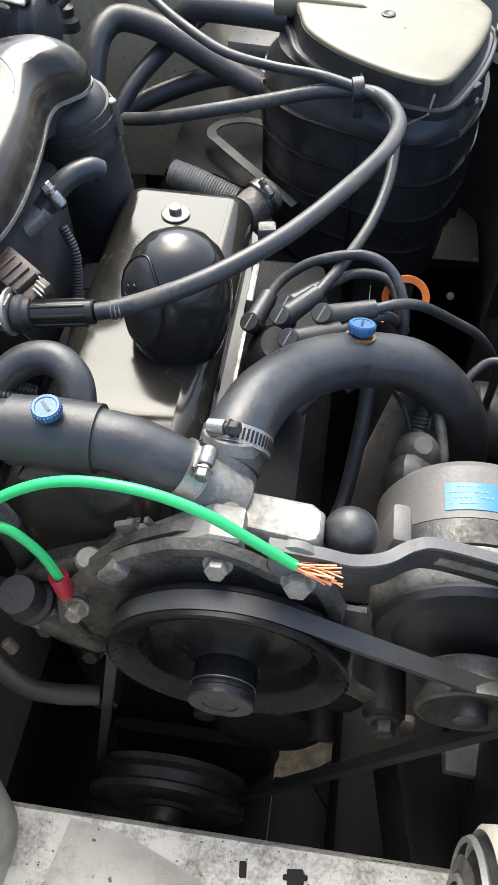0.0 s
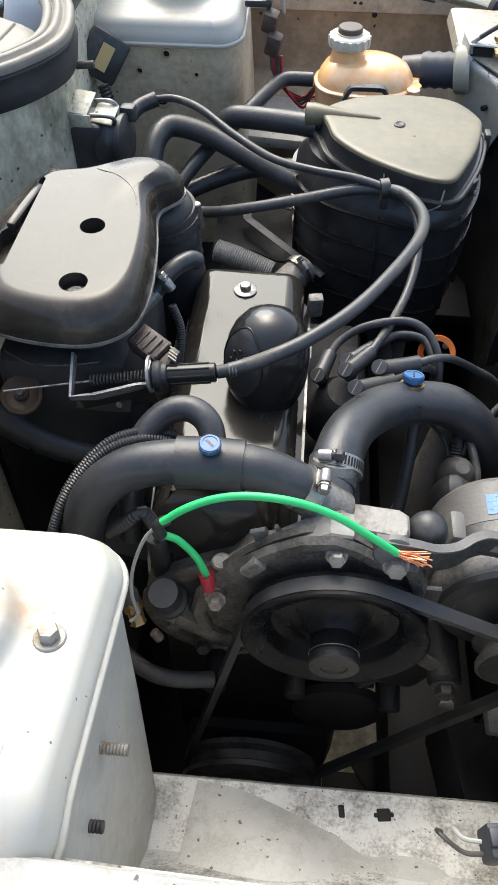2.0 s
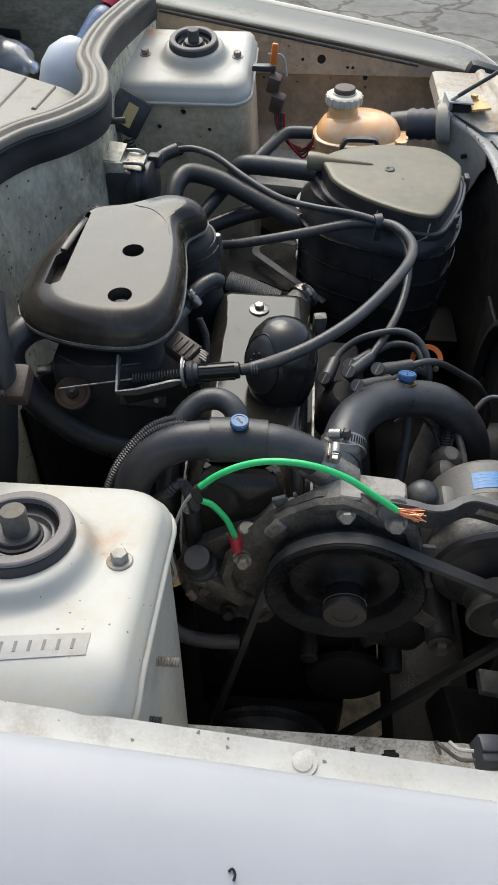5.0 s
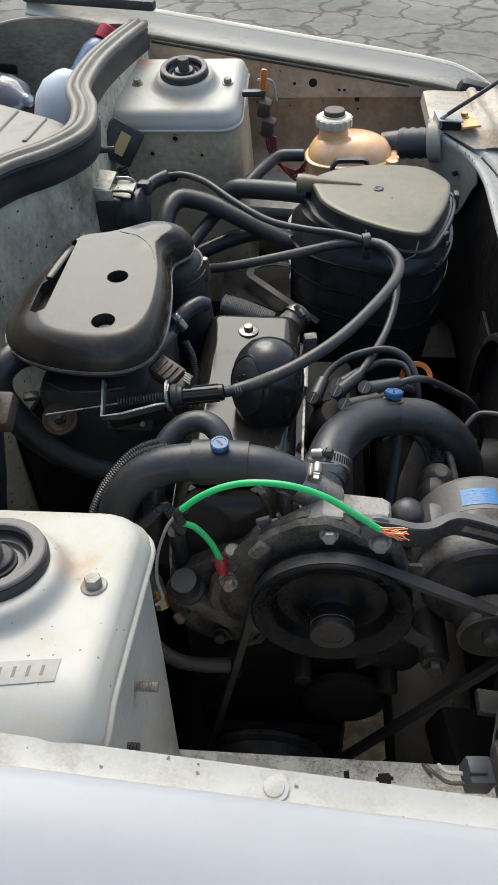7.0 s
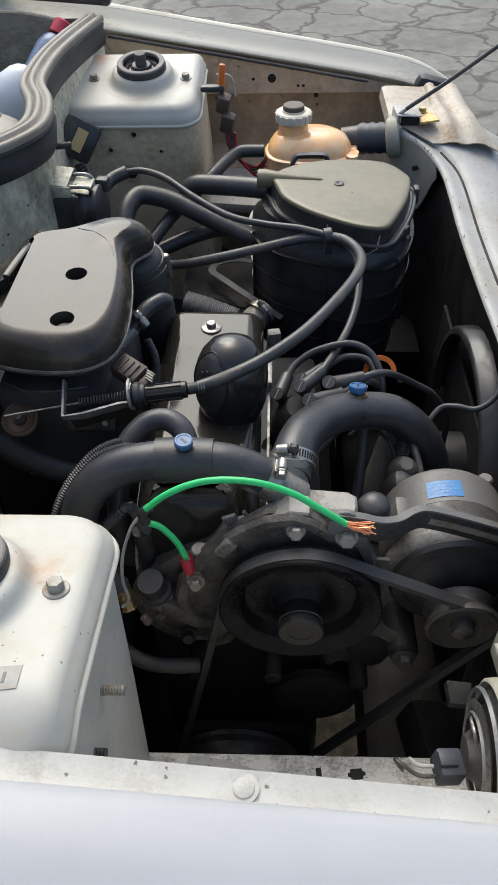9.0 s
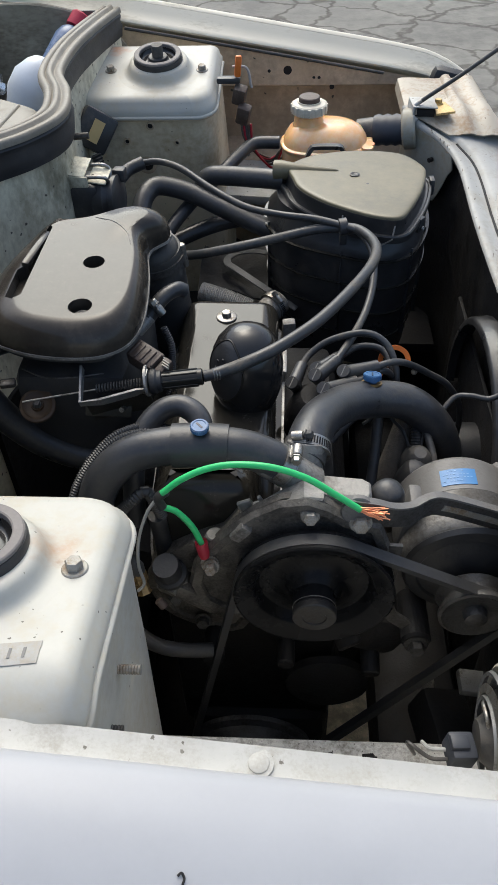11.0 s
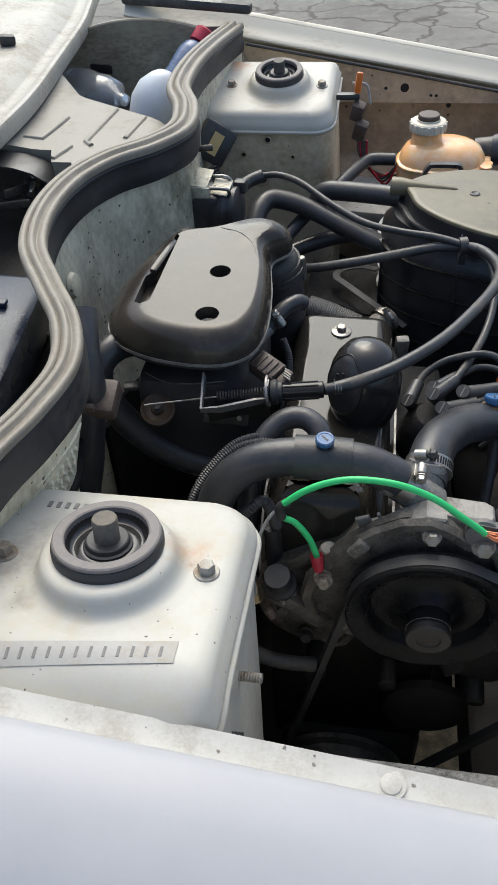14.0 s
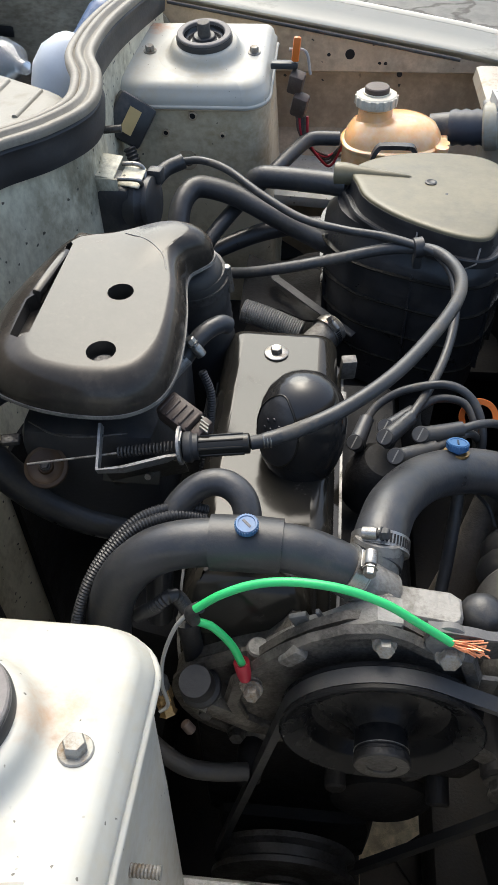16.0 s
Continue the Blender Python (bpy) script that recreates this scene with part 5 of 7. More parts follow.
def alternator():
    t = thing("alternator", (0.165, 0.08, 0.66), "dusty aluminium alternator with a blue rating label", "alternator")
    c = (0.165, 0.0, 0.727)
    A = lambda y: Vector((c[0], y, c[2]))
    part("rear_housing", lathe(A(0.140), (0, -1, 0), [(0, 0), (0.045, 0.0), (0.060, 0.004), (0.066, 0.012), (0.067, 0.056)], 48), M_dustalu, t, sharp=30)
    part("stator", lathe(A(0.084), (0, -1, 0), [(0.064, 0), (0.0675, 0.001), (0.0675, 0.020), (0.064, 0.021)], 48), M_darksteel, t)
    part("front_housing", lathe(A(0.063), (0, -1, 0), [(0.0655, 0), (0.0685, 0.002), (0.0685, 0.014), (0.065, 0.022), (0.060, 0.026), (0.055, 0.022), (0.02, 0.018), (0, 0.018)], 48), M_alu, t, sharp=30)
    fan = lathe(A(0.036), (0, -1, 0), [(0.064, 0), (0.066, 0.003), (0.063, 0.008), (0.052, 0.010), (0.050, 0.008), (0.034, 0.014), (0.018, 0.020)], 48)
    part("fan", fan, M_rubber2, t, "dark cooling fan disc")
    part("pulley", lathe(A(0.002), (0, -1, 0), [(0.034, 0), (0.036, 0.002), (0.030, 0.010), (0.030, 0.014), (0.036, 0.022), (0.036, 0.026), (0.033, 0.027), (0.020, 0.022), (0.012, 0.022), (0.011, 0.032), (0.007, 0.034), (0, 0.034)], 44), M_darksteel, t, "worn steel alternator pulley")
    part("lug", box((0.1045, 0.072, 0.760), (0.014, 0.030, 0.075), rot(0, 8, 0), 0.004), M_dustalu, t)
    part("lug", cyl((0.209, 0.135, 0.70), (0.209, 0.135, 0.775), 0.008, 18, bev=0.002), M_dustalu, t)
    part("long_bolt", cyl((0.213, 0.13, 0.758), (0.213, 0.06, 0.758), 0.004, 12), M_darksteel, t)
    part("shroud", box((0.118, 0.145, 0.745), (0.03, 0.03, 0.045), rot(10, 20, 0), 0.012), M_plastic, t)
    # label on the upper side
    def on(a, y, h):
        return (c[0] + (0.0672 + h) * math.sin(a), y, c[2] + (0.0672 + h) * math.cos(a))
    lab = part("rating_label", sheet([[on(-0.40 + 0.055 * i, y, 0.0002) for i in range(11)] for y in (0.090, 0.100, 0.112)], 0.0006), M_label, t, "blue printed rating label")
    bars = []
    for j, (a0, n) in enumerate(((-0.28, 5), (-0.36, 8), (-0.36, 9), (-0.36, 6))):
        for i in range(n):
            if (i * 7 + j * 3) % 5 == 1:
                continue
            a = a0 + i * 0.052
            y = 0.1090 - j * 0.0046
            bars.append([[on(a + k * 0.016, y + d, 0.0006) for k in range(3)] for d in (-0.0005, 0.0005)])
    bm = None
    for g in bars:
        bm = sheet(g, 0.0001, bm)
    part("print_bar", bm, M_ink, lab, "pale printed bars")
    # slotted adjusting arm
    arm = thing("adjusting_arm", (0.042, 0.008, 0.85), "slotted grey steel adjusting arm", "bracket")
    path = smooth_path([(0.028, 0.0035, 0.852), (0.058, 0.0045, 0.846), (0.076, 0.007, 0.838), (0.094, 0.015, 0.831), (0.110, 0.026, 0.830), (0.126, 0.031, 0.827), (0.165, 0.035, 0.810), (0.215, 0.039, 0.786)], 6)
    part("bar", sweep(path, [(-0.002, -0.012), (0.002, -0.012), (0.002, 0.012), (-0.002, 0.012)], up=(0, 0, 1)), M_darksteel, arm)
    # Paler metal on the lip paints the highlight along the arm's top.
    part("lip", sweep([p + Vector((0, 0.001, 0.0125)) for p in path], [(-0.0038, -0.0012), (0.0038, -0.0012), (0.0038, 0.0012), (-0.0038, 0.0012)], up=(0, 0, 1)), M_dustalu, arm, "upper lip in paler metal as a painted edge highlight")
    part("eye", lathe((0.043, 0.0045, 0.850), (0, -0.95, 0.2), [(0.0150, -0.002), (0.0150, 0.0035), (0.0135, 0.0045), (0.006, 0.0045)], 28), M_dustalu, arm)
    part("slot", sweep([p + Vector((0, -0.0018, -0.001)) for p in path[len(path) * 5 // 7:]], [(-0.0012, -0.0035), (0.0012, -0.0035), (0.0012, 0.0035), (-0.0012, 0.0035)], up=(0, 0, 1)), M_dustbolt, arm, "bright slot in the arm")
    part("arm_bolt", hexbolt((0.046, -0.001, 0.838), (0, -0.9, 0.3), 0.0080, 0.008, 1.35), M_dustbolt, arm, "bright hexagon bolt")
    # strut below
    s = thing("pivot_bracket", (0.10, 0.0, 0.66), "dark oily lower alternator bracket", "bracket")
    part("plate", sweep(smooth_path([(0.082, 0.004, 0.80), (0.080, 0.0, 0.74), (0.085, -0.004, 0.70), (0.105, -0.006, 0.680)], 5), [(-0.002, -0.007), (0.002, -0.007), (0.002, 0.007), (-0.002, 0.007)], up=(1, 0, 0.2)), M_darksteel, s)
    part("pivot", cyl((0.118, 0.05, 0.655), (0.118, -0.012, 0.655), 0.016, 20, bev=0.003), M_oily_shade, s)
    part("pivot_bolt", hexbolt((0.118, -0.012, 0.652), (0, -1, 0.1), 0.009, 0.009), M_darksteel, s)
    part("foot", box((0.08, 0.03, 0.63), (0.07, 0.05, 0.06), rot(0, 30, 10), 0.012), M_oily_shade, s)


alternator()

d = thing("rubber_ball_cap", (0.074, 0.036, 0.82), "round black rubber cap beside the pump housing", "rubber cap")
part("cap", lathe((0.074, 0.042, 0.812), (0.0, -0.25, 1.0), [(0.010, 0.0), (0.0145, 0.006), (0.0168, 0.016), (0.0165, 0.024), (0.0135, 0.032), (0.008, 0.0365), (0, 0.038)], 32), M_plastic, d)


# ---- hoses ----
def hose(name, label, pts, r, material=None, n=18, seg=9):
    t = thing(name, pts[0], label, "hose")
    part("hose_body", tube(pts, r, n, seg), material or M_rubber, t, sharp=60)
    return t


def bleed_screw(parent, base, axis, ring=True, k=0.85):
    a = Vector(axis).normalized()
    b = Vector(base)
    prof = [(r * k, h * k) for r, h in [(0.006, -0.006), (0.006, 0.003), (0.0098, 0.003), (0.0102, 0.004), (0.0102, 0.0095), (0.0095, 0.0105), (0.0078, 0.0105), (0.0074, 0.0098), (0, 0.0098)]]
    s = part("bleed_screw", lathe(b, a, prof, 30), M_blue, parent, "blue plastic bleed screw")
    x, y, z = frame_of(a)
    kn = None
    for i in range(26):
        d = x * math.cos(i * math.tau / 26) + y * math.sin(i * math.tau / 26)
        rm = Matrix((a.cross(d), a, d)).transposed()
        kn = box(b + (a * 0.0068 + d * 0.0103) * k, (0.0011 * k, 0.0052 * k, 0.0008), rm, 0, kn)
    part("knurl", kn, M_blue, s)
    rm = Matrix((x, y, z)).transposed()
    part("slot", box(b + a * 0.0099 * k, (0.0018, 0.010 * k, 0.0008), rm, 0), M_navy, s)
    if ring:
        part("brass_seat", lathe(b - a * 0.003, a, [(0.0105, 0), (0.0115, 0.001), (0.0115, 0.003), (0.0095, 0.0035), (0.0075, 0.003)], 28), M_brass, s, "brass seat ring")


hb = hose("upper_radiator_hose", "thick black rubber radiator hose with a blue bleed screw", [(-0.006, 0.066, 0.846), (-0.001, 0.090, 0.852), (0.012, 0.130, 0.846), (0.040, 0.174, 0.828), (0.076, 0.202, 0.811), (0.115, 0.214, 0.796), (0.148, 0.215, 0.765), (0.170, 0.222, 0.715), (0.185, 0.245, 0.64), (0.20, 0.28, 0.56)], 0.0212, n=24)
jubilee(hb, (-0.002, 0.0815, 0.8515), (0.10, 0.95, 0.35), 0.0218, (-0.35, -0.2, 1.0), 0.012, True, M_rubber2)
bleed_screw(hb, (0.071, 0.205, 0.8335), (0.03, 0.35, 1), k=0.95)

ha = hose("heater_return_hose", "black rubber coolant hose with a plastic bleed tee", [(-0.022, 0.046, 0.860), (-0.040, 0.047, 0.873), (-0.065, 0.049, 0.882), (-0.10, 0.050, 0.884), (-0.14, 0.049, 0.882), (-0.172, 0.045, 0.872), (-0.197, 0.037, 0.847), (-0.211, 0.030, 0.805), (-0.216, 0.026, 0.74), (-0.216, 0.03, 0.64)], 0.0180, n=24)
part("bleed_tee", tube([(-0.128, 0.0495, 0.8835), (-0.10, 0.050, 0.884), (-0.076, 0.0495, 0.8833)], 0.0208, 24), M_plastic, ha, "black plastic tee sleeve")
jubilee(ha, (-0.026, 0.0465, 0.8635), (-0.80, 0.03, 0.58), 0.0188, (0.75, -0.1, 0.75), 0.013)
bleed_screw(ha, (-0.101, 0.047, 0.9045), (0.02, -0.08, 1), False, 0.80)

hose("bypass_hose", "curved black rubber bypass hose", [(-0.106, 0.070, 0.835), (-0.105, 0.090, 0.855), (-0.111, 0.107, 0.868), (-0.128, 0.117, 0.873), (-0.149, 0.113, 0.869), (-0.167, 0.095, 0.854), (-0.176, 0.075, 0.825), (-0.18, 0.06, 0.76)], 0.0114)
HEAT = [(-0.318, 0.225, 0.880), (-0.338, 0.196, 0.892), (-0.353, 0.175, 0.886), (-0.358, 0.168, 0.866), (-0.353, 0.167, 0.843), (-0.333, 0.166, 0.806), (-0.304, 0.166, 0.774), (-0.272, 0.167, 0.754), (-0.240, 0.168, 0.744), (-0.20, 0.17, 0.73), (-0.15, 0.18, 0.69)]
hose("heater_hose", "thick black heater hose running down from the firewall", HEAT, 0.0165)
hv = hose("heater_hose", "black heater hose dropping beside the firewall", [(-0.345, 0.135, 0.975), (-0.338, 0.105, 0.950), (-0.334, 0.092, 0.915), (-0.342, 0.090, 0.870), (-0.354, 0.090, 0.812), (-0.368, 0.090, 0.75), (-0.38, 0.09, 0.62)], 0.0155)
part("hose_strap", box((-0.333, 0.093, 0.901), (0.050, 0.038, 0.021), rot(20, 0, 0), 0.005), M_brown, hv, "dark brown plastic hose strap")
part("strap_catch", box((-0.334, 0.071, 0.908), (0.018, 0.006, 0.008), rot(20, 0, 0), 0.0015), M_brown, hv)
hose("brake_servo_hose", "thick black hose arching behind the air box", [(-0.250, 0.600, 0.74), (-0.255, 0.630, 0.785), (-0.254, 0.668, 0.815), (-0.238, 0.697, 0.826), (-0.205, 0.700, 0.822), (-0.165, 0.690, 0.812), (-0.12, 0.668, 0.80), (-0.06, 0.640, 0.785), (-0.015, 0.622, 0.772)], 0.0150)
hose("heater_feed_hose", "black rubber hose reaching across to the tank", [(-0.235, 0.62, 0.745), (-0.215, 0.66, 0.77), (-0.18, 0.71, 0.795), (-0.14, 0.76, 0.815), (-0.11, 0.81, 0.826), (-0.085, 0.845, 0.832), (-0.042, 0.850, 0.832)], 0.0105)
hose("lower_tank_hose", "dark rubber hose under the intake snorkel", [(-0.26, 0.66, 0.72), (-0.19, 0.70, 0.74), (-0.12, 0.72, 0.755), (-0.04, 0.715, 0.765)], 0.013)


# ---- air filter ----
def air_filter():
    t = thing("air_filter_housing", (0.07, 0.65, 0.60), "black ribbed plastic air filter drum with a dusty lid", "air filter")
    rim = [(-0.060, 0.667), (-0.052, 0.615), (-0.016, 0.568), (0.040, 0.539), (0.100, 0.518), (0.140, 0.527), (0.166, 0.562), (0.186, 0.622), (0.190, 0.690), (0.172, 0.735), (0.13, 0.765), (0.06, 0.768), (-0.01, 0.745), (-0.050, 0.71)]
    rim = [(p.x, p.y) for p in smooth_path([(x, y, 0) for x, y in rim], 5, closed=True)]
    part("drum", prism(rim, [(0.014, 0.60), (0.008, 0.66), (0.004, 0.72), (0.001, 0.79), (0.004, 0.812), (0.016, 0.824), (0.018, 0.838)]), M_drum, t, sharp=50)
    for z, ins in ((0.797, -0.0032), (0.752, -0.0016), (0.706, 0.0008), (0.660, 0.0045)):
        part("hoop", prism(rim, [(ins + 0.006, z - 0.0012), (ins, z - 0.0008), (ins, z + 0.0008), (ins + 0.006, z + 0.0012)]), M_gloss, t)
    k = len(rim)
    for i in (4, 16, 28, 34):
        a, b = Vector(rim[i]), Vector(rim[(i + 1) % k])
        d = (b - a).normalized()
        nrm = Vector((-d.y, d.x))
        p = a + nrm * 0.0045
        part("rib", box((p.x, p.y, 0.728), (0.0022, 0.010, 0.15), rot(0, 0, math.degrees(math.atan2(d.y, d.x))), 0.0005), M_drum, t)
    top = [(-0.027, 0.671), (-0.020, 0.640), (-0.008, 0.601), (0.029, 0.558), (0.080, 0.523), (0.112, 0.511), (0.130, 0.513), (0.143, 0.533), (0.166, 0.590), (0.179, 0.645), (0.177, 0.676), (0.146, 0.719), (0.080, 0.730), (0.022, 0.718), (-0.014, 0.694)]
    top = [(p.x, p.y) for p in smooth_path([(x, y, 0) for x, y in top], 5, closed=True)]
    part("lid_rim", prism(top, [(-0.004, 0.834), (-0.010, 0.836), (-0.0108, 0.840), (-0.0108, 0.8455), (-0.0095, 0.8475), (-0.0065, 0.8475), (-0.0050, 0.8455), (-0.0020, 0.8455), (-0.0008, 0.8500), (-0.0002, 0.860), (0.0004, 0.8655), (0.004, 0.867)]), M_drum, t, "black plastic lid rim", sharp=30)
    lid = part("lid", prism(top, [(0.0006, 0.8640), (0.0008, 0.8675), (0.0020, 0.8692), (0.0045, 0.8700), (0.010, 0.8703)]), M_lid, t, "flat dust-covered lid", sharp=40, even=True)
    part("knob", lathe((0.073, 0.641, 0.8700), (0, 0, 1), [(0.0075, 0), (0.0075, 0.0015), (0.0055, 0.0022), (0.0035, 0.001), (0, 0.001)], 22), M_plastic, lid)
    for p, q in (((0.052, 0.541, 0.858), (0.050, 0.528, 0.842)), ((0.050, 0.528, 0.842), (0.056, 0.520, 0.832)), ((0.122, 0.511, 0.858), (0.118, 0.499, 0.843)), ((0.118, 0.499, 0.843), (0.096, 0.505, 0.826))):
        part("lid_web", cyl(p, q, 0.0012, 8), M_wornrim, lid)
    cl = part("lid_clip", box((0.163, 0.556, 0.836), (0.014, 0.008, 0.022), rot(6, 0, 55), 0.002), M_plastic, t, "black lid clip")
    part("clip_screw", lathe((0.167, 0.552, 0.832), (0.8, -0.6, 0.1), [(0.003, 0), (0.003, 0.002), (0, 0.0025)], 12), M_alu2, cl)
    part("lid_clip", box((0.192, 0.665, 0.842), (0.008, 0.018, 0.024), rot(0, 0, 0), 0.002), M_plastic, t)
    part("hook_loop", sweep(smooth_path([(0.004, 0.766, 0.838), (0.006, 0.768, 0.846), (0.012, 0.772, 0.8545), (0.020, 0.773, 0.8565), (0.052, 0.773, 0.8565), (0.060, 0.772, 0.8545), (0.065, 0.768, 0.846), (0.067, 0.766, 0.838)], 4), [(-0.003, -0.006), (0.003, -0.006), (0.003, 0.006), (-0.003, 0.006)], up=(0, 1, 0)), M_drum, t, "moulded black loop")
    part("snorkel", tube([(-0.165, 0.725, 0.79), (-0.160, 0.716, 0.822), (-0.148, 0.708, 0.838), (-0.118, 0.700, 0.842), (-0.06, 0.682, 0.846), (-0.03, 0.672, 0.847)], 0.0152, 22, 8), M_rubber, t, "black rubber breather pipe")
    part("spout", lathe((-0.046, 0.676, 0.862), (1.0, -0.22, 0.08), [(0.0150, 0), (0.0148, 0.012), (0.0118, 0.028), (0.0075, 0.060), (0.003, 0.095), (0, 0.10)], 22), M_lid, t, "tapered spout moulded into the lid")


air_filter()


def expansion_tank():
    t = thing("expansion_tank", (0.04, 0.87, 0.78), "amber stained plastic expansion tank with a white ribbed cap", "coolant tank")
    out = [(-0.040, 0.845), (-0.02, 0.815), (0.03, 0.805), (0.08, 0.815), (0.105, 0.845), (0.10, 0.885), (0.06, 0.915), (0.0, 0.915), (-0.035, 0.89)]
    out = [(p.x, p.y) for p in smooth_path([(x, y, 0) for x, y in out], 5, closed=True)]
    part("lower_shell", prism(out, [(0.02, 0.765), (0.004, 0.778), (0.0, 0.80), (0.0, 0.832)]), M_tank, t, sharp=50)
    part("seam_flange", prism(out, [(-0.002, 0.832), (-0.003, 0.834), (-0.003, 0.837), (0.0, 0.839)]), M_tank, t)
    part("upper_shell", prism(out, [(0.002, 0.838), (0.004, 0.848), (0.012, 0.860), (0.024, 0.868), (0.036, 0.872)]), M_tank, t, sharp=60)
    ear = None
    for i in range(4):
        ear = lathe((0.103 + 0.003 * (i % 2), 0.825 + 0.014 * i, 0.838), (0, 0, 1), [(0.010, -0.004), (0.010, 0.004)], 12, ear)
    part("scalloped_flange", ear, M_tank, t)
    part("neck", lathe((0.004, 0.862, 0.865), (0, 0, 1), [(0.028, -0.004), (0.0255, 0.006), (0.0245, 0.018), (0.026, 0.019), (0.026, 0.022)], 30), M_tank, t)
    cap = part("cap", lathe((0.004, 0.862, 0.886), (0, 0, 1), [(0.0285, 0), (0.030, 0.002), (0.030, 0.014), (0.028, 0.016), (0.020, 0.017), (0.020, 0.019), (0, 0.019)], 16), M_white, t, "off-white ribbed screw cap", sharp=20)
    for i in range(16):
        a = i * math.tau / 16
        part("grip", box((0.004 + 0.0298 * math.cos(a), 0.862 + 0.0298 * math.sin(a), 0.894), (0.003, 0.005, 0.013), rot(0, 0, math.degrees(a)), 0.001), M_white, cap)
    part("cap_disc", lathe((0.004, 0.862, 0.904), (0, 0, 1), [(0.0178, 0), (0.0178, 0.007), (0.0165, 0.0085), (0, 0.009)], 28), M_brown, cap, "dark brown cap centre")
    t.location.x += 0.004
    t.location.z -= 0.008
    d = thing("intake_duct", (0.15, 0.86, 0.84), "grey ribbed intake duct behind the tank", "duct")
    part("collar", corrugated([(0.122, 0.886, 0.837), (0.140, 0.882, 0.839), (0.158, 0.878, 0.841), (0.174, 0.875, 0.842)], 0.025, 0.013, 0.05, 30), M_grey, d, "ribbed blue-grey duct bellows")
    part("mouth", cyl((0.170, 0.876, 0.842), (0.192, 0.872, 0.846), 0.033, 30, bev=0.003), M_beige, d, "pale duct mouth ring")
    part("pipe", cyl((0.095, 0.89, 0.832), (0.128, 0.885, 0.838), 0.022, 24), M_plastic, d)


expansion_tank()


# ---- throttle housing and carburettor ----
def throttle_cover():
    t = thing("carburettor_air_box", (-0.26, 0.27, 0.86), "dusty black plastic air box cover over the carburettor", "air box")
    out = [(-0.352, 0.222), (-0.340, 0.186), (-0.303, 0.164), (-0.250, 0.156), (-0.212, 0.160), (-0.190, 0.184), (-0.181, 0.235), (-0.182, 0.290), (-0.187, 0.328), (-0.184, 0.346), (-0.172, 0.358), (-0.167, 0.376), (-0.174, 0.395), (-0.195, 0.406), (-0.222, 0.398), (-0.252, 0.382), (-0.286, 0.372), (-0.312, 0.360), (-0.334, 0.325), (-0.352, 0.275)]
    out = [(p.x, p.y) for p in smooth_path([(x, y, 0) for x, y in out], 5, closed=True)]
    tilt = lambda x, y, z: (x, y, z + 0.05 * (y - 0.27))
    base = [(-0.353, 0.228), (-0.347, 0.200), (-0.330, 0.179), (-0.306, 0.166), (-0.280, 0.158), (-0.250, 0.154), (-0.222, 0.155), (-0.201, 0.163), (-0.186, 0.179), (-0.178, 0.206), (-0.177, 0.245), (-0.181, 0.292), (-0.187, 0.330), (-0.186, 0.349), (-0.177, 0.360), (-0.168, 0.372), (-0.168, 0.390), (-0.182, 0.402), (-0.206, 0.403), (-0.232, 0.392), (-0.262, 0.379), (-0.290, 0.372), (-0.314, 0.362), (-0.333, 0.325), (-0.350, 0.272)]
    flat = [(-0.301, 0.240), (-0.300, 0.215), (-0.295, 0.196), (-0.284, 0.186), (-0.268, 0.181), (-0.246, 0.178), (-0.224, 0.180), (-0.208, 0.188), (-0.199, 0.202), (-0.194, 0.222), (-0.193, 0.252), (-0.196, 0.294), (-0.203, 0.326), (-0.204, 0.342), (-0.199, 0.352), (-0.192, 0.362), (-0.190, 0.374), (-0.200, 0.384), (-0.213, 0.385), (-0.234, 0.377), (-0.262, 0.366), (-0.284, 0.361), (-0.2965, 0.352), (-0.300, 0.320), (-0.301, 0.275)]
    base = smooth_path([(x, y, 0) for x, y in base], 4, closed=True)
    flat = smooth_path([(x, y, 0) for x, y in flat], 4, closed=True)
    mid = Vector((-0.245, 0.27, 0))
    def swell(x, y):
        """The hood over the outlet stands a little above the flat top."""
        return 0.006 * math.exp(-((x + 0.212) / 0.026) ** 2 - ((y - 0.364) / 0.026) ** 2)
    bm = bmesh.new()
    rings = []
    for f, z, g in [(0, 0.906, 0), (0, 0.912, 0)] + [(1 - math.cos(a), 0.912 + 0.030 * math.sin(a), 0) for a in [math.pi / 2 * q / 8 for q in range(1, 9)]] + [(1, 0.942, q) for q in (0.2, 0.4, 0.6, 0.8)]:
        rings.append([])
        for p, q in zip(base, flat):
            v = p.lerp(q, f).lerp(mid, g)
            rings[-1].append(bm.verts.new(tilt(v.x, v.y, z + (swell(v.x, v.y) * f))))
    n = len(base)
    for A, B in zip(rings, rings[1:]):
        for q in range(n):
            bm.faces.new((A[q], A[(q + 1) % n], B[(q + 1) % n], B[q]))
    bm.faces.new(list(reversed(rings[0])))
    bm.faces.new(rings[-1])
    bmesh.ops.recalc_face_normals(bm, faces=bm.faces)
    bm = cut(bm, [prism([(-0.319, 0.214), (-0.310, 0.209), (-0.302, 0.216), (-0.300, 0.268), (-0.297, 0.346), (-0.300, 0.350), (-0.3025, 0.346), (-0.308, 0.272), (-0.318, 0.262)], [(0, 0.925), (0, 0.97)]), cyl((-0.2355, 0.196, 0.925), (-0.2355, 0.196, 0.96), 0.0125, 28), cyl((-0.2355, 0.275, 0.925), (-0.2355, 0.275, 0.96), 0.0118, 28)], 'FAST')
    body = part("cover", bm, M_cover, t, sharp=40, even=True)
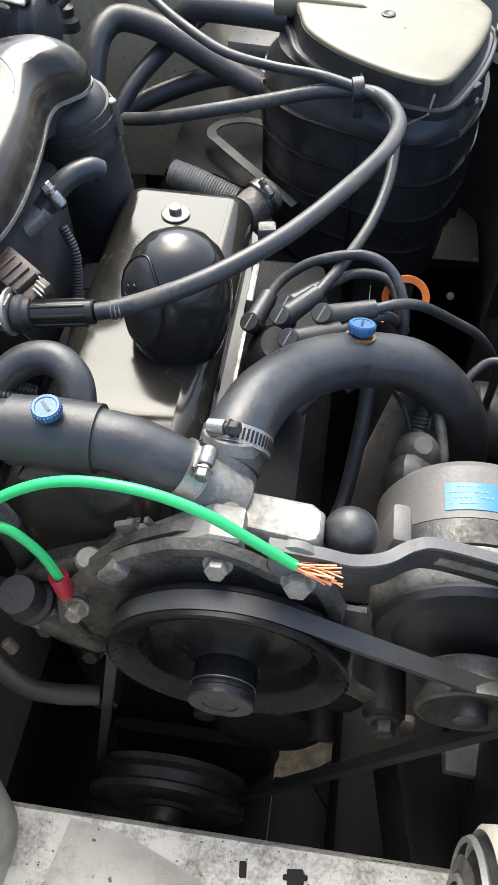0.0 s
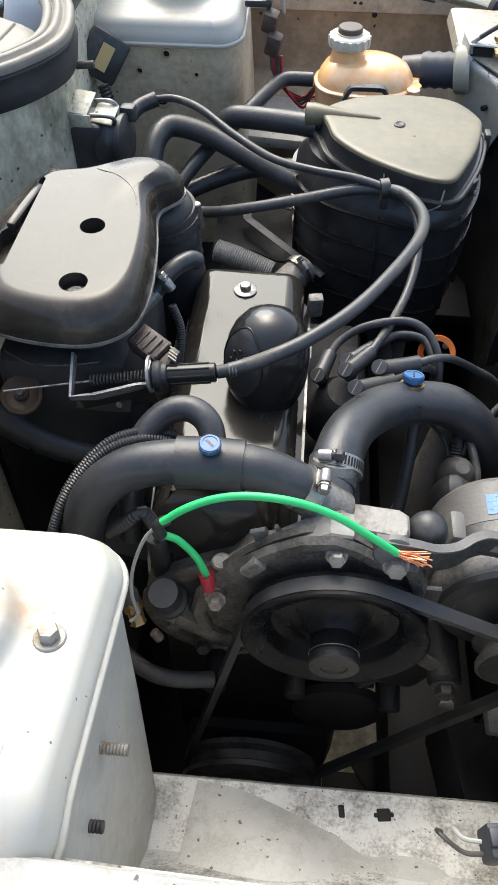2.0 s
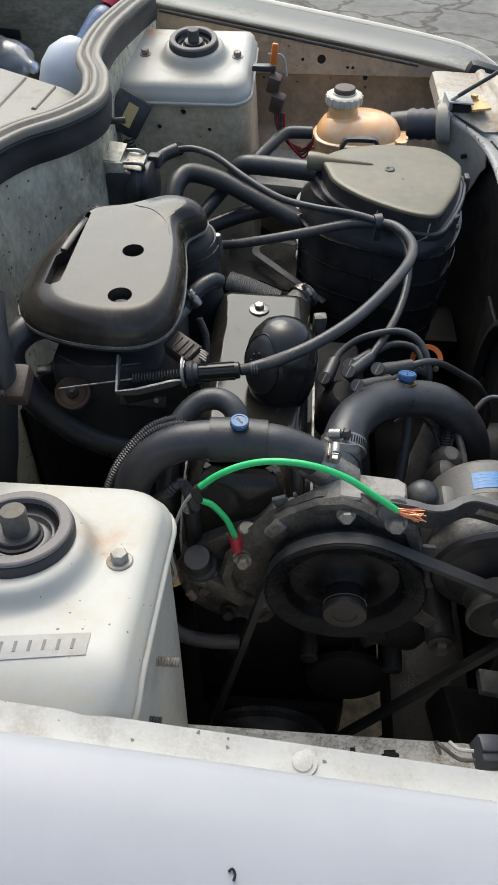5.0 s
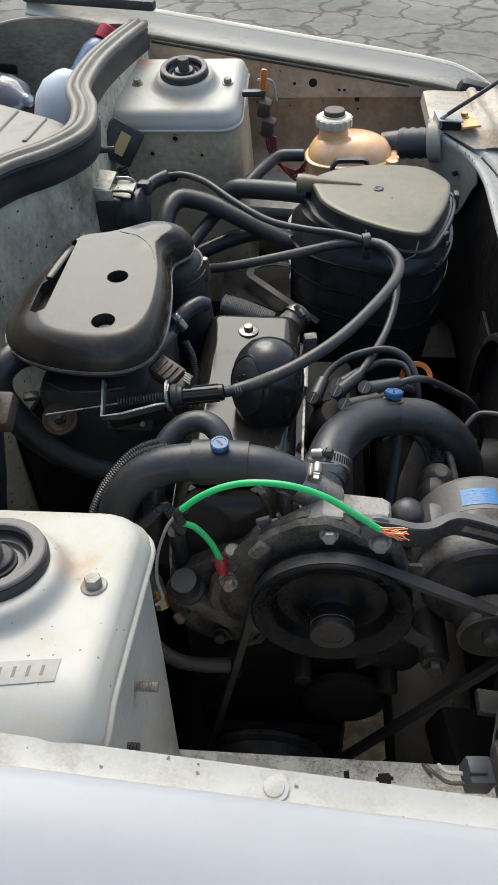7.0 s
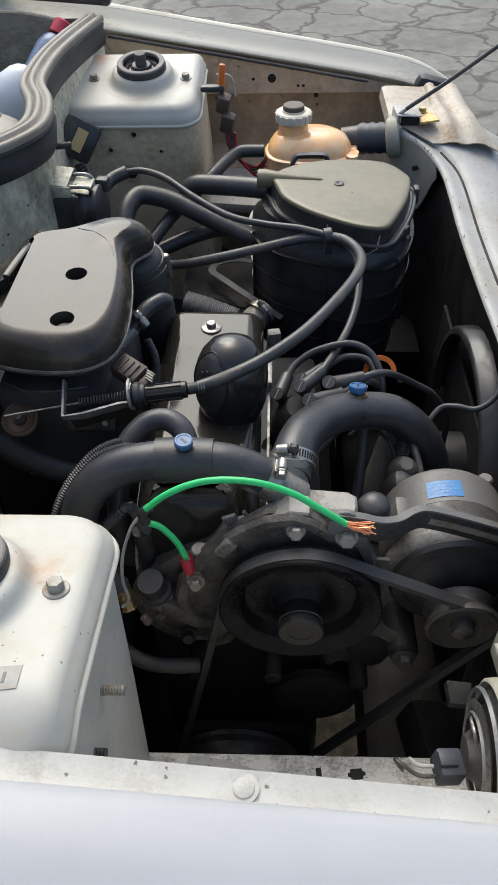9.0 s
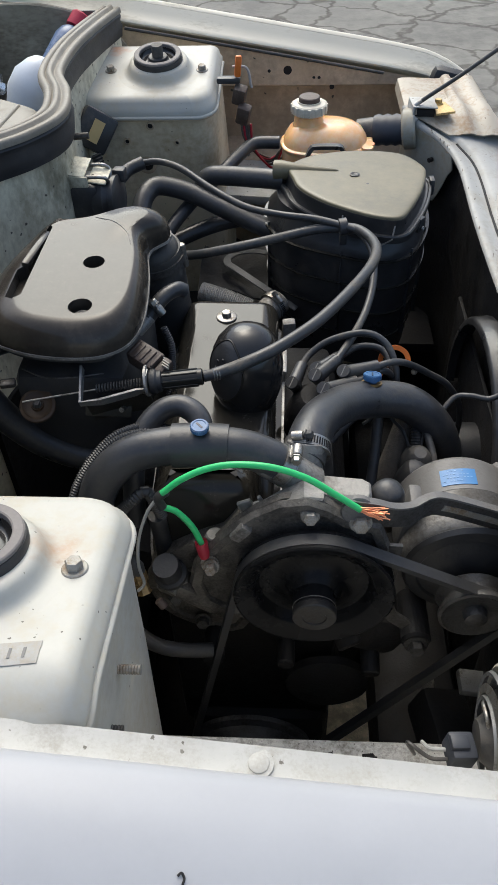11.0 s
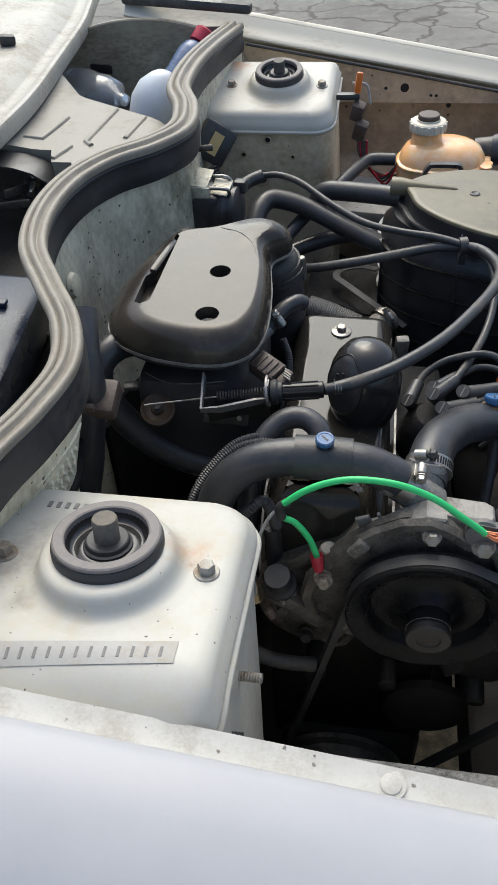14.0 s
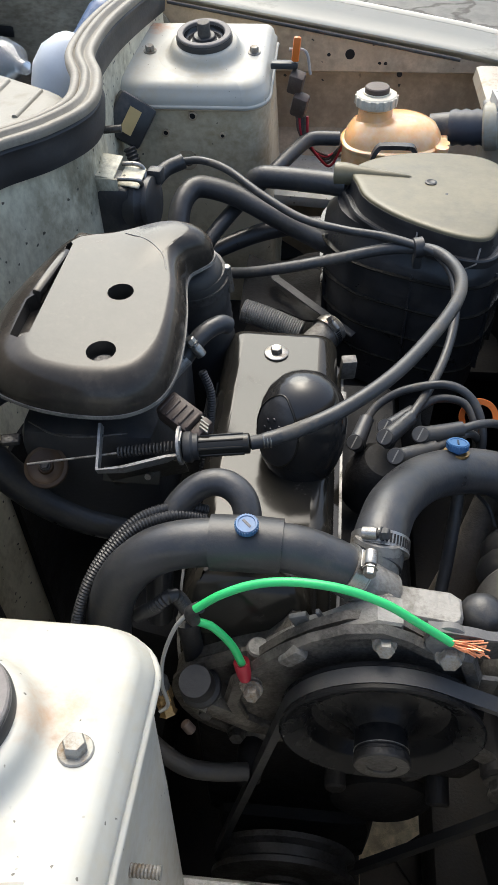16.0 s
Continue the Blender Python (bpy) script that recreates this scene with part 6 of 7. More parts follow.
    part("rim_lip", sweep([Vector(tilt(p.x, p.y, 0.9085)) for p in base], [(-0.0030, -0.0016), (0.0012, -0.0016), (0.0012, 0.0016), (-0.0022, 0.0016), (-0.0034, 0.0)], closed=True, up=(0, 0, 1)), M_wornrim, t, "worn pale rim of the cover", sharp=50)
    crease = smooth_path([(-0.250, 0.366, 0), (-0.226, 0.352, 0), (-0.208, 0.333, 0), (-0.200, 0.310, 0)], 6)
    part("crease", sweep([Vector(tilt(p.x, p.y, 0.9420 + swell(p.x, p.y))) for p in crease], circle(0.0005, 6), up=(0, 0, 1)), M_wornrim, t)
    part("recess_screw", lathe((-0.2355, 0.196, 0.9245), (0, 0, 1), [(0.0085, 0), (0.0085, 0.003), (0.0065, 0.004), (0.002, 0.003), (0, 0.003)], 20), M_alu, body, "screw in a recess")
    part("recess_screw", lathe((-0.3105, 0.222, 0.9255), (0, 0, 1), [(0.006, 0), (0.006, 0.003), (0.005, 0.004), (0, 0.003)], 20), M_darksteel, body)
    part("latch_bar", box((-0.3075, 0.304, 0.937), (0.0085, 0.072, 0.016), rot(0, 12, -7), 0.002), M_cover, t, "moulded latch bar")
    part("rear_foot", box((-0.292, 0.368, 0.935), (0.022, 0.016, 0.014), rot(0, 0, -20), 0.005), M_cover, t)
    # outlet elbow and rubber duct
    part("elbow", lathe((-0.196, 0.389, 0.905), (0.06, 0.12, -1), [(0.022, 0.000), (0.029, 0.003), (0.0335, 0.009), (0.036, 0.016), (0.0345, 0.019), (0.0370, 0.025), (0.0372, 0.034), (0.0355, 0.037), (0.0375, 0.043), (0.0375, 0.05)], 36), M_rubber2, t, "moulded outlet elbow", sharp=60)
    part("duct", corrugated([(-0.195, 0.392, 0.892), (-0.193, 0.398, 0.85), (-0.190, 0.404, 0.79), (-0.188, 0.410, 0.70)], 0.0378, 0.012, 0.02, 30), M_rubber2, t, "black rubber intake duct", sharp=60)
    c = part("duct_clip", lathe((-0.194, 0.394, 0.878), (0.06, 0.12, -1), [(0.0392, -0.005), (0.0402, -0.005), (0.0402, 0.005), (0.0392, 0.005)], 44), M_darksteel, t, "thin dark duct clip")
    part("clip_screw", cyl((-0.154, 0.400, 0.862), (-0.157, 0.398, 0.894), 0.0045, 14, bev=0.001), M_steel, c)
    # carburettor under the cover
    cb = thing("carburettor", (-0.25, 0.24, 0.80), "dark grimy carburettor body with linkages", "carburettor")
    part("flange", prism(out, [(0.018, 0.884), (0.014, 0.8845), (0.014, 0.904), (0.02, 0.905)]), M_rubber2, cb)
    part("body", box((-0.255, 0.26, 0.80), (0.13, 0.19, 0.14), None, 0.02), M_rubber2, cb)
    br = part("cable_bracket", sweep([(-0.238, 0.168, 0.880), (-0.236, 0.133, 0.860), (-0.215, 0.136, 0.861), (-0.180, 0.148, 0.864), (-0.168, 0.153, 0.866), (-0.168, 0.154, 0.886)], [(-0.0012, -0.006), (0.0012, -0.006), (0.0012, 0.006), (-0.0012, 0.006)], up=(0, -0.4, 1)), M_alu2, cb, "bent steel cable bracket")
    part("bracket_eye", lathe((-0.168, 0.156, 0.873), (1, 0.05, 0.1), [(0.0165, -0.0012), (0.0165, 0.0012), (0.008, 0.0012)], 26), M_alu2, br)
    coil = []
    for i in range(150):
        f = i / 149
        a = f * math.tau * 17
        coil.append((-0.222 + 0.052 * f, 0.150 + 0.006 * f + 0.0042 * math.cos(a), 0.866 + 0.006 * f + 0.0042 * math.sin(a)))
    part("return_spring", tube(coil, 0.0010, 6, 1), M_darksteel, br, "coiled return spring")
    part("inner_cable", cyl((-0.30, 0.140, 0.856), (-0.22, 0.150, 0.866), 0.0010, 8), M_steel, cb)
    qd = part("throttle_disc", lathe((-0.290, 0.152, 0.840), (0.1, -0.45, 0.85), [(0.016, -0.003), (0.019, -0.0025), (0.0165, 0.0), (0.019, 0.0025), (0.016, 0.003), (0.013, 0.001), (0.007, 0.001), (0.006, 0.004), (0, 0.004)], 34), M_ochre, cb, "brown grooved throttle quadrant")
    part("pivot_nut", hexbolt((-0.2895, 0.150, 0.844), (0.1, -0.45, 0.85), 0.004, 0.004, 1.2), M_darksteel, qd)
    part("bracket_web", sheet([[(-0.232 + 0.016 * i, 0.139 + 0.0045 * i + 0.006 * j, 0.8535 + 0.001 * i - 0.012 * j) for j in range(4)] for i in range(5)], 0.0016), M_lever, br, "olive-grey lower web of the bracket", sharp=40)
    part("link_rod", tube([(-0.306, 0.176, 0.872), (-0.280, 0.163, 0.871), (-0.250, 0.160, 0.873), (-0.215, 0.164, 0.876)], 0.0011, 6, 5), M_darksteel, cb)
    part("link_clip", box((-0.318, 0.158, 0.866), (0.016, 0.010, 0.006), rot(10, 0, 12), 0.0015), M_darksteel, cb)
    part("choke_lever", box((-0.215, 0.155, 0.832), (0.050, 0.004, 0.014), rot(-25, 8, 6), 0.0015), M_lever, cb, "dark steel choke lever")
    part("lever_pin", cyl((-0.198, 0.158, 0.834), (-0.199, 0.149, 0.838), 0.003, 12), M_steel, cb)
    part("plug_housing", box((-0.172, 0.184, 0.880), (0.036, 0.024, 0.020), rot(14, 10, -34), 0.003), M_brown, cb, "dusty brown connector block")
    for k in range(5):
        part("plug_rib", box((-0.184 + 0.0062 * k, 0.188 - 0.0042 * k, 0.8905 - 0.0008 * k), (0.0026, 0.018, 0.004), rot(14, 10, -34), 0.0008), M_brown, cb)
    part("terminal", box((-0.152, 0.170, 0.878), (0.010, 0.020, 0.014), rot(14, 10, -34), 0.002), M_brown, cb)
    for k in range(4):
        part("terminal_fin", box((-0.149, 0.164 + 0.004 * k, 0.885), (0.009, 0.0012, 0.003), rot(14, 10, -34), 0.0), M_beige, cb, "pale terminal fin")
    part("stub_hose", tube([(-0.185, 0.275, 0.868), (-0.172, 0.290, 0.881), (-0.162, 0.300, 0.886), (-0.152, 0.309, 0.886), (-0.146, 0.314, 0.881)], 0.0088, 16, 8), M_rubber, cb, "short bent rubber hose")
    part("stub_pipe", cyl((-0.205, 0.258, 0.852), (-0.182, 0.277, 0.870), 0.0085, 18, bev=0.001), M_alu2, cb)
    jubilee(cb, (-0.176, 0.284, 0.876), (0.7, 0.6, 0.4), 0.0102, (0.6, -0.6, 0.5), 0.007)
    part("wiring_conduit", corrugated([(-0.165, 0.262, 0.865), (-0.157, 0.255, 0.84), (-0.160, 0.240, 0.80), (-0.165, 0.22, 0.77)], 0.0040, 0.0026, 0.10), M_plastic, cb, "ribbed wiring conduit")


throttle_cover()


def throttle_cable():
    t = thing("throttle_cable", (-0.16, 0.157, 0.88), "black throttle cable looping to the air filter clip", "cable")
    a0, a1 = Vector((-0.158, 0.156, 0.872)), Vector((-0.110, 0.160, 0.876))
    ad = part("adjuster", cyl(a0, a1, 0.0088, 24, bev=0.001), M_gloss, t, "glossy black fluted cable adjuster")
    ax = (a1 - a0).normalized()
    fx, fy, fz = frame_of(ax)
    for k in range(8):
        d = fx * math.cos(k * math.tau / 8 + 0.3) + fy * math.sin(k * math.tau / 8 + 0.3)
        part("flute", box(a0.lerp(a1, 0.48) + d * 0.0088, (0.0022, 0.040, 0.0022), Matrix((ax.cross(d), ax, d)).transposed(), 0.0006), M_gloss, ad)
    part("collar", lathe((-0.160, 0.156, 0.872), (1, 0.08, 0.06), [(0.0125, -0.005), (0.0135, -0.003), (0.0135, 0.001), (0.0115, 0.003), (0.0115, 0.007), (0.009, 0.008)], 28), M_rubber2, t)
    part("stop", cyl((-0.110, 0.160, 0.876), (-0.098, 0.163, 0.877), 0.0060, 16, bev=0.001), M_rubber2, t)
    for k in range(3):
        part("ring", lathe((-0.0995 + 0.0028 * k, 0.1625 + 0.0006 * k, 0.8770), (1, 0.2, 0.04), [(0.0064, 0), (0.0069, 0.0007), (0.0064, 0.0014)], 20), M_steel, t)
    part("outer_sheath", tube([(-0.099, 0.1625, 0.877), (-0.072, 0.173, 0.881), (-0.034, 0.195, 0.887), (0.010, 0.240, 0.890), (0.048, 0.300, 0.890), (0.076, 0.360, 0.886), (0.0875, 0.412, 0.878), (0.084, 0.455, 0.870), (0.070, 0.485, 0.866), (0.050, 0.498, 0.862), (0.012, 0.502, 0.857), (-0.045, 0.492, 0.848), (-0.10, 0.486, 0.838), (-0.15, 0.50, 0.82), (-0.19, 0.53, 0.80)], 0.0066, 16, 8), M_cable, t)
    c = part("clip", lathe((0.050, 0.496, 0.8645), (0.9, 0.15, 0.1), [(0.0095, -0.006), (0.0115, -0.005), (0.0115, 0.005), (0.0095, 0.006)], 24), M_plastic, t, "black cable clip")
    part("clip_stem", box((0.052, 0.508, 0.846), (0.010, 0.016, 0.026), None, 0.002), M_plastic, c)


throttle_cable()


def ignition():
    t = thing("distributor", (0.004, 0.235, 0.77), "black distributor cap with five slotted rubber lead boots", "distributor")
    part("cap_body", lathe((0.002, 0.240, 0.73), (0.2, -0.1, 1), [(0.030, 0), (0.032, 0.03), (0.028, 0.050), (0.020, 0.058), (0, 0.060)], 32), M_oily_shade, t)
    boots = [((-0.022, 0.247, 0.800), (0.010, 0.030, 0.006)), ((0.004, 0.232, 0.824), (0.024, 0.030, 0.001)), ((0.006, 0.252, 0.818), (0.026, 0.026, 0.000)), ((0.036, 0.231, 0.831), (0.038, 0.012, 0.001)), ((0.013, 0.206, 0.826), (0.036, 0.016, 0.000))]
    for p, d in boots:
        p, d = Vector(p) + Vector((0.007, 0, -0.006)), Vector(d)
        b = part("lead_boot", tube([p - d * 0.05, p + d * 0.4, p + d], 0.0088, 16, 4, scale=lambda f: 1.0 - 0.16 * f), M_rubber, t, "grey-black rubber lead boot")
        cap = Vector((-0.30, -0.50, 0.8)).normalized()
        p = p + cap * 0.004
        part("boot_head", lathe(p - cap * 0.012, cap, [(0.0072, -0.004), (0.0076, 0.008), (0.0082, 0.012), (0.0082, 0.0155), (0.0074, 0.0168), (0, 0.0168)], 24), M_rubber, b)
        x, y, z = frame_of(cap)
        part("screw_slot", box(p + cap * 0.0048, (0.0012, 0.0125, 0.0006), Matrix((x, y, z)).transposed(), 0), M_mark, b)
    leads = [
        ("ignition_lead", "black ignition lead arching over the radiator hose", [(-0.014, 0.275, 0.804), (0.001, 0.290, 0.812), (0.028, 0.296, 0.826), (0.069, 0.292, 0.837), (0.094, 0.282, 0.828), (0.106, 0.262, 0.805), (0.106, 0.245, 0.77)]),
        ("ignition_lead", "black ignition lead behind the radiator hose", [(0.074, 0.243, 0.832), (0.095, 0.252, 0.829), (0.118, 0.268, 0.812), (0.150, 0.285, 0.782), (0.180, 0.298, 0.752), (0.205, 0.31, 0.70), (0.21, 0.32, 0.62)]),
        ("ignition_lead", "short black ignition lead", [(0.049, 0.222, 0.826), (0.070, 0.236, 0.824), (0.090, 0.25, 0.815), (0.11, 0.27, 0.78)]),
        ("ignition_lead", "black ignition lead curving to the block", [(0.032, 0.278, 0.818), (0.060, 0.300, 0.815), (0.090, 0.300, 0.808), (0.104, 0.280, 0.79), (0.11, 0.27, 0.75)]),
        ("coil_lead", "black coil lead rising to the cable clip", [(0.028, 0.262, 0.825), (0.050, 0.300, 0.828), (0.072, 0.350, 0.832), (0.086, 0.400, 0.842), (0.086, 0.445, 0.856), (0.072, 0.480, 0.864), (0.050, 0.492, 0.868), (0.012, 0.508, 0.870), (-0.035, 0.520, 0.870), (-0.085, 0.540, 0.872), (-0.135, 0.575, 0.882), (-0.180, 0.612, 0.894), (-0.215, 0.632, 0.896), (-0.245, 0.640, 0.890)]),
    ]
    for n, lab, pts in leads:
        pts = [(x + 0.007 * max(0, 1 - i / 3), y, z - 0.006 * max(0, 1 - i / 3)) for i, (x, y, z) in enumerate(pts)]
        part("lead", tube(pts, 0.0042 if n == "ignition_lead" else 0.0048, 12, 8), M_cable, thing(n, pts[0], lab, "lead", "ignition leads"))
    o = thing("cable_tie", (0.121, 0.300, 0.79), "bright orange plastic cable tie looped round a lead", "cable tie")
    ring = [(0.108 + 0.017 * math.cos(a), 0.295 + 0.010 * math.sin(a), 0.793 + 0.013 * math.sin(a)) for a in [radians(-20 + 25 * k) for k in range(10)]] + [(0.088, 0.268, 0.790)]
    part("loop", sweep(smooth_path(ring, 4), [(-0.003, -0.0006), (0.003, -0.0006), (0.003, 0.0006), (-0.003, 0.0006)]), M_orange, o)


ignition()


def earth_cable():
    t = thing("green_cable", (-0.13, 0.0, 0.87), "bright green cable with a frayed bare copper end", "cable")
    part("sheath", tube([(-0.133, 0.000, 0.872), (-0.115, 0.003, 0.887), (-0.092, 0.006, 0.898), (-0.066, 0.006, 0.904), (-0.034, 0.004, 0.903), (-0.004, 0.001, 0.893), (0.020, -0.002, 0.877), (0.044, -0.004, 0.859)], 0.0031, 14, 8), M_green, t)
    rng = random.Random(4)
    for k in range(22):
        a = rng.uniform(0, math.tau)
        r = rng.uniform(0.0, 0.0022)
        s = Vector((0.042, -0.0042 + r * math.cos(a), 0.8600 + r * math.sin(a)))
        e = Vector((0.067 + rng.uniform(-0.007, 0.004), -0.004 + rng.uniform(-0.006, 0.005), 0.855 + rng.uniform(-0.006, 0.005)))
        m = s.lerp(e, 0.5) + Vector((0, rng.uniform(-0.002, 0.002), rng.uniform(-0.002, 0.002)))
        part("copper_strand", tube([s, m, e], 0.00055, 6, 5), M_copper, t, "bare copper strand")
    u = thing("green_cable", (-0.13, 0.004, 0.848), "short green cable with a red crimp sleeve on a bolt", "cable")
    part("sheath", tube([(-0.134, 0.006, 0.846), (-0.123, 0.005, 0.841), (-0.110, 0.002, 0.824), (-0.102, -0.002, 0.804)], 0.0031, 14, 8), M_green, u)
    part("crimp_sleeve", lathe((-0.1025, -0.0015, 0.806), (0.16, -0.22, -1), [(0.0034, 0.004), (0.0056, 0.001), (0.0060, 0.0), (0.0062, 0.001), (0.0056, 0.014), (0.0046, 0.019)], 20), M_red, u, "red plastic crimp sleeve")
    part("eyelet", lathe((-0.0955, -0.004, 0.776), (0, -0.9, 0.37), [(0.009, 0), (0.009, 0.0014), (0.004, 0.0014)], 20), M_steel, u)
    w = thing("cable_joint", (-0.137, 0.002, 0.86), "black taped joint where the green cables meet", "cable joint")
    part("tape", tube([(-0.130, 0.002, 0.872), (-0.138, 0.003, 0.862), (-0.136, 0.005, 0.848)], 0.0045, 12, 5), M_rubber2, w)
    g = thing("grey_wire", (-0.14, 0.0, 0.86), "thin bare grey wire looping down", "wire")
    part("wire", tube([(-0.139, 0.003, 0.862), (-0.150, -0.001, 0.845), (-0.160, -0.008, 0.815), (-0.163, -0.014, 0.785), (-0.160, -0.018, 0.760), (-0.167, -0.020, 0.750)], 0.0016, 8, 8), M_wire, g)


earth_cable()


def side_sensors():
    t = thing("temperature_sender", (-0.14, 0.0, 0.74), "black capped sender screwed into the housing", "sender")
    part("cap", lathe((-0.1385, 0.010, 0.735), (-0.10, -0.30, 1.0), [(0.016, 0), (0.017, 0.002), (0.017, 0.008), (0.0135, 0.010), (0.0142, 0.026), (0.013, 0.030), (0, 0.0305)], 26), M_rubber2, t)
    part("base", lathe((-0.1385, 0.014, 0.722), (-0.10, -0.30, 1.0), [(0.018, 0), (0.018, 0.012), (0.015, 0.014)], 6), M_alu, t, "aluminium hexagon base")
    u = thing("wire_connector", (-0.147, -0.02, 0.735), "small dark red wire connector", "connector")
    part("shell", cyl((-0.148, -0.022, 0.738), (-0.142, -0.025, 0.730), 0.0045, 12, bev=0.001), M_brown, u)
    b = thing("brass_union", (-0.165, -0.012, 0.745), "brass hose union with a hexagon", "union")
    part("hexagon", lathe((-0.168, -0.006, 0.760), (0.3, -0.5, -0.8), [(0.0085, 0), (0.0085, 0.010), (0.007, 0.011), (0.0065, 0.020), (0.008, 0.022)], 6), M_brass, b)
    part("barb", lathe((-0.168, -0.006, 0.760), (-0.3, 0.3, 0.9), [(0.008, 0), (0.009, 0.008), (0.007, 0.012), (0.007, 0.022)], 16), M_plastic, b)
    for pts, r in (([(-0.19, 0.035, 0.80), (-0.170, 0.026, 0.83), (-0.155, 0.03, 0.84), (-0.145, 0.035, 0.80)], 0.0055),):
        part("conduit", corrugated(pts, r, 0.0032, 0.09), M_plastic, thing("wiring_conduit", pts[0], "black ribbed wiring conduit", "conduit"))
    c = thing("wiring_conduit", (-0.20, 0.06, 0.85), "pair of black ribbed wiring conduits beside the hose", "conduit")
    for o in (0.0, 0.009):
        part("conduit", corrugated([(-0.140, 0.098 + o, 0.850), (-0.162, 0.090 + o, 0.862), (-0.190, 0.074 + o, 0.864), (-0.212, 0.052 + o, 0.852), (-0.227, 0.030 + o, 0.832), (-0.235, 0.012 + o, 0.80), (-0.238, 0.004 + o, 0.74)], 0.0041, 0.0025, 0.10), M_plastic, c)
    h = hose("oil_hose", "dull black hose low beside the engine", [(-0.20, 0.0, 0.665), (-0.16, -0.022, 0.655), (-0.13, -0.024, 0.648), (-0.10, -0.018, 0.64)], 0.008, M_rubber2)
    pv = thing("dipstick_wire", (-0.15, 0.03, 0.80), "dark wiring behind the housing", "wiring")
    part("strand", tube([(-0.150, 0.035, 0.80), (-0.148, 0.035, 0.74), (-0.152, 0.03, 0.66)], 0.009, 12, 6), M_rubber2, pv)


side_sensors()


def behind_hose():
    """Wiring and parts seen under the arch of the radiator hose."""
    t = thing("braided_sleeve", (0.105, 0.19, 0.66), "frayed brown braided cable sleeve", "cable sleeve")
    part("sleeve", tube([(0.126, 0.245, 0.775), (0.119, 0.225, 0.745), (0.104, 0.19, 0.70), (0.088, 0.165, 0.64)], 0.022, 22, 8, scale=lambda f: 0.45 + 0.65 * f), M_braid, t)
    part("cap", lathe((0.124, 0.17, 0.735), (0.1, -0.3, 1), [(0.018, 0), (0.018, 0.020), (0.012, 0.032), (0.007, 0.036)], 22), M_plastic, t)
    c = thing("wiring_conduit", (0.127, 0.21, 0.76), "black ribbed wiring conduit above the alternator", "conduit")
    part("conduit", corrugated([(0.112, 0.235, 0.785), (0.124, 0.225, 0.78), (0.128, 0.205, 0.765), (0.127, 0.185, 0.745)], 0.0060, 0.0032, 0.09), M_plastic, c)
    h = hose("fuel_hose", "thin printed black hose dropping behind the housing", [(0.085, 0.222, 0.79), (0.083, 0.205, 0.765), (0.080, 0.18, 0.735), (0.074, 0.15, 0.70), (0.062, 0.115, 0.68), (0.045, 0.10, 0.66)], 0.0062, M_rubber)
    for k, pts in enumerate(([(0.03, 0.20, 0.745), (0.05, 0.215, 0.762), (0.075, 0.232, 0.775), (0.098, 0.245, 0.788)], [(0.10, 0.245, 0.785), (0.115, 0.235, 0.775), (0.132, 0.215, 0.765), (0.142, 0.185, 0.76), (0.146, 0.155, 0.74), (0.14, 0.14, 0.70)])):
        part("wire_run", tube(pts, 0.0045, 10, 8), M_plastic, thing("wire_loom", pts[0], "black taped wiring loom", "wiring"))
    for k, pts in enumerate(([(0.096, 0.238, 0.800), (0.104, 0.224, 0.786), (0.118, 0.210, 0.780), (0.132, 0.205, 0.770)], [(0.098, 0.240, 0.795), (0.112, 0.232, 0.792), (0.128, 0.222, 0.784), (0.137, 0.206, 0.768), (0.134, 0.190, 0.752)], [(0.066, 0.205, 0.770), (0.080, 0.214, 0.776), (0.094, 0.226, 0.786), (0.104, 0.238, 0.800)], [(0.088, 0.222, 0.784), (0.100, 0.215, 0.770), (0.112, 0.200, 0.765), (0.120, 0.190, 0.750)])):
        part("strand", tube(pts, 0.0019, 8, 8), M_plastic, thing("thin_wire", pts[0], "thin black wire under the radiator hose", "wire", "wires under the hose"))
    b = thing("engine_side_bracket", (0.02, 0.36, 0.76), "small bright metal bracket beside the valve cover", "bracket")
    part("plate", box((-0.022, 0.395, 0.768), (0.017, 0.012, 0.030), rot(10, 0, 10), 0.002), M_alu, b)
    part("plate", box((-0.028, 0.330, 0.757), (0.006, 0.050, 0.020), rot(0, 10, 0), 0.001), M_alu2, b)
    a = thing("corrugated_pipe", (-0.12, 0.55, 0.70), "pale grey corrugated foil pipe behind the valve cover", "pipe")
    part("pipe", corrugated([(-0.165, 0.605, 0.690), (-0.13, 0.595, 0.685), (-0.082, 0.582, 0.672)], 0.0160, 0.0032, 0.04, 24), M_alu2, a, sharp=60)
    e = thing("thermostat_neck", (-0.05, 0.53, 0.68), "dull aluminium pipe stub with a clip", "pipe stub")
    part("stub", cyl((-0.075, 0.50, 0.70), (-0.035, 0.545, 0.715), 0.020, 24, bev=0.003), M_alu, e)
    jubilee(e, (-0.045, 0.535, 0.712), (0.65, 0.7, 0.2), 0.0212, (0.3, -0.6, 0.8), 0.010)
    g = thing("gear_linkage_plate", (-0.10, 0.66, 0.66), "grey pressed steel bracket behind the engine", "bracket")
    part("plate", sheet([[(-0.17 + 0.03 * i, 0.60 + 0.05 * j, 0.69 + 0.012 * math.sin(1.3 * i + j)) for i in range(5)] for j in range(4)], 0.003), M_oily_shade, g)
    arc = [(-0.085 + 0.040 * math.cos(a), 0.665 + 0.030 * math.sin(a), 0.712) for a in [radians(50 + 22 * k) for k in range(9)]] + [(-0.06, 0.60, 0.70), (-0.01, 0.565, 0.685)]
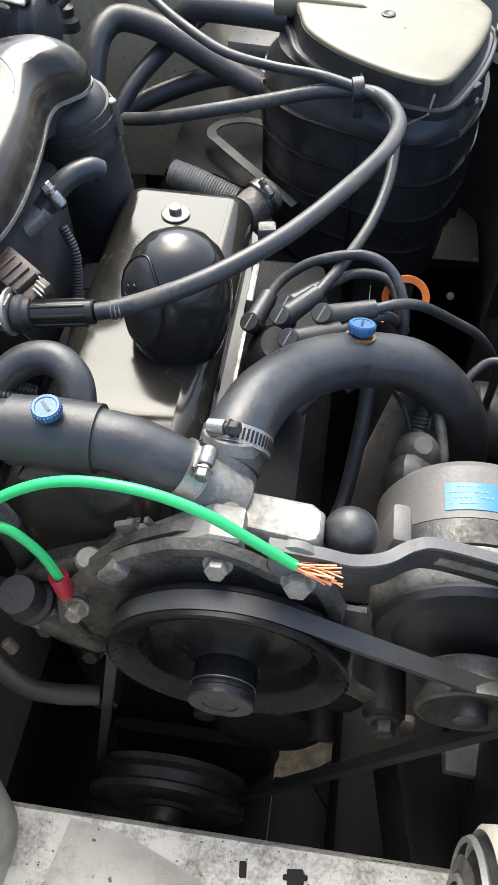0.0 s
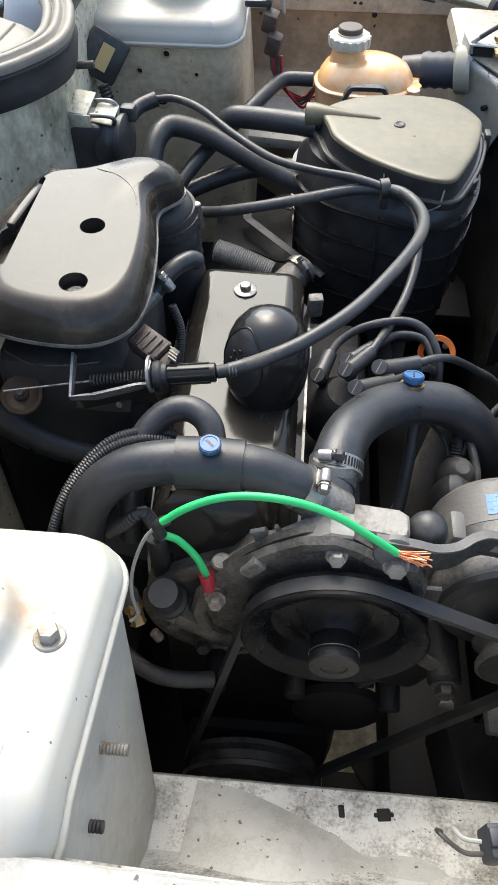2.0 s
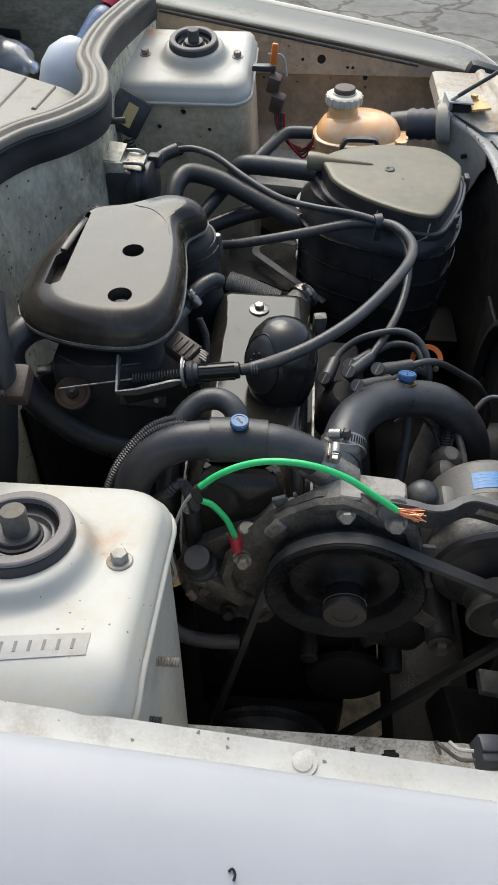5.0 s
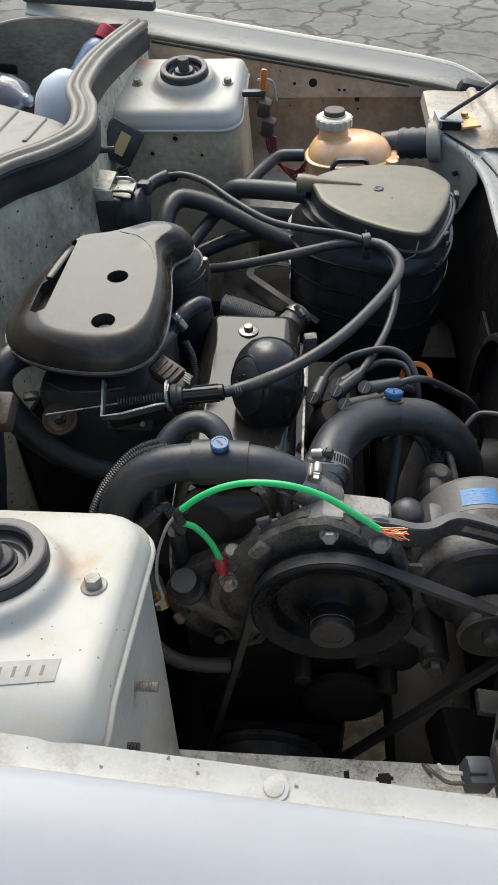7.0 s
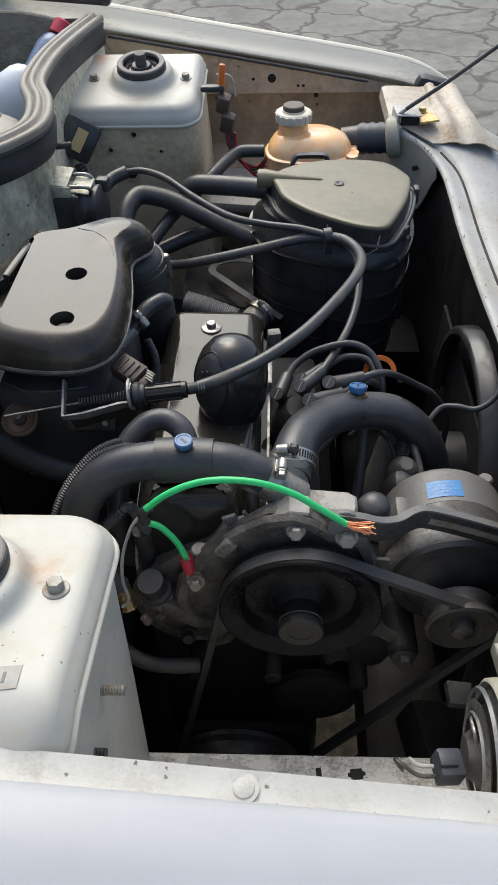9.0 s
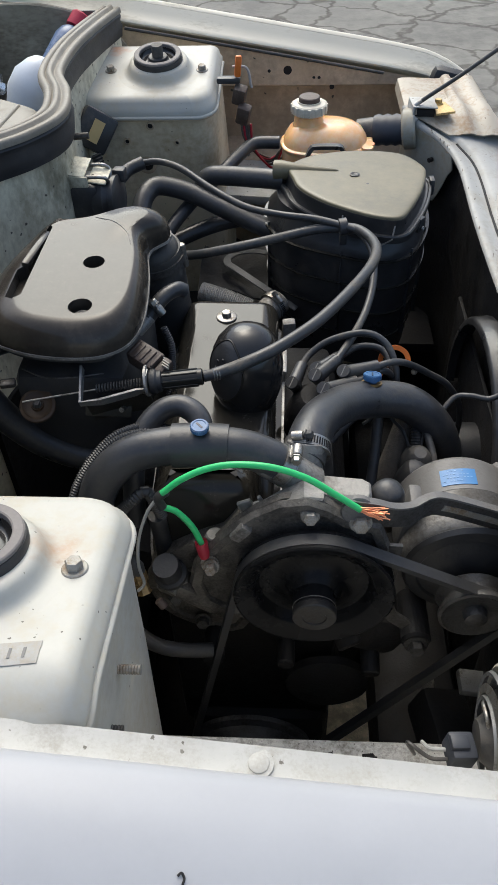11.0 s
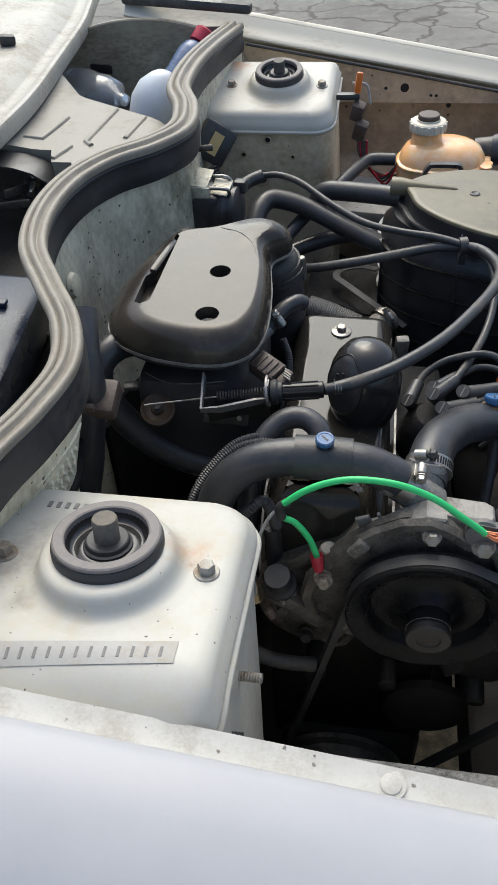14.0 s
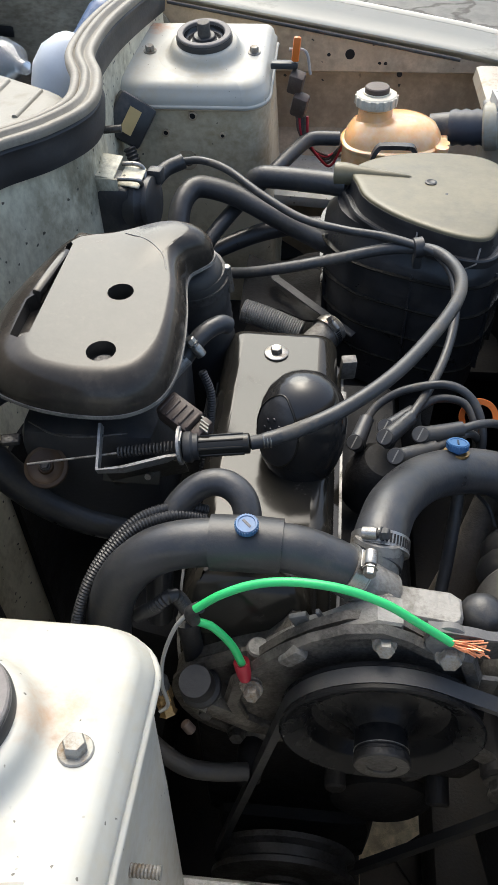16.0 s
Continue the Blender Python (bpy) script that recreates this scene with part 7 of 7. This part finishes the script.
    part("hooked_bracket", sweep(smooth_path(arc, 4), [(-0.006, -0.001), (0.006, -0.001), (0.006, 0.001), (-0.006, 0.001)], up=(0, 0, 1)), M_dustalu, g, "hooked grey bracket plate")


behind_hose()


def firewall_parts():
    t = thing("pressure_sensor", (-0.29, 0.60, 0.88), "black pressure sensor on a pale steel bracket", "sensor")
    part("body", box((-0.306, 0.556, 0.872), (0.048, 0.056, 0.074), rot(0, 0, -8), 0.012), M_plastic, t)
    part("drum", lathe((-0.290, 0.556, 0.878), (1, -0.12, 0.05), [(0.030, -0.004), (0.0325, 0.0), (0.0325, 0.012), (0.030, 0.014), (0.0285, 0.020), (0.031, 0.021), (0.031, 0.027), (0.028, 0.029), (0.010, 0.030)], 32), M_plastic, t)
    part("bracket", box((-0.322, 0.552, 0.926), (0.044, 0.040, 0.0025), rot(14, 6, -6), 0.001), M_fire, t, "pale painted bracket plate")
    part("bracket_flange", box((-0.320, 0.533, 0.910), (0.044, 0.0025, 0.020), rot(6, 0, -6), 0.001), M_fire, t)
    part("bracket_flange", box((-0.286, 0.552, 0.912), (0.026, 0.034, 0.0025), rot(14, 6, -6), 0.001), M_fire, t)
    for k in (0, 1):
        part("spring_clip", tube([(-0.300, 0.536 + 0.030 * k, 0.917 + 0.004 * k), (-0.282, 0.536 + 0.030 * k, 0.917 + 0.004 * k), (-0.274, 0.538 + 0.028 * k, 0.914), (-0.273, 0.546 + 0.012 * k, 0.904)], 0.0026, 10, 5), M_steel, t, "bright spring clip")
    part("cheek", box((-0.262, 0.572, 0.905), (0.018, 0.016, 0.018), rot(0, 0, -8), 0.003), M_plastic, t)
    part("lead_boot", tube([(-0.275, 0.600, 0.878), (-0.262, 0.625, 0.886), (-0.240, 0.638, 0.892)], 0.0095, 14, 5), M_rubber, t)
    part("stud", cyl((-0.340, 0.600, 0.945), (-0.305, 0.603, 0.947), 0.0045, 12), M_darksteel, t)
    m = thing("ignition_module", (-0.35, 0.80, 0.86), "black module with an ochre label and a ribbed lead", "module")
    part("case", box((-0.345, 0.797, 0.876), (0.058, 0.024, 0.062), rot(-20, 35, 10), 0.006), M_plastic, m)
    part("label", box((-0.340, 0.783, 0.880), (0.018, 0.0015, 0.036), rot(-20, 35, 10), 0), M_yellow, m, "ochre paper label")
    part("lead", corrugated([(-0.345, 0.775, 0.845), (-0.335, 0.765, 0.82), (-0.325, 0.755, 0.78)], 0.0085, 0.005, 0.12), M_plastic, m)
    k = thing("rubber_grommet", (-0.30, 0.66, 0.82), "small black rubber knob by the sensor", "grommet")
    part("knob", lathe((-0.305, 0.72, 0.80), (0, 0, 1), [(0.013, 0), (0.013, 0.012), (0.008, 0.016), (0.009, 0.026), (0, 0.03)], 20), M_rubber2, k)
    r = thing("fuse_connector", (-0.10, 0.895, 0.87), "dark red wiring connector on the strut tower", "connector")
    part("socket", box((-0.110, 0.888, 0.898), (0.022, 0.020, 0.030), rot(15, 14, -10), 0.003), M_brown, r)
    part("plug", box((-0.104, 0.882, 0.868), (0.024, 0.020, 0.034), rot(15, 16, -10), 0.005), M_brown, r, "dark maroon plug")
    part("hook", box((-0.128, 0.890, 0.922), (0.040, 0.016, 0.010), None, 0.003), M_plastic, r)
    part("tab", box((-0.111, 0.885, 0.945), (0.011, 0.008, 0.034), rot(0, 6, 0), 0.003), M_orange, r, "orange plastic tab")
    for k, m in enumerate((M_brown, M_red, M_plastic, M_brown, M_red)):
        o = 0.004 * k
        part("wire", tube([(-0.108 + o, 0.880, 0.852), (-0.104 + o, 0.878, 0.830 - o), (-0.090 + 1.5 * o, 0.882, 0.806 - 1.6 * o), (-0.066 + o, 0.888, 0.790 - o), (-0.045 + o, 0.892, 0.785 + 2.2 * o), (-0.02, 0.90, 0.79 + o)], 0.0021, 8, 8), m, r)
    part("wire", tube([(-0.122, 0.90, 0.94), (-0.098, 0.905, 0.935), (-0.09, 0.90, 0.905)], 0.0022, 8, 8), M_wire, r)


firewall_parts()


def head_lamp():
    t = thing("headlamp", (0.19, -0.17, 0.72), "round headlamp seen from behind with a beige shell and a plug", "headlamp")
    part("shell", lathe((0.157, -0.158, 0.749), (1, -0.02, 0.0), [(0.060, 0), (0.063, 0.002), (0.066, 0.03), (0.070, 0.08), (0.067, 0.08), (0.062, 0.03), (0.058, 0.002)], 44, closed=True), M_beige, t, "beige painted lamp shell", sharp=60)
    part("reflector", lathe((0.163, -0.158, 0.749), (-1, 0.02, 0.0), [(0.058, 0), (0.052, 0.006), (0.046, 0.010), (0.042, 0.006), (0.036, 0.012), (0.022, 0.018), (0.016, 0.026), (0, 0.026)], 40), M_plastic, t, "dull dark lamp back", sharp=30)
    part("retainer", lathe((0.149, -0.158, 0.749), (-1, 0.02, 0.0), [(0.044, 0), (0.046, 0.002), (0.038, 0.004), (0.036, 0.0)], 40, closed=True), M_steel, t)
    for r0, d0 in ((0.054, 0.004), (0.034, 0.010)):
        part("ring", lathe((0.158, -0.158, 0.749), (-1, 0.02, 0.0), [(r0, d0), (r0 + 0.0025, d0 + 0.002), (r0 + 0.001, d0 + 0.005), (r0 - 0.002, d0 + 0.004)], 40, closed=True), M_zinc, t, "dull bright lamp ring")
    part("spring_clip", tube([(0.146, -0.130, 0.762), (0.142, -0.138, 0.772), (0.142, -0.150, 0.775), (0.144, -0.158, 0.768)], 0.0018, 8), M_steel, t)
    part("plug", box((0.121, -0.169, 0.752), (0.022, 0.024, 0.022), rot(0, 8, 6), 0.003), M_grey, t, "dark blue-grey plug")
    part("plug_step", box((0.119, -0.168, 0.764), (0.016, 0.013, 0.007), rot(0, 8, 6), 0.002), M_grey, t)
    part("wire", tube([(0.110, -0.176, 0.750), (0.095, -0.176, 0.752), (0.078, -0.165, 0.755), (0.092, -0.15, 0.70)], 0.0018, 8, 8), M_plastic, t)
    part("wire", tube([(0.110, -0.168, 0.750), (0.098, -0.166, 0.747), (0.092, -0.158, 0.742)], 0.0018, 8, 8), M_wire, t)
    t.location.x += 0.004
    t.location.z -= 0.005
    part("adjuster", cyl((0.190, -0.085, 0.790), (0.172, -0.085, 0.788), 0.0065, 18, bev=0.001), M_beige, t, "pale lamp adjuster knob")
    part("adjuster", cyl((0.192, -0.068, 0.796), (0.180, -0.068, 0.796), 0.0045, 16, bev=0.001), M_steel, t)
    part("lamp_bracket", box((0.186, -0.105, 0.785), (0.006, 0.09, 0.075), rot(0, 0, 4), 0.002), M_beige, t)


head_lamp()


def radiator_side():
    t = thing("fan_shroud", (0.21, 0.33, 0.70), "dark plastic radiator fan shroud ring", "fan shroud")
    ring = []
    for i in range(19):
        a = radians(-10 + 10.5 * i)
        ring.append([(x, 0.33 + r * math.cos(a), 0.64 + r * math.sin(a)) for x, r in ((0.248, 0.162), (0.226, 0.160), (0.223, 0.157), (0.223, 0.150), (0.235, 0.148))])
    part("ring", sheet(ring, 0.003), M_drum, t, sharp=50)
    part("panel", box((0.246, 0.34, 0.50), (0.006, 0.48, 0.40), None, 0.002), M_oily_shade, t)
    part("motor", lathe((0.235, 0.33, 0.60), (-1, 0, 0), [(0.045, -0.02), (0.045, 0.03), (0.035, 0.04), (0, 0.042)], 28), M_plastic, t)
    k = thing("plastic_clip", (0.219, 0.702, 0.449), "small white plastic clip low beside the shroud", "clip")
    part("head", lathe((0.219, 0.702, 0.449), (-0.2, -0.6, 0.75), [(0.003, -0.012), (0.0035, -0.002), (0.006, 0.0), (0.006, 0.002), (0.004, 0.0035), (0, 0.004)], 16), M_white, k)
    part("stem", tube([(0.219, 0.702, 0.446), (0.224, 0.715, 0.42), (0.232, 0.735, 0.36), (0.24, 0.75, 0.30)], 0.003, 8, 4), M_plastic, k)
    c = thing("bonnet_release_cable", (0.22, 0.2, 0.80), "thin black bonnet release cable along the front", "cable")
    part("cable", tube([(0.150, 0.215, 0.765), (0.172, 0.235, 0.785), (0.190, 0.232, 0.792), (0.212, 0.225, 0.794), (0.232, 0.232, 0.806), (0.24, 0.25, 0.82)], 0.0035, 10, 8), M_plastic, c)


radiator_side()


def wheel(y):
    t = thing("wheel", (-0.27, y, 0.0), "black road wheel hidden under the wing", "wheel", "front wheels")
    part("tyre", lathe((-0.27, y - 0.08, 0.285), (0, 1, 0), [(0.19, 0), (0.25, 0.0), (0.28, 0.02), (0.285, 0.05), (0.285, 0.11), (0.28, 0.14), (0.25, 0.16), (0.19, 0.16)], 40, closed=True), M_rubber2, t)
    part("rim", lathe((-0.27, y - 0.06, 0.285), (0, 1, 0), [(0.19, 0), (0.17, 0.01), (0.06, 0.05), (0.06, 0.07), (0.17, 0.10), (0.19, 0.12)], 40), M_darksteel, t)


wheel(-0.31)
wheel(1.10)


# Trays added under the bay to block light and hide the bright ground.
UNDER = (((-0.16, 0.4, 0.20), (0.39, 1.3, 0.01)), ((0.295, 0.4, 0.20), (0.250, 1.3, 0.01)), ((0.1425, 0.70, 0.20), (0.055, 0.80, 0.01)), ((0.075, -0.10, 0.20), (0.078, 0.30, 0.01)), ((0.075, 0.616, 0.20), (0.078, 0.87, 0.01)))


def lower_bay():
    """Dark parts low in the bay."""
    g = thing("gearbox_crossmember", (0.05, 0.1, 0.30), "oily dark crossmember low in the bay", "crossmember")
    part("beam", box((0.16, 0.25, 0.34), (0.12, 0.8, 0.09), None, 0.02), M_oily_shade, g)
    part("beam", box((-0.26, 0.40, 0.40), (0.10, 1.0, 0.10), None, 0.02), M_oily_shade, g)
    part("tray", box((0.00, 0.88, 0.50), (0.5, 0.34, 0.02), None, 0.004), M_oily_shade, g)
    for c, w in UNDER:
        part("light_stop_tray", box(c, w, None, 0.002), M_oily_shade, g)
    # Added plate narrows the opening left between the light-blocking trays.
    part("gap_corner_stop", box((0.112, 0.052, 0.207), (0.05, 0.05, 0.006), rot(0, 0, 35), 0.001), M_oily_shade, g)
    part("bracket", box((0.17, -0.04, 0.50), (0.06, 0.10, 0.05), rot(0, 20, 10), 0.008), M_oily_shade, g)
    part("fitting", lathe((0.166, 0.055, 0.445), (-0.3, -0.7, 0.6), [(0.008, -0.01), (0.009, 0.0), (0.008, 0.003), (0.004, 0.0045), (0, 0.0045)], 16), M_wornrim, g, "small pale round fitting")
    part("flap", box((0.205, 0.00, 0.55), (0.05, 0.03, 0.012), rot(0, 10, 0), 0.003), M_alu2, g, "small pale metal tab")


lower_bay()

sp = thing("soil_patch", (0.1, 0.15, 0.0), "brown gravelly soil on the ground under the car", "soil", kind="stuff")
part("soil", sheet([[(-0.1 + 0.1 * i, 0.0 + 0.1 * j, 0.006 + 0.008 * math.sin(2.3 * i + 1.7 * j)) for i in range(6)] for j in range(6)], 0.004), M_soil, sp)
